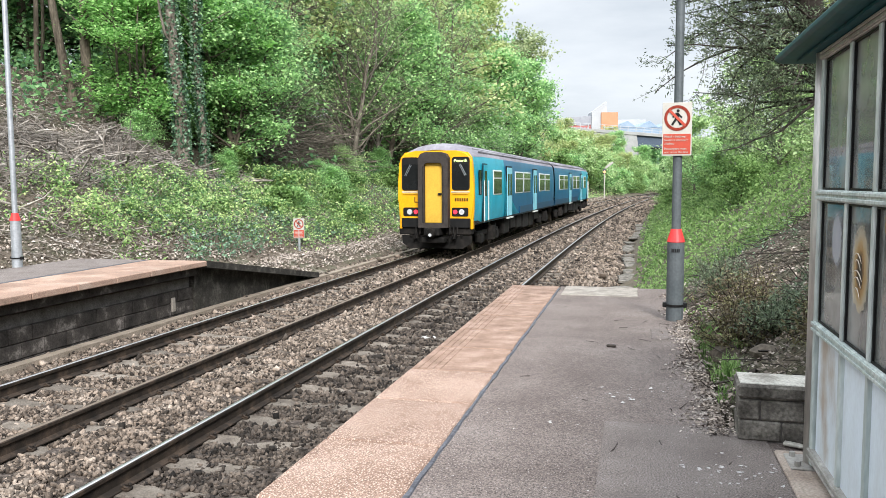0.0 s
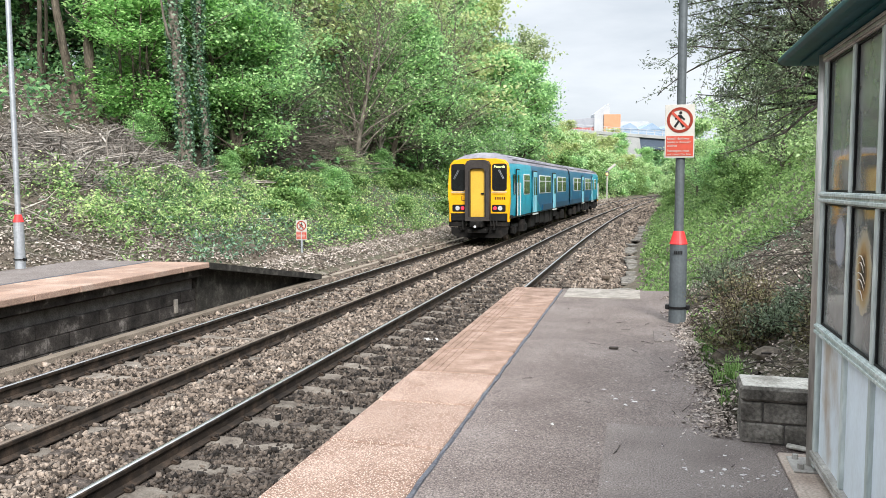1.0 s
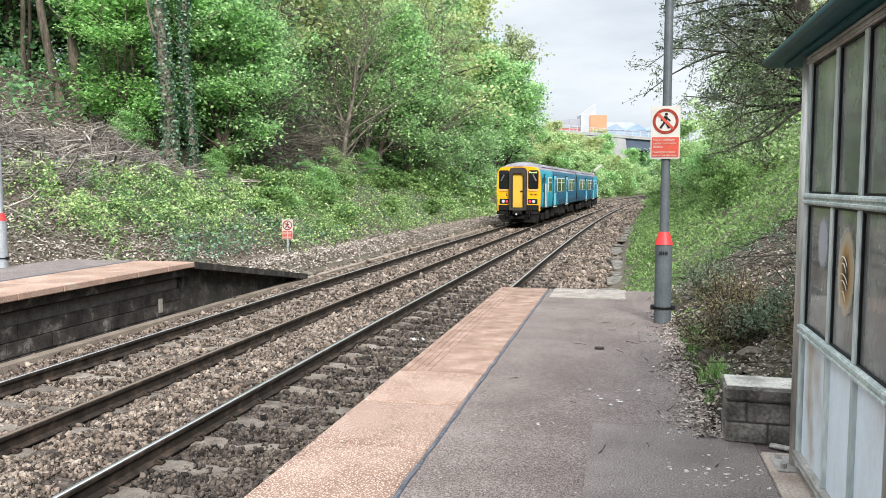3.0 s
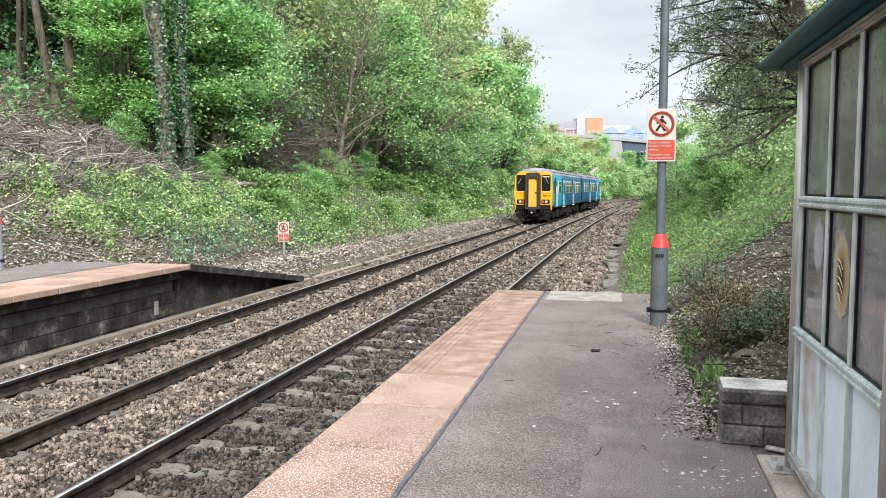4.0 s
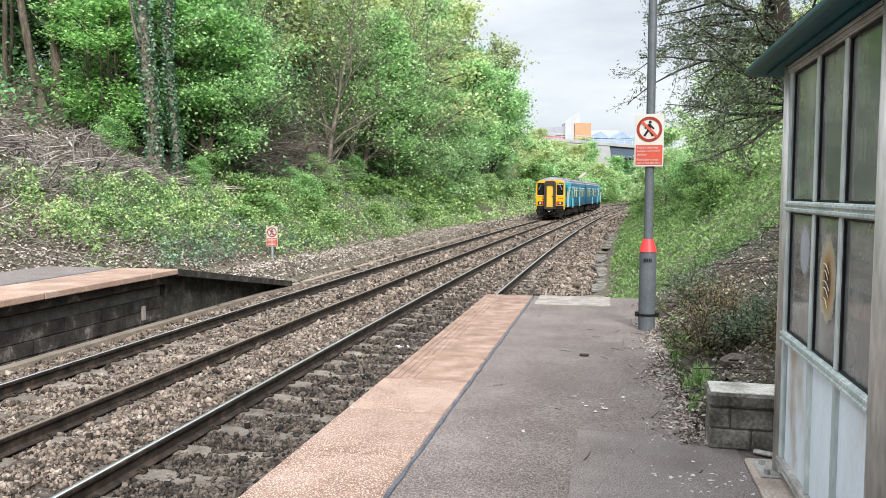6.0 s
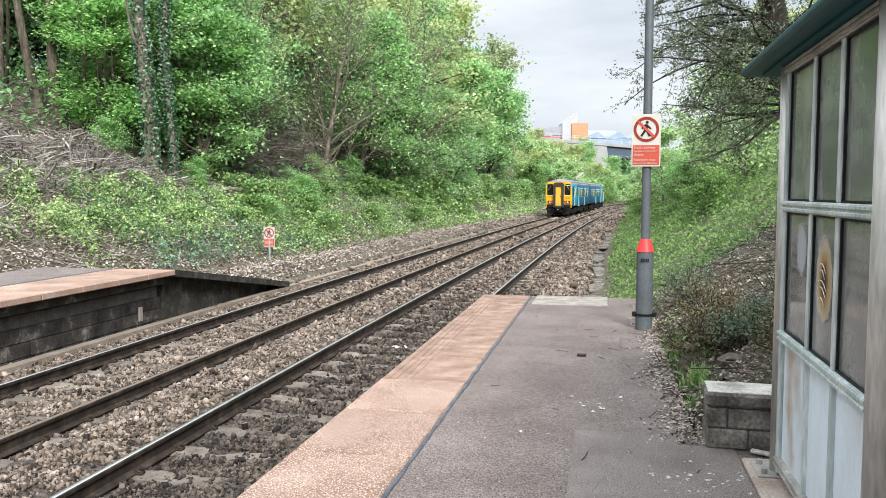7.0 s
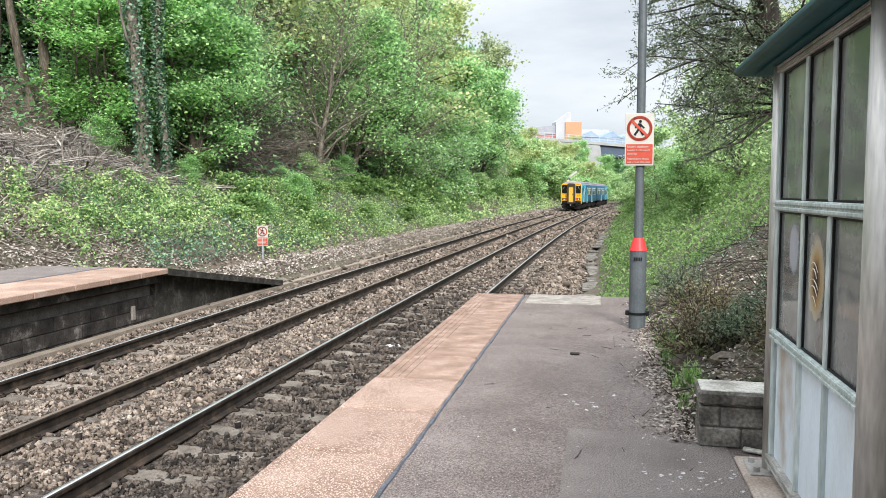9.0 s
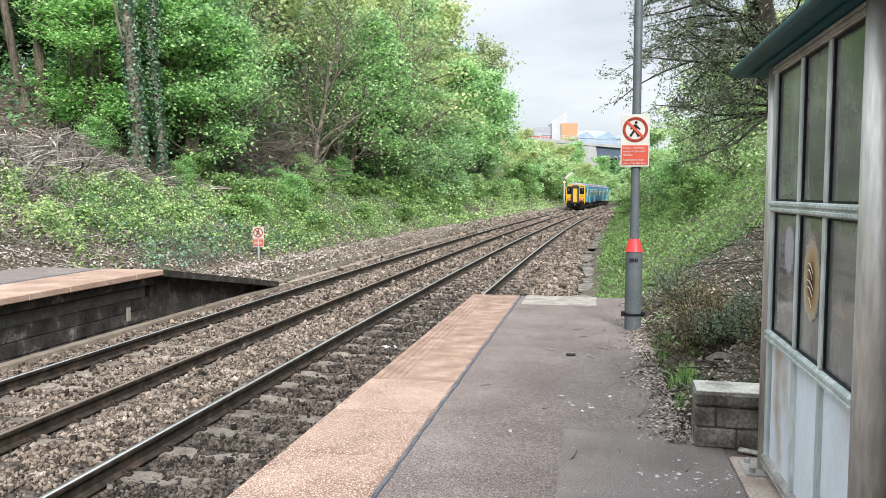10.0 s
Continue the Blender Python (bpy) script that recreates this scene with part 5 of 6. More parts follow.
    # back, end walls and bench inside
    for y in (y_far + 0.02, -0.62):
        part("end_panel", box(SX + 0.09, 3.86, y - 0.01, y + 0.01, 0.05, 0.70), M_PANEL, sh, "pale metal end panel")
        part("end_glazing", box(SX + 0.09, 3.86, y - 0.004, y + 0.004, 0.74, 1.97), M_GLAZING, sh)
        part("end_rail", box(SX + 0.07, 3.86, y - 0.025, y + 0.025, 0.70, 0.74), M_FRAME, sh)
    part("back_wall", box(3.86, 3.92, -0.66, y_far + 0.06, 0.02, 0.72), M_PANEL, sh, "metal back wall")
    for k in range(5):
        part("back_mullion", box(3.86, 3.91, -0.60 + k * 1.165, -0.55 + k * 1.165, 0.72, 2.0), M_FRAME, sh)
    for k in range(4):
        part("back_glazing", box(3.885, 3.891, -0.55 + k * 1.165, -0.60 + (k + 1) * 1.165, 0.72, 2.0), M_GLAZING, sh)
    part("bench", box(3.40, 3.82, 0.2, 3.6, 0.44, 0.48, 0.01), M_FRAME, sh, "narrow metal bench")
    for y in (0.5, 3.2):
        part("bench_leg", box(3.5, 3.56, y, y + 0.06, 0.012, 0.44), M_FRAME, sh)
    # curved-edge roof
    o = [(2.50, 2.020), (2.40, 2.024), (2.372, 2.030), (2.358, 2.044), (2.357, 2.060), (2.372, 2.076), (2.43, 2.10), (2.65, 2.165), (2.9, 2.22), (3.2, 2.25), (3.5, 2.23), (3.85, 2.16), (4.1, 2.07), (4.1, 2.02)]
    part("roof", prism(o, -1.0, 4.56), M_ROOF_TEAL, sh, "dark teal domed roof with rounded eaves", True)
    part("soffit", box(2.44, 3.9, -0.9, 4.42, 2.008, 2.0195), M_ROOF_TEAL, sh)
    return sh


build_shelter()


# ---- low block wall beside the shelter ----
def build_block_wall():
    w = thing("low_block_wall", (2.21, 4.47, 0), -2)
    tagged(w, "low grey concrete block wall with pale cap", "wall")
    for row in range(2):
        for k in range(3):
            x0 = k * 0.225 + (0.0 if row % 2 == 0 else -0.11)
            a, b = max(0.0, x0), min(0.62, x0 + 0.217)
            part("block", box(a, b, 0, 0.20, 0.0 + row * 0.115, 0.109 + row * 0.115, 0.008), M_OLD_BLOCK, w)
        part("block", box(0.0 + row * 0.01, 0.10, 0.206, 0.27, row * 0.115, 0.109 + row * 0.115, 0.008), M_OLD_BLOCK, w)
    part("core", box(0.012, 0.61, 0.012, 0.26, -0.02, 0.225), M_MORTAR, w)
    part("cap", box(-0.008, 0.63, -0.010, 0.275, 0.230, 0.312, 0.016), M_OLD_BLOCK, w, "moss-stained concrete cap")
    part("cap_top", box(0.006, 0.62, 0.006, 0.26, 0.306, 0.3165, 0.004), M_WALL_TOP, w, "pale worn top face")


build_block_wall()


# ---- signal beyond the station ----
def build_signal():
    sig = thing("railway_signal", (-2.8, 112.3, -0.9))
    tagged(sig, "white railway signal post with amber lamp and slanting arm", "signal")
    part("post", rod((0, 0, 0), (0, 0, 4.0), 0.09, 0.09, 10), M_SIGN_WHITE, sig)
    part("head", box(-0.2, 0.2, -0.08, 0.14, 3.5, 4.2, 0.05), M_GREY_PAINT, sig, "grey signal head")
    part("lamp", rod((0, -0.11, 3.75), (0, -0.16, 3.75), 0.17, 0.17, 14), M_AMBER, sig, "lit amber aspect")
    arm = box(-0.16, 0.16, -0.05, 0.05, 0, 1.3, 0.02)
    bmesh.ops.rotate(arm, verts=arm.verts, cent=(0, 0, 0), matrix=Matrix.Rotation(radians(52), 3, "Y"))
    bmesh.ops.translate(arm, verts=arm.verts, vec=(0.1, -0.1, 4.3))
    part("junction_indicator", arm, M_SIGN_WHITE, sig, "slanting white indicator arm")


build_signal()


# ---- trees and undergrowth ----
def limb(rng, start, direction, length, droop, steps=5):
    p, d = np.array(start, float), np.array(direction, float)
    pts = [p.copy()]
    for _ in range(steps):
        d = d + rng.normal(0, 0.16, 3) + np.array([0, 0, droop])
        d /= np.linalg.norm(d)
        p = p + d * length / steps
        pts.append(p.copy())
    return np.array(pts)


def grow(rng, height, spread, low, limbs, per_limb, leaves, leaf, radius, droop=0.02, clump=0.42, rise=0.45, upward=0.6, narrow=0.62, twigs=2):
    """A tree's wood and leaves, as arrays: trunk and limbs; clumps of leaves about the ends of the limbs and their twigs."""
    trunk = limb(rng, (0, 0, -0.4), (rng.normal(0, 0.05), rng.normal(0, 0.05), 1), height * 0.9 + 0.4, 0.03, 8)
    rt = radius * np.linspace(1.0, 0.18, len(trunk)) * np.where(np.arange(len(trunk)) == 0, 1.25, 1)
    wood = [tube_arrays(trunk, rt, 8)]
    centres = []
    for i in range(limbs):
        t = low + (0.98 - low) * (i + rng.uniform(0, 1)) / limbs
        q = t * (len(trunk) - 1)
        k = min(int(q), len(trunk) - 2)
        start = trunk[k] + (trunk[k + 1] - trunk[k]) * (q - k)
        a = i * 2.4 + rng.uniform(-0.5, 0.5)
        reach = spread * (1.0 - 0.6 * max(0.0, (t - 0.45)) / 0.55) * rng.uniform(0.65, 1.15)
        d = (math.cos(a), math.sin(a), rise + rng.uniform(-0.25, 0.35) + 0.7 * max(0, t - 0.7))
        pts = limb(rng, start, d / np.linalg.norm(d), reach, droop)
        r0 = radius * (0.42 - 0.25 * t)
        wood.append(tube_arrays(pts, np.linspace(r0, r0 * 0.25, len(pts)), 5))
        for j in range(per_limb):
            w = rng.uniform(0.35, 1.0)
            q2 = w * (len(pts) - 1)
            k2 = min(int(q2), len(pts) - 2)
            s2 = pts[k2] + (pts[k2 + 1] - pts[k2]) * (q2 - k2)
            d2 = rng.normal(size=3)
            d2[2] = abs(d2[2]) * 0.5 + 0.15
            p2 = limb(rng, s2, d2 / np.linalg.norm(d2), reach * rng.uniform(0.18, 0.42), droop, 3)
            wood.append(tube_arrays(p2, np.linspace(r0 * 0.3, r0 * 0.08, len(p2)), 3))
            centres.append(p2[-1])
            centres.append(p2[-2])
            for _ in range(twigs):
                d3 = rng.normal(size=3)
                p3 = limb(rng, p2[-2], d3 / np.linalg.norm(d3), reach * 0.16, droop, 2)
                wood.append(tube_arrays(p3, np.linspace(r0 * 0.12, r0 * 0.04, len(p3)), 3))
    crown = None
    if leaves:
        centres = np.array(centres)
        pick = rng.integers(0, len(centres), leaves)
        off = rng.normal(size=(leaves, 3)) * np.array([clump, clump, clump * 0.55]) * rng.uniform(0.5, 1.3, (len(centres), 1))[pick]
        crown = leaf_arrays(rng, centres[pick] + off, leaf, upward, narrow)
    return joined(wood), crown


def tree_kind(name, label, category, bark, foliage, seed, **size):
    rng = np.random.default_rng(seed)
    wood, crown = grow(rng, **size)
    t = thing(name, (0, 0, -200))
    tagged(t, label, category)
    link("trunk", raw("trunk", *wood, smooth=True), bark, t)
    if crown:
        link("crown", raw("crown", *crown), foliage, t)
    return t


KINDS = {
    "maple": tree_kind("maple_tree", "young maple with bright green spring leaves on the bank", "tree", M_BARK, L_MAPLE, 1, height=8.5, spread=3.3, low=0.16, limbs=17, per_limb=6, leaves=12000, leaf=0.18, radius=0.12, clump=0.36, upward=1.3),
    "ash": tree_kind("broadleaf_tree", "dense green broadleaf tree on the wooded bank", "tree", M_BARK, L_GREEN, 2, height=10.5, spread=3.6, low=0.10, limbs=24, per_limb=6, leaves=10500, leaf=0.21, radius=0.2, clump=0.45),
    "cool": tree_kind("broadleaf_tree", "dark cool-green broadleaf tree in the wood", "tree", M_BARK, L_BLUE, 3, height=9.5, spread=3.4, low=0.08, limbs=24, per_limb=6, leaves=10500, leaf=0.20, radius=0.2, clump=0.45),
    "oak": tree_kind("oak_tree", "tall oak with yellow-olive young leaves", "tree", M_BARK, L_OLIVE, 4, height=13.5, spread=4.6, low=0.25, limbs=24, per_limb=7, leaves=10000, leaf=0.26, radius=0.26, clump=0.48, droop=0.0),
    "yellow": tree_kind("broadleaf_tree", "tall tree with fresh yellow-green leaves", "tree", M_BARK, L_YELLOW, 5, height=13.0, spread=4.2, low=0.20, limbs=24, per_limb=6, leaves=10000, leaf=0.25, radius=0.24, clump=0.48),
    "bare": tree_kind("budding_tree", "thin grey tree with bare twigs just coming into leaf", "tree", M_BARK_GREY, L_GREY, 6, height=11.5, spread=3.6, low=0.12, limbs=30, per_limb=9, leaves=2600, leaf=0.13, radius=0.13, clump=0.5, twigs=6, rise=0.8),
    "thorn": tree_kind("hawthorn_bush", "hawthorn bush with pale new leaves", "bush", M_BARK_GREY, L_GREY, 7, height=4.6, spread=2.3, low=0.05, limbs=20, per_limb=6, leaves=7500, leaf=0.13, radius=0.09, clump=0.36),
    "may": tree_kind("hawthorn_tree", "hawthorn tree dotted with white blossom on the bank", "tree", M_BARK_GREY, L_GREEN, 12, height=5.6, spread=2.6, low=0.06, limbs=22, per_limb=6, leaves=9000, leaf=0.13, radius=0.10, clump=0.36),
    "shrub": tree_kind("green_shrub", "dense green shrub on the bank", "shrub", M_BARK, L_GREEN, 8, height=3.0, spread=1.7, low=0.02, limbs=18, per_limb=5, leaves=7000, leaf=0.135, radius=0.06, clump=0.30),
    "scrub": tree_kind("low_scrub", "low yellow-green scrub on the open bank", "shrub", M_BARK, L_GRASS, 10, height=2.4, spread=1.9, low=0.02, limbs=14, per_limb=4, leaves=1700, leaf=0.34, radius=0.05, clump=0.36),
    "briar": tree_kind("low_bramble", "low bramble clump on the open bank", "shrub", M_BARK, L_BRAMBLE, 11, height=2.2, spread=2.0, low=0.02, limbs=14, per_limb=4, leaves=1700, leaf=0.32, radius=0.05, clump=0.38),
    "lime": tree_kind("green_shrub", "bright lime-green shrub on the bank", "shrub", M_BARK, L_GRASS, 9, height=2.8, spread=1.6, low=0.02, limbs=18, per_limb=5, leaves=7000, leaf=0.13, radius=0.05, clump=0.28),
}


bl_rng = np.random.default_rng(99)
crown_me = [o for o in KINDS["may"].children if o.name.startswith("crown")][0].data
bl_co = np.array([v.co[:] for v in crown_me.vertices])[::28]
link("blossom", raw("blossom", *leaf_arrays(bl_rng, bl_co + bl_rng.normal(0, 0.05, bl_co.shape), 0.10, 0.8, 0.9)), L_BLOSSOM, KINDS["may"], "sprays of white blossom")


LIGHT = {}
for key, bark, foliage, seed, h, sp, low, leaf, name, label, cat in (
        ("ash", M_BARK, L_GREEN, 82, 10.5, 3.6, 0.10, 0.26, "broadleaf_tree", "dense green broadleaf tree further along the bank", "tree"),
        ("cool", M_BARK, L_BLUE, 83, 9.5, 3.4, 0.08, 0.25, "broadleaf_tree", "dark cool-green broadleaf tree deep in the wood", "tree"),
        ("oak", M_BARK, L_OLIVE, 84, 13.5, 4.6, 0.25, 0.29, "oak_tree", "tall distant oak with yellow-olive young leaves", "tree"),
        ("yellow", M_BARK, L_YELLOW, 85, 13.0, 4.2, 0.20, 0.28, "broadleaf_tree", "tall distant tree with yellow-green leaves", "tree"),
        ("bare", M_BARK_GREY, L_GREY, 86, 11.5, 3.6, 0.12, 0.20, "budding_tree", "grey distant tree just coming into leaf", "tree"),
        ("thorn", M_BARK_GREY, L_GREY, 87, 4.6, 2.3, 0.05, 0.21, "hawthorn_bush", "distant hawthorn bush with pale new leaves", "bush"),
        ("shrub", M_BARK, L_GREEN, 88, 3.0, 1.7, 0.02, 0.19, "green_shrub", "distant dense green shrub on the bank", "shrub"),
        ("lime", M_BARK, L_GRASS, 89, 2.8, 1.6, 0.02, 0.18, "green_shrub", "distant lime-green shrub on the bank", "shrub")):
    small = h < 5
    LIGHT[key] = tree_kind(name, label, cat, bark, foliage, seed, height=h, spread=sp, low=low, limbs=16 if small else 22, per_limb=3 if small else 4, leaves=3600 if small else 7500 if key != "bare" else 1600,
                           leaf=leaf, radius=0.06 if small else 0.2, clump=0.3 if small else 0.5, twigs=0 if key != "bare" else 2)


def plant(kind, x, y, scale=1.0, rz=0.0, sink=0.1, stretch=1.0):
    far = kind in LIGHT and (y > 58 or x - float(shift(y)) < -25.0)
    t = copy_thing(LIGHT[kind] if far else KINDS[kind], pose(x, y, float(ground_z(x, y)) - sink, 0, 0, rz))
    t.scale = (scale, scale, scale * stretch)
    return t


rng5 = random.Random(21)


def plant_bank():
    # the wood on the far bank, row behind row; u is the distance from the line
    rows = [
        (25.0, -15.0, ["maple"], 0.85), (24.0, -14.6, ["maple"], 0.68), (26.4, -14.0, ["maple", "cool"], 1.0), (28.2, -13.4, ["maple", "cool"], 0.85),
        (26.8, -12.9, ["ash"], 0.60), (28.2, -13.6, ["ash"], 0.72), (31, -13.6, ["bare"], 0.85), (34, -13.8, ["bare", "ash"], 0.85), (37.5, -13.2, ["bare"], 1.1), (41, -13.0, ["bare", "ash"], 1.05), (44.5, -13.2, ["ash"], 0.9), (43, -12.0, ["bare"], 1.0), (47, -12.2, ["bare"], 1.12), (51, -12.6, ["bare"], 1.2),
        (48, -12.6, ["ash", "bare"], 0.95), (52, -12.4, ["may", "yellow"], 1.25), (56, -12.2, ["may"], 1.35), (58, -12.8, ["bare", "yellow"], 1.1), (62, -12.0, ["may"], 1.3), (64, -13.0, ["ash", "yellow"], 1.1), (70, -13.8, ["ash"], 1.15),
        (75, -13.6, ["oak", "yellow"], 1.1), (74, -12.6, ["ash", "yellow"], 1.2), (79, -14.4, ["yellow", "ash"], 1.1), (82, -13.8, ["ash"], 1.0), (86, -12.6, ["ash"], 0.85)]
    for y, u, kinds, s in rows:
        for i, k in enumerate(kinds):
            yy, uu = y + rng5.uniform(-0.8, 0.8) + i * 1.5, u + rng5.uniform(-0.6, 0.6) - i * 1.6
            plant(k, uu + float(shift(yy)), yy, s * rng5.uniform(0.92, 1.08), rng5.uniform(0, 360))
    for y in np.arange(9, 96, 4.6):
        for u, ks in ((-17.5, ("ash", "cool", "bare", "yellow", "cool")), (-22.0, ("yellow", "bare", "ash", "oak", "cool"))):
            yy, uu = y + rng5.uniform(-1.5, 1.5), u + rng5.uniform(-1.2, 1.2) - (5.0 if y < 26 else 0)
            plant(ks[rng5.randrange(5)], uu + float(shift(yy)), yy, rng5.uniform(0.9, 1.12) * (1.0 + 0.3 * min(1, max(0, (y - 35) / 30))), rng5.uniform(0, 360))
    for y in np.arange(4, 60, 7.5):
        yy, uu = y + rng5.uniform(-1.5, 1.5), -27 + rng5.uniform(-1.5, 1.5)
        plant(("cool", "ash", "yellow")[rng5.randrange(3)], uu, yy, rng5.uniform(1.0, 1.2), rng5.uniform(0, 360))
    for k in range(30):                     # the dim depth of the wood
        yy, uu = rng5.uniform(16, 36), rng5.uniform(-34, -21)
        plant(("cool", "ash", "shrub", "cool")[rng5.randrange(4)], uu, yy, rng5.uniform(0.8, 1.2), rng5.uniform(0, 360))
    # bushes on the open bank
    for yy, uu, k, sc in ((25.6, -12.6, "shrub", 0.34), (27.0, -12.9, "scrub", 0.4), (23.0, -14.0, "shrub", 0.42), (28.6, -11.4, "briar", 0.35), (24.0, -10.0, "briar", 0.26), (26.5, -10.2, "shrub", 0.34), (21.5, -10.6, "scrub", 0.22), (29.5, -10.0, "scrub", 0.4), (31, -10.6, "shrub", 0.5), (19.0, -10.6, "briar", 0.2), (17.5, -11.0, "scrub", 0.18)):
        plant(k, uu, yy, sc, rng5.uniform(0, 360))
    # bushes along the foot of the wood
    for y in np.arange(33, 98, 1.9):
        near = min(1.0, max(0.0, (y - 36) / 26))
        yy, uu = y + rng5.uniform(-0.6, 0.6), -10.4 - rng5.uniform(0.0, 1.4) - 1.4 * (1 - near)
        plant(("shrub", "scrub", "briar", "scrub", "thorn")[rng5.randrange(5)], uu + float(shift(yy)), yy, rng5.uniform(0.28, 0.5) + 0.30 * near, rng5.uniform(0, 360))
    for y in np.arange(24, 60, 0.95):         # low scrub over the open slope
        yy, uu = y + rng5.uniform(-0.4, 0.4), -9.0 - rng5.uniform(0.0, 3.4)
        plant(("scrub", "briar")[rng5.randrange(2)], uu + float(shift(yy)), yy, rng5.uniform(0.20, 0.40), rng5.uniform(0, 360))
    # lower growth on beyond the wood, round the bend
    for y in np.arange(98, 200, 3.4):
        for u, lo, hi in ((-9.0, 0.8, 1.05), (-13.0, 0.46, 0.56), (-19, 0.55, 0.68)):
            yy, uu = y + rng5.uniform(-1, 1), u + rng5.uniform(-1.2, 1.2)
            big = u < -10
            if not big and yy < 124:              # kept clear round the signal
                uu -= 2.6
            plant(("ash", "yellow", "bare")[rng5.randrange(3)] if big else ("thorn", "shrub", "lime")[rng5.randrange(3)], uu + float(shift(yy)), yy, rng5.uniform(lo, hi) * (1.0 if big else 1.5), rng5.uniform(0, 360))
    for k in range(26):
        xx, yy = -46 + k * 4.2 + rng5.uniform(-1.5, 1.5), 222 + rng5.uniform(-4, 26)
        plant(("ash", "cool", "yellow")[rng5.randrange(3)], xx, yy, rng5.uniform(0.85, 1.0), rng5.uniform(0, 360))
    for xx, yy, sc in ((-9, 186, 0.82), (-5, 189, 0.95), (-2.2, 186, 1.0), (0.6, 188, 0.92), (3.2, 186, 0.7), (5.6, 187, 0.6)):
        plant("ash", xx, yy, sc, 55 * xx)
    for xx, yy, k, sc in ((3.5, 224, "ash", 0.95), (6.0, 227, "cool", 1.0), (8.2, 224, "ash", 0.9), (10.6, 229, "cool", 0.95), (1.0, 226, "ash", 1.0)):
        plant(k, xx, yy, sc, 40 * xx)
    # the near bank
    for y, u, k, s in ((19, 5.4, "bare", 0.16), (20, 7.4, "thorn", 0.5), (23, 4.2, "lime", 0.5), (26, 5.8, "thorn", 0.9), (30, 4.4, "lime", 0.6), (33, 6.5, "thorn", 0.9), (37, 4.6, "shrub", 0.7),
                       (41, 6.0, "lime", 1.0), (46, 4.2, "thorn", 0.8), (51, 5.4, "shrub", 1.0), (57, 4.2, "lime", 0.9), (63, 5.4, "thorn", 1.1), (70, 4.0, "shrub", 1.0), (78, 5.0, "lime", 1.2),
                       (86, 4.0, "shrub", 1.2), (95, 4.6, "lime", 1.3), (105, 4.2, "thorn", 1.3), (116, 4.4, "lime", 1.4), (128, 4.6, "shrub", 1.6),
                       (17.5, 8.8, "bare", 0.42), (22, 9.5, "bare", 0.5), (28, 10.0, "ash", 0.5), (36, 10.5, "yellow", 0.55), (46, 10.5, "yellow", 0.5), (58, 11, "ash", 0.55)):
        plant(k, u + float(shift(y)), y, s * rng5.uniform(0.92, 1.08), rng5.uniform(0, 360))
    for y in np.arange(52, 175, 3.6):         # growth crowding the foot of the near bank round the bend
        yy, uu = y + rng5.uniform(-1, 1), 3.0 + rng5.uniform(-0.3, 0.5)
        plant(("lime", "thorn", "lime")[rng5.randrange(3)], uu + float(shift(yy)), yy, rng5.uniform(0.5, 0.75), rng5.uniform(0, 360))


plant_bank()
for k in (*KINDS.values(), *LIGHT.values()):          # the patterns themselves are not part of the place
    for o in (*k.children, k):
        bpy.data.objects.remove(o)


def cover(name, label, category, mat, seed, zones, leaf, lift, clumpy=1.0, upward=0.5, narrow=0.62):
    """A low growth of leaves over stretches of ground: zones of y0, y1, u0, u1, leaves per square metre."""
    rng = np.random.default_rng(seed)
    pts, sizes = [], []
    for y0, y1, u0, u1, density in zones:
        n = int((y1 - y0) * abs(u1 - u0) * density)
        y, u = rng.uniform(y0, y1, n), rng.uniform(u0, u1, n)
        x = u + shift(y)
        patch = 0.5 + 0.5 * np.sin(x * 1.9 + 2.1 * np.sin(y * 0.8 + seed)) * np.cos(y * 1.4 + 1.7 * np.sin(x * 0.9))
        patch = np.clip(patch + 0.35 * np.sin(x * 4.7 + 1.3 * seed) * np.cos(y * 4.1 + 2.0 * np.sin(x * 2.2)), 0, 1.2)
        keep = rng.uniform(size=n) < 1 - clumpy * (1 - patch)
        x, y, patch = x[keep], y[keep], patch[keep]
        h = lift * (0.25 + patch) * rng.uniform(0, 1, len(x)) ** 0.8
        pts.append(np.stack([x, y, ground_z(x, y) + 0.02 + h], -1))
        sizes.append(np.full(len(x), leaf * (0.42 if u0 > 0 and y0 < 10 else 0.55 if u0 > 0 and y0 < 14 else 1.0 if y0 < 24 else 1.35 if y0 < 50 else 2.2)))
    pts, sizes = np.concatenate(pts), np.concatenate(sizes)
    v, f = leaf_arrays(rng, pts, 1.0, upward, narrow)
    c = np.repeat(pts, 4, axis=0)
    v = c + (v - c) * np.repeat(sizes, 4)[:, None]
    return tagged(link(name, raw(name, v, f), mat), label, category, kind="stuff")


cover("bramble_growth", "bramble and nettle undergrowth covering the far bank", "undergrowth", L_BRAMBLE, 31,
      [(15, 27, -12.0, -9.6, 480), (21, 50, -11.8, -7.9, 220), (50, 110, -11.0, -7.4, 60), (110, 190, -12, -7.2, 18), (8, 18, -12.6, -10.4, 220)], 0.088, 0.60, 1.25)
cover("ivy_cover", "dark ivy creeping over the far bank", "ivy", L_IVY, 32,
      [(17, 28, -12.3, -8.6, 340), (28, 60, -13.4, -8.5, 90), (8, 15, -15, -11, 40)], 0.082, 0.30, 1.2)
cover("fern_growth", "bright fern and grass tufts on the far bank", "undergrowth", L_GRASS, 37,
      [(14, 30, -12.8, -8.8, 220), (26, 60, -12.6, -8.0, 110)], 0.12, 0.45, 1.25, 0.2, 0.3)
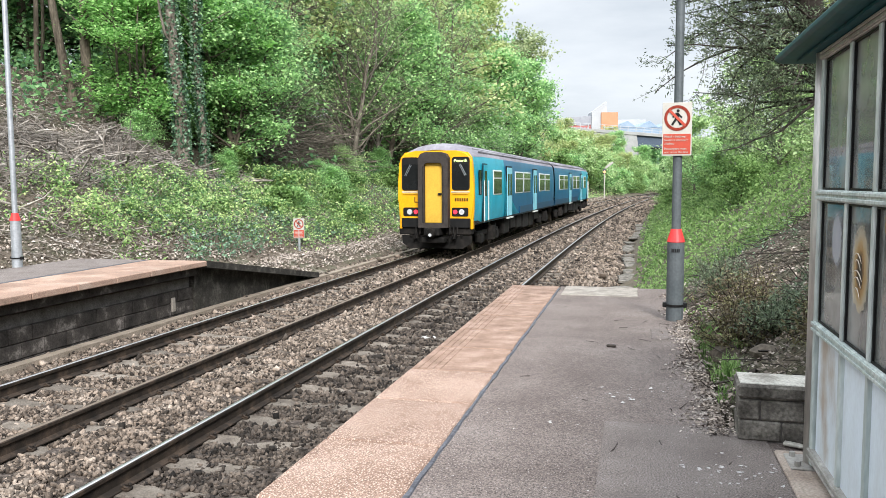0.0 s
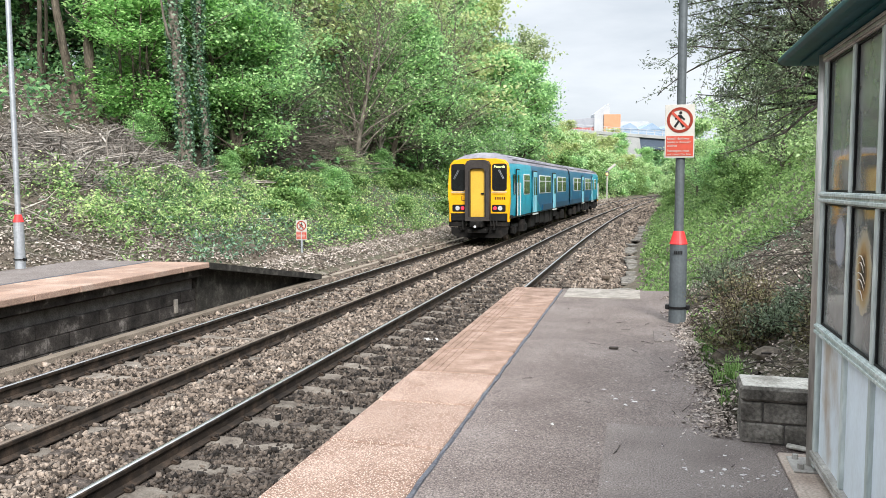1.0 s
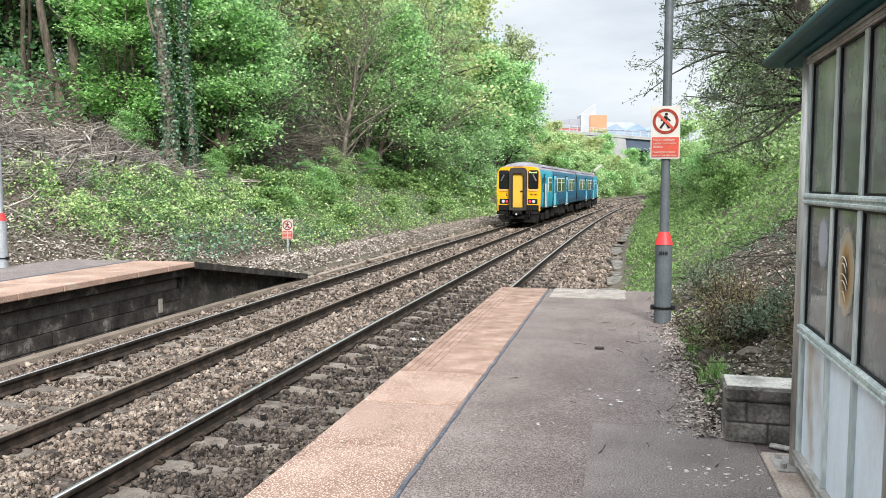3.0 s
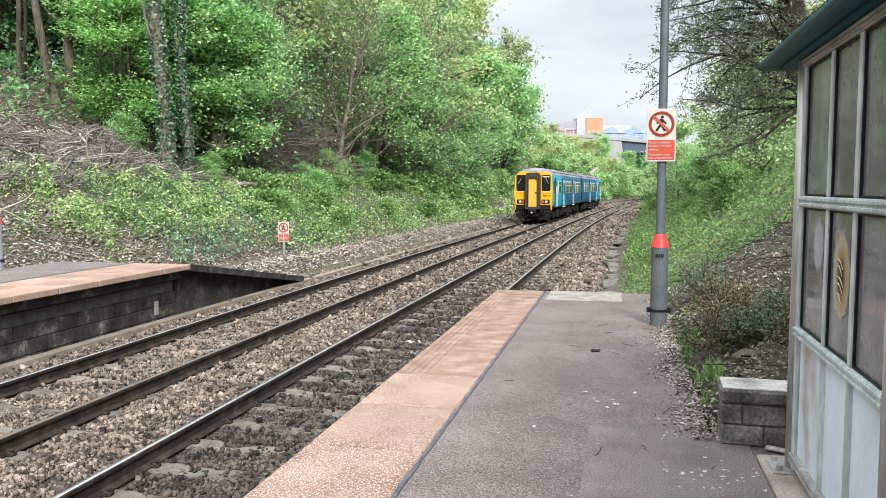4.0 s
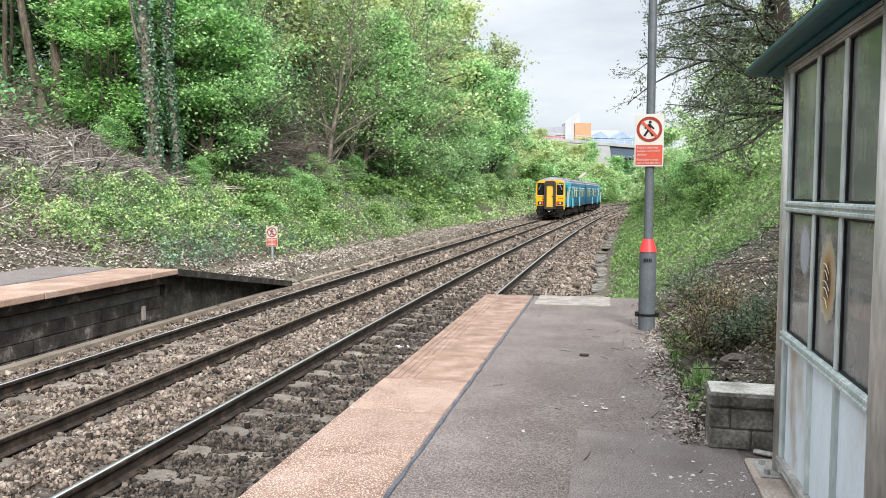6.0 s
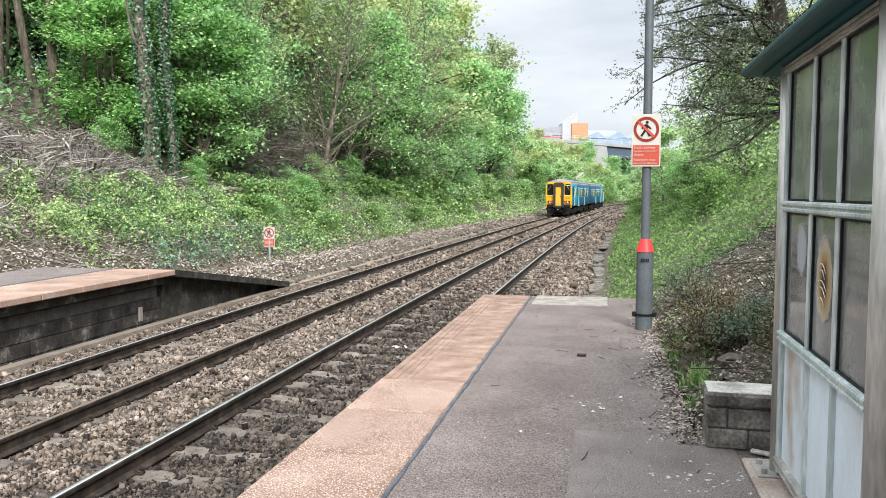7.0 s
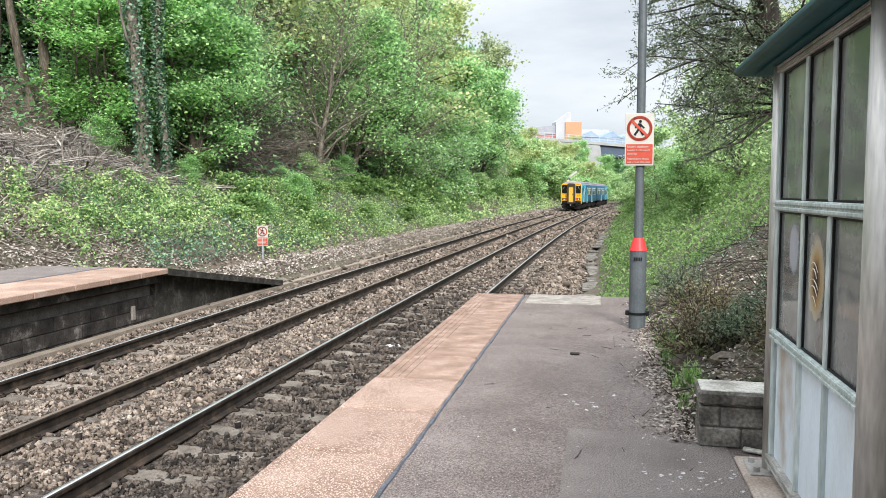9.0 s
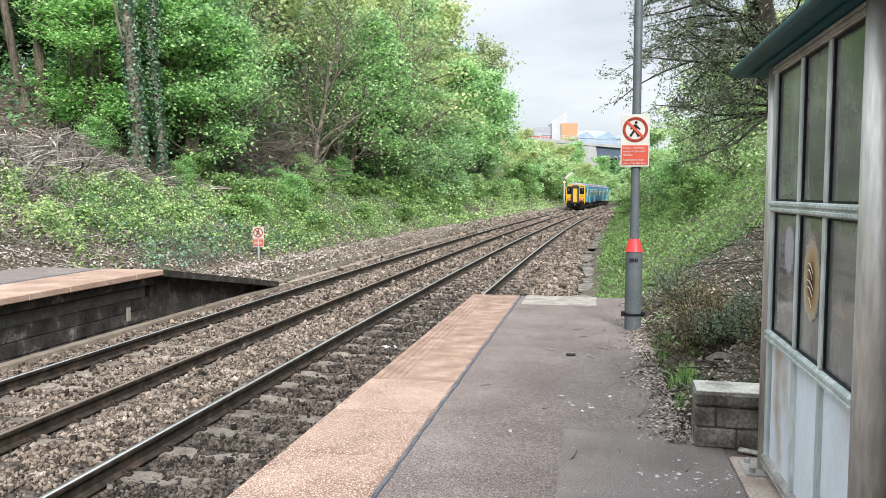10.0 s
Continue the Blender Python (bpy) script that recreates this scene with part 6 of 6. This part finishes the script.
cover("dead_bracken", "brown dead bracken among the brambles", "bracken", M_DEAD_LEAF, 38,
      [(13, 27, -12.4, -9.4, 110), (27, 50, -12.6, -8.4, 40)], 0.12, 0.35, 1.2, 0.1, 0.2)
cover("wood_floor_growth", "dim green growth under the trees", "undergrowth", L_BLUE, 33,
      [(12, 40, -26, -15, 40), (28, 100, -24, -12, 24)], 0.20, 1.2, 0.8)
cover("bank_grass", "fresh green weeds on the near bank", "grass", L_GRASS, 34,
      [(11.0, 17, 1.6, 6.5, 720), (17, 34, 1.6, 8, 230), (34, 90, 1.5, 9, 60), (90, 180, 1.8, 10, 18), (6.0, 9.5, 2.14, 2.34, 300)], 0.11, 0.36, 0.55, 0.15, 0.34)
cover("bank_ivy", "dark low leaves on the near bank", "undergrowth", L_IVY, 35,
      [(5.2, 11, 2.6, 8, 150), (9, 13, 2.8, 7, 160), (12, 26, 3, 9, 60)], 0.065, 0.14, 1.1)
cover("dead_leaves", "fallen dead leaves and woodchip", "leaf litter", M_DEAD_LEAF, 36,
      [(8, 19, -11.6, -8.8, 330), (12, 24, -16.5, -11.4, 90), (18, 28, -22, -15, 110), (4.9, 9, 2.02, 4.2, 900), (18, 42, -9.0, -6.7, 300), (42, 50, -9.0, -6.7, 150), (50, 120, -9.2, -6.7, 60), (9, 12, 1.9, 3.2, 200), (9, 13, 3.0, 7.0, 260)], 0.075, 0.03, 0.45, 1.2)


def sticks(name, label, category, mat, seed, zones):
    """Loose crooked sticks lying at all angles: zones of y0, y1, x0, x1, number, length, radius, height of the heap."""
    rng = np.random.default_rng(seed)
    chunks = []
    for y0, y1, x0, x1, n, length, r, heap in zones:
        for _ in range(n):
            x, y = rng.uniform(x0, x1), rng.uniform(y0, y1)
            d = rng.normal(size=3) * np.array([1, 1, 0.42])
            d /= np.linalg.norm(d)
            L = min(length * rng.lognormal(-0.1, 0.5), 1.6 * length)
            lump = 0.5 + 0.5 * math.sin(1.7 * y + math.sin(2.3 * x)) * math.cos(1.1 * x)
            z = float(ground_z(x, y)) + 0.02 + heap * lump * rng.uniform(0, 1)
            p = np.array([x, y, z])
            pts = np.stack([p + d * L * q for q in (-0.5, -0.15, 0.2, 0.5)]) + rng.normal(0, 0.07 * L, (4, 3)) * np.array([1, 1, 0.6])
            pts[:, 2] = np.maximum(pts[:, 2], ground_z(pts[:, 0], pts[:, 1]) + 0.01)
            chunks.append(tube_arrays(pts, np.array([1.0, 0.85, 0.65, 0.35]) * r * rng.lognormal(0, 0.45), 3))
    return tagged(link(name, raw(name, *joined(chunks)), mat), label, category, kind="stuff")


sticks("brushwood", "heaps of pale cut brushwood and twigs on the bank", "brushwood", M_TWIG, 41,
       [(13, 23.5, -14.6, -12.0, 5200, 0.5, 0.009, 0.55), (14, 23, -14.4, -12.2, 260, 1.1, 0.022, 0.55), (13, 26, -12.0, -9.2, 320, 0.8, 0.010, 0.20), (12, 24, -18, -14, 500, 0.7, 0.012, 0.25), (24, 29, -12.8, -11.6, 160, 1.0, 0.02, 0.25)])
sticks("bare_thicket", "tangle of bare grey stems at the wood's edge", "thicket", M_BARK_GREY, 43, [(28.5, 40, -14.2, -12.2, 1500, 1.7, 0.012, 4.2)])
sticks("bank_twigs", "dark fallen twigs on the near bank", "twigs", M_BARK_DARK, 42, [(5, 12, 2.4, 6.5, 1300, 0.40, 0.0035, 0.08), (4.4, 10, 2.0, 2.4, 90, 0.25, 0.004, 0.02)])


# ---- the big trunks at the wood's edge ----
def build_big_tree(name, label, x, y, lean, r, seed, ivy, height=9.0):
    rng = np.random.default_rng(seed)
    t = thing(name, (x, y, float(ground_z(x, y)) - 0.2))
    tagged(t, label, "tree")
    p = np.array([[lean[0] * h + 0.12 * math.sin(h * 0.7 + seed), lean[1] * h + 0.1 * math.cos(h * 0.5), h] for h in np.linspace(0, height, 12)])
    chunks = [tube_arrays(p, r * np.concatenate([[1.35, 1.1], np.linspace(1.0, 0.45, 10)]), 10)]
    for i in range(9):
        k = rng.integers(4, 11)
        d = rng.normal(size=3)
        d[2] = abs(d[2]) * 0.6 + 0.2
        q = limb(rng, p[k], d / np.linalg.norm(d), rng.uniform(1.5, 3.2), 0.03)
        chunks.append(tube_arrays(q, np.linspace(r * 0.3, r * 0.05, len(q)), 5))
    link("trunk", raw("trunk", *joined(chunks), smooth=True), M_BARK_GREY if ivy else M_BARK, t)
    if ivy:
        n = 3400
        h = rng.uniform(0.1, height * 0.95, n)
        a = rng.uniform(0, 6.283, n)
        c = np.stack([np.interp(h, p[:, 2], p[:, 0]), np.interp(h, p[:, 2], p[:, 1]), h], -1)
        w = r * 1.15 + np.abs(rng.normal(0, 0.06, n))
        pts = c + np.stack([np.cos(a) * w, np.sin(a) * w, np.zeros(n)], -1)
        link("ivy", raw("ivy", *leaf_arrays(rng, pts, 0.115, 0.1)), L_IVY, t, "glossy ivy climbing the trunk")
    return t


build_big_tree("ivy_clad_tree", "grey trunk clad in ivy at the wood's edge", -13.15, 23.5, (0.005, 0.0), 0.205, 51, True, 11.0)
build_big_tree("ivy_clad_tree", "slimmer grey trunk with ivy at the wood's edge", -12.95, 24.6, (0.012, 0.0), 0.11, 52, True, 11.0)
build_big_tree("woodland_tree", "brown trunk forking at the wood's edge", -16.35, 23.3, (0.005, 0.02), 0.18, 53, False)
build_big_tree("woodland_tree", "leaning brown trunk at the wood's edge", -16.75, 23.2, (-0.22, 0.02), 0.15, 54, False)
build_big_tree("woodland_tree", "slim brown trunk in the wood", -18.4, 23.4, (0.0, 0.0), 0.085, 55, False)
build_big_tree("woodland_tree", "slim brown trunk in the wood", -18.8, 24.0, (0.03, 0.0), 0.06, 56, False)
build_big_tree("woodland_tree", "slim grey sapling on the bank", -15.6, 23.5, (0.04, 0.02), 0.055, 57, False, 5.0)
build_big_tree("woodland_tree", "slim grey sapling on the bank", -15.4, 23.9, (0.09, 0.02), 0.045, 58, False, 5.0)
build_big_tree("woodland_tree", "slim grey sapling on the bank", -14.75, 23.6, (0.06, 0.02), 0.05, 59, False, 4.6)


def build_dead_branch(x, y, paths, label):
    t = thing("dead_branch", (x, y, float(ground_z(x, y))))
    tagged(t, label, "branch", "dead branches on the bank")
    chunks = [tube_arrays(np.array(p, float), np.linspace(r, r * 0.35, len(p)), 6) for p, r in paths]
    link("wood", raw("wood", *joined(chunks), smooth=True), M_TWIG, t)


build_dead_branch(-13.0, 19.4, [([(0, 0, -0.05), (0.05, 0.1, 0.35), (0.02, 0.1, 0.75), (0.06, 0.12, 1.0)], 0.035), ([(0.03, 0.1, 0.3), (0.5, 0.5, 0.42), (0.9, 0.8, 0.40)], 0.022), ([(0, 0, 0.1), (-0.3, -0.4, 0.12), (-0.6, -0.6, 0.05)], 0.02)],
                  "pale broken branch standing up from the brushwood")
build_dead_branch(-10.5, 14.3, [([(-0.9, -0.6, 0.75), (-0.4, -0.3, 0.55), (0, 0, 0.25), (0.25, 0.2, 0.02)], 0.035), ([(-0.4, -0.3, 0.55), (0.0, -0.1, 0.75), (0.15, 0.1, 1.0)], 0.018), ([(0, 0, 0.25), (-0.1, 0.2, -0.15), (-0.1, 0.3, -0.35)], 0.022)],
                  "bleached forked dead branch lying on the bank")
build_dead_branch(-12.3, 26.2, [([(-0.9, -0.7, 0.15), (0, 0, 0.12), (0.9, 0.8, 0.10)], 0.07), ([(-0.6, -0.8, 0.05), (0.2, -0.1, 0.05), (1.0, 0.5, 0.06)], 0.06)], "cut brown logs lying on the bank")


# ---- dark evergreen over the near bank ----
def build_evergreen():
    rng = np.random.default_rng(61)
    x, y = 3.85, 9.3
    z0 = float(ground_z(x, y)) - 0.1
    t = thing("evergreen_tree", (x, y, z0))
    tagged(t, "dark evergreen tree with spreading fine-leaved branches over bank", "tree")
    trunk = np.array([[0.06 * math.sin(2 * h) - 0.17 * h, -0.02 * h, h] for h in np.linspace(0, 5.2, 9)])
    wood = [tube_arrays(trunk, np.linspace(0.17, 0.10, 9), 9)]
    pts = []

    def shoots(q, d, count, length, dense):
        n = len(q) - 1
        for _ in range(count):
            k = rng.uniform(0.25 * n, n)
            k0 = min(int(k), n - 1)
            s = q[k0] + (q[k0 + 1] - q[k0]) * (k - k0)
            d2 = rng.normal(size=3) * np.array([1, 1, 0.8]) + d * 0.5
            q2 = limb(rng, s, d2 / np.linalg.norm(d2), length * rng.uniform(0.5, 1.2), -0.04, 3)
            wood.append(tube_arrays(q2, np.linspace(0.003, 0.001, len(q2)), 3))
            kk = rng.uniform(0.2, 3, dense)
            ki = np.minimum(kk.astype(int), 2)
            pts.append(q2[ki] + (q2[ki + 1] - q2[ki]) * (kk - ki)[:, None] + rng.normal(0, 0.035, (dense, 3)))

    for i in range(44):                       # the dense spreading part
        h = rng.uniform(1.35, 3.0)
        c = np.array([np.interp(h, trunk[:, 2], trunk[:, 0]), np.interp(h, trunk[:, 2], trunk[:, 1]), h])
        a = rng.uniform(math.radians(110), math.radians(300)) if i % 5 else rng.uniform(0, 6.28)
        d = np.array([math.cos(a), math.sin(a), rng.uniform(-0.05, 0.55)])
        d /= np.linalg.norm(d)
        q = limb(rng, c, d, rng.uniform(0.8, 1.95) * (1.0 if h < 2.4 else 0.8), -0.045, 6)
        wood.append(tube_arrays(q, np.linspace(0.022, 0.004, len(q)), 5))
        shoots(q, d, 13, 0.40, 26)
    for i in range(24):                       # long boughs reaching over the platform end
        h = rng.uniform(1.3, 2.7)
        c = np.array([np.interp(h, trunk[:, 2], trunk[:, 0]), np.interp(h, trunk[:, 2], trunk[:, 1]), h])
        a = rng.uniform(math.radians(150), math.radians(225))
        d = np.array([math.cos(a), math.sin(a), rng.uniform(-0.15, 0.35)])
        d /= np.linalg.norm(d)
        q = limb(rng, c, d, rng.uniform(1.0, 1.75), -0.05, 6)
        wood.append(tube_arrays(q, np.linspace(0.018, 0.004, len(q)), 5))
        shoots(q, d, 15, 0.34, 28)
    for i in range(26):                       # thin upright growth above
        h = rng.uniform(2.4, 4.6)
        c = np.array([np.interp(h, trunk[:, 2], trunk[:, 0]), np.interp(h, trunk[:, 2], trunk[:, 1]), h])
        a = rng.uniform(math.radians(120), math.radians(260))
        d = np.array([0.75 * math.cos(a), 0.5 * math.sin(a), rng.uniform(0.3, 1.0)])
        d /= np.linalg.norm(d)
        q = limb(rng, c, d, rng.uniform(0.8, 1.7), 0.03, 6)
        wood.append(tube_arrays(q, np.linspace(0.012, 0.003, len(q)), 4))
        shoots(q, d, 8, 0.40, 10)
    link("trunk", raw("trunk", *joined(wood), smooth=True), M_BARK_DARK, t)
    link("crown", raw("crown", *leaf_arrays(rng, np.concatenate(pts), 0.044, 0.3, 0.30)), L_NEEDLE, t)


build_evergreen()


def build_heather(at, size, seed, mat, label):
    rng = np.random.default_rng(seed)
    t = thing("heather_bush", (at[0], at[1], float(ground_z(at[0], at[1])) - 0.03))
    tagged(t, label, "bush", "bushes beside the platform")
    wood, pts = [], []
    for i in range(75):
        d = rng.normal(size=3)
        d[2] = abs(d[2]) + 0.5
        q = limb(rng, rng.normal(0, 0.1, 3) * np.array([1, 1, 0]) * size, d / np.linalg.norm(d), size * rng.uniform(0.6, 1.15), 0.02, 4)
        wood.append(tube_arrays(q, np.linspace(0.006, 0.002, len(q)), 3))
        m = 60
        kk = rng.uniform(1.0, 4, m)
        ki = np.minimum(kk.astype(int), 3)
        pts.append(q[ki] + (q[ki + 1] - q[ki]) * (kk - ki)[:, None] + rng.normal(0, 0.028, (m, 3)))
    link("stem", raw("stem", *joined(wood)), M_BARK_DARK, t)
    link("foliage", raw("foliage", *leaf_arrays(rng, np.concatenate(pts), 0.032, 0.4, 0.35)), mat, t)


for at, size, seed, mat, label in (((2.42, 6.3), 0.42, 71, L_HEATHER, "brown and green heather bush beside the platform"), ((2.62, 7.3), 0.48, 72, L_HEATHER, "brown heather bush on the bank"),
                                   ((2.95, 5.5), 0.46, 73, L_NEEDLE, "dark green low bush beside the platform"), ((3.3, 6.6), 0.5, 74, L_NEEDLE, "dark green low bush on the bank"),
                                   ((2.55, 8.8), 0.45, 75, L_NEEDLE, "dark low bush behind the column"), ((3.6, 7.8), 0.5, 76, L_HEATHER, "brown heather bush on the bank"), ((2.85, 5.15), 0.36, 77, L_HEATHER, "brown heather bush behind the block wall"), ((3.25, 5.2), 0.42, 78, L_NEEDLE, "dark green low bush behind the block wall"), ((2.7, 6.1), 0.34, 79, L_NEEDLE, "dark green low bush beside the platform"), ((2.02, 11.3), 0.42, 80, L_HEATHER, "brown bush at the foot of the bank behind the column")):
    build_heather(at, size, seed, mat, label)


def build_tufts():
    """Blades of grass in tufts along the platform's back edge."""
    rng = np.random.default_rng(83)
    vs, fs, n = [], [], 0
    spots = [(rng.uniform(2.16, 2.40), rng.uniform(5.2, 7.6), rng.uniform(0.06, 0.14)) for _ in range(30)] + [(rng.uniform(2.2, 2.45), rng.uniform(5.5, 6.4), rng.uniform(0.10, 0.20)) for _ in range(14)]
    for x, y, tall in spots:
        z = float(ground_z(x, y))
        for _ in range(22):
            a, bend, h = rng.uniform(0, 6.28), rng.uniform(0.2, 0.9), tall * rng.uniform(0.5, 1.1)
            p = np.array([x + rng.normal(0, 0.025), y + rng.normal(0, 0.025), z - 0.01])
            d, w = np.array([math.cos(a), math.sin(a), 0]), np.array([-math.sin(a), math.cos(a), 0]) * 0.0032
            m = p + d * h * bend * 0.3 + np.array([0, 0, h * 0.65])
            e = p + d * h * bend + np.array([0, 0, h * (1.0 - 0.35 * bend)])
            vs += [p - w, p + w, m + w, m - w, e + w * 0.2, e - w * 0.2]
            fs += [(n, n + 1, n + 2, n + 3), (n + 3, n + 2, n + 4, n + 5)]
            n += 6
    tagged(link("grass_tufts", raw("grass_tufts", vs, fs), L_GRASS), "fresh grass tufts along the platform's back edge", "grass", kind="stuff")


build_tufts()
st = part("pale_stone", box(-0.06, 0.06, -0.022, 0.022, -0.005, 0.014, 0.006), M_WALL_TOP)
st.matrix_basis = pose(2.49, 4.40, 0.008, 0, 3, -18)
tagged(st, "flat pale broken stone lying beside the block wall", "stone")


def build_rock(x, y, size, seed):
    bm = bmesh.new()
    bmesh.ops.create_icosphere(bm, subdivisions=2, radius=1.0)
    rng = random.Random(seed)
    for v in bm.verts:
        k = 1 + 0.35 * noise.noise(v.co * 1.4 + Vector((seed, 0, 0)))
        v.co = Vector((v.co.x * size * k, v.co.y * size * 0.75 * k, v.co.z * size * 0.5 * k))
    ob = part("rock", bm, M_ROCK)
    ob.matrix_basis = pose(x, y, float(ground_z(x, y)) + size * 0.12, 0, 0, rng.uniform(0, 360))
    tagged(ob, "rounded brown rock bedded in the bank", "rock", "rocks in the bank")


for rx, ry, rs, rd in ((2.36, 6.15, 0.17, 1), (2.55, 5.75, 0.12, 2), (2.30, 7.1, 0.10, 3), (2.75, 6.6, 0.14, 4)):
    build_rock(rx, ry, rs, rd)


# ---- bridge and buildings in the distance ----
M_GIRDER = surface("blue_grey_girder", [(0.045, 0.065, 0.095), (0.075, 0.10, 0.14)], 0.3, 0.6, 0.0, 5, 0.1)
M_DECK = surface("bridge_concrete", [(0.24, 0.245, 0.24), (0.34, 0.345, 0.34)], 0.4, 0.8, 0.0, 5, 0.1)
M_FAR_RED = surface("red_cladding", [(0.36, 0.11, 0.10), (0.44, 0.16, 0.15)], 0.3, 0.7, 0.0, 3, 0.1)
M_FAR_WHITE = surface("white_cladding", [(0.36, 0.375, 0.39), (0.44, 0.455, 0.47)], 0.2, 0.6, 0.0, 3, 0.06)
M_FAR_ORANGE = surface("orange_cladding", [(0.44, 0.21, 0.11), (0.52, 0.27, 0.16)], 0.3, 0.7, 0.0, 3, 0.08)
M_FAR_ROOF = surface("blue_metal_roof", [(0.20, 0.28, 0.38), (0.30, 0.38, 0.48)], 0.3, 0.5, 0.0, 3, 0.1)
M_FAR_SLATE = surface("grey_slate_roof", [(0.24, 0.25, 0.28), (0.34, 0.35, 0.38)], 0.3, 0.6, 0.0, 3, 0.1)


def build_bridge():
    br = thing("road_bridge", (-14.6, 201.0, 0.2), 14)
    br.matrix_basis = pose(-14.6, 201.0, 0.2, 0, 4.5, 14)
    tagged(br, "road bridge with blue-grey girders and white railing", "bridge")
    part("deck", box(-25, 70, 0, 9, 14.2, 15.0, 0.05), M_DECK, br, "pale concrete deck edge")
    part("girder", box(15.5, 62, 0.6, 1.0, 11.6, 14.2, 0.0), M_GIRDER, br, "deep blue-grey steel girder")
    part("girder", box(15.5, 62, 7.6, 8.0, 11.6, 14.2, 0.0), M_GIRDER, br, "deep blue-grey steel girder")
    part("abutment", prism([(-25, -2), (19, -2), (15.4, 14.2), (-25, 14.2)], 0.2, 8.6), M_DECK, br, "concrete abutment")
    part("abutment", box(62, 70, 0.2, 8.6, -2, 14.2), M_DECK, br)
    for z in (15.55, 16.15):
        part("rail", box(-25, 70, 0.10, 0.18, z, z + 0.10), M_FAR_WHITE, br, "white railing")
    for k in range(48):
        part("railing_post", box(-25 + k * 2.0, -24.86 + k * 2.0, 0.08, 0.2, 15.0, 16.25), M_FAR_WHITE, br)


def windows(parent, x0, x1, z, n, y, mat):
    w = (x1 - x0) / n
    for k in range(n):
        part("window", box(x0 + (k + 0.2) * w, x0 + (k + 0.8) * w, y - 0.06, y, z, z + 1.3), mat, parent)


def far_building(name, label, x0, x1, y0, y1, top, mat, roof=None, ridge=0.0, slant=0.0):
    b = thing(name, (-31.0, 321.6, 0), 14)
    tagged(b, label, "building", "buildings beyond the bridge")
    part("wall", prism([(x0, 0), (x1, 0), (x1, top + slant), (x0, top)], y0, y1), mat, b)
    if roof:
        part("roof", prism([(x0 - 0.3, top + 0.02), (x1 + 0.3, top + 0.02), ((x0 + x1) / 2 + (x1 - x0) * 0.1, top + ridge)], y0 - 0.3, y1), roof, b)
    return b


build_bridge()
far_building("white_tower", "white clad stair tower with slanting roof", 14.9, 20.9, 0, 8, 29.6, M_FAR_WHITE, slant=4.4)
ob = far_building("orange_building", "orange clad office block", 18.6, 25.2, -1, 8, 29.4, M_FAR_ORANGE)
rb = far_building("red_building", "red clad building with long grey roof", 5.2, 14.8, 1, 12, 24.6, M_FAR_RED)
part("roof", prism([(1.6, 24.4), (15.0, 24.6), (15.0, 28.2), (5.0, 27.4)], 0.7, 12), M_FAR_SLATE, rb, "long grey slate roof")
part("wall", prism([(1.8, 20.0), (5.2, 20.0), (5.2, 24.4), (1.8, 24.4)], 1, 12), M_FAR_WHITE, rb, "white rendered end")
windows(rb, 6.6, 14.2, 22.4, 6, 1, M_FAR_SLATE)
far_building("white_warehouse", "long white warehouse with a flat roof", 25.3, 46.0, 36, 60, 29.4, M_FAR_WHITE)
for k in range(4):
    far_building("industrial_unit", "industrial unit with blue pitched roof", 24.8 + k * 9.2, 33.8 + k * 9.2, 4 + k, 30, 23.6, M_FAR_ROOF, M_FAR_ROOF, 2.8)


# ---- what moves ----
def motions():
    steps = [0.25 * i for i in range(41)]
    walk(CAR_A, [(t, car_pose(train_s(t))) for t in steps])
    walk(CAR_B, [(t, car_pose(train_s(t) + CAR_L + 0.45)) for t in steps])
    fine = [i / 30 for i in range(301)]
    for wheel, y in WHEELS:
        walk(wheel, [(t, pose(0, y, 0.415, -math.degrees((train_s(t) - train_s(0)) / 0.415))) for t in fine])


motions()
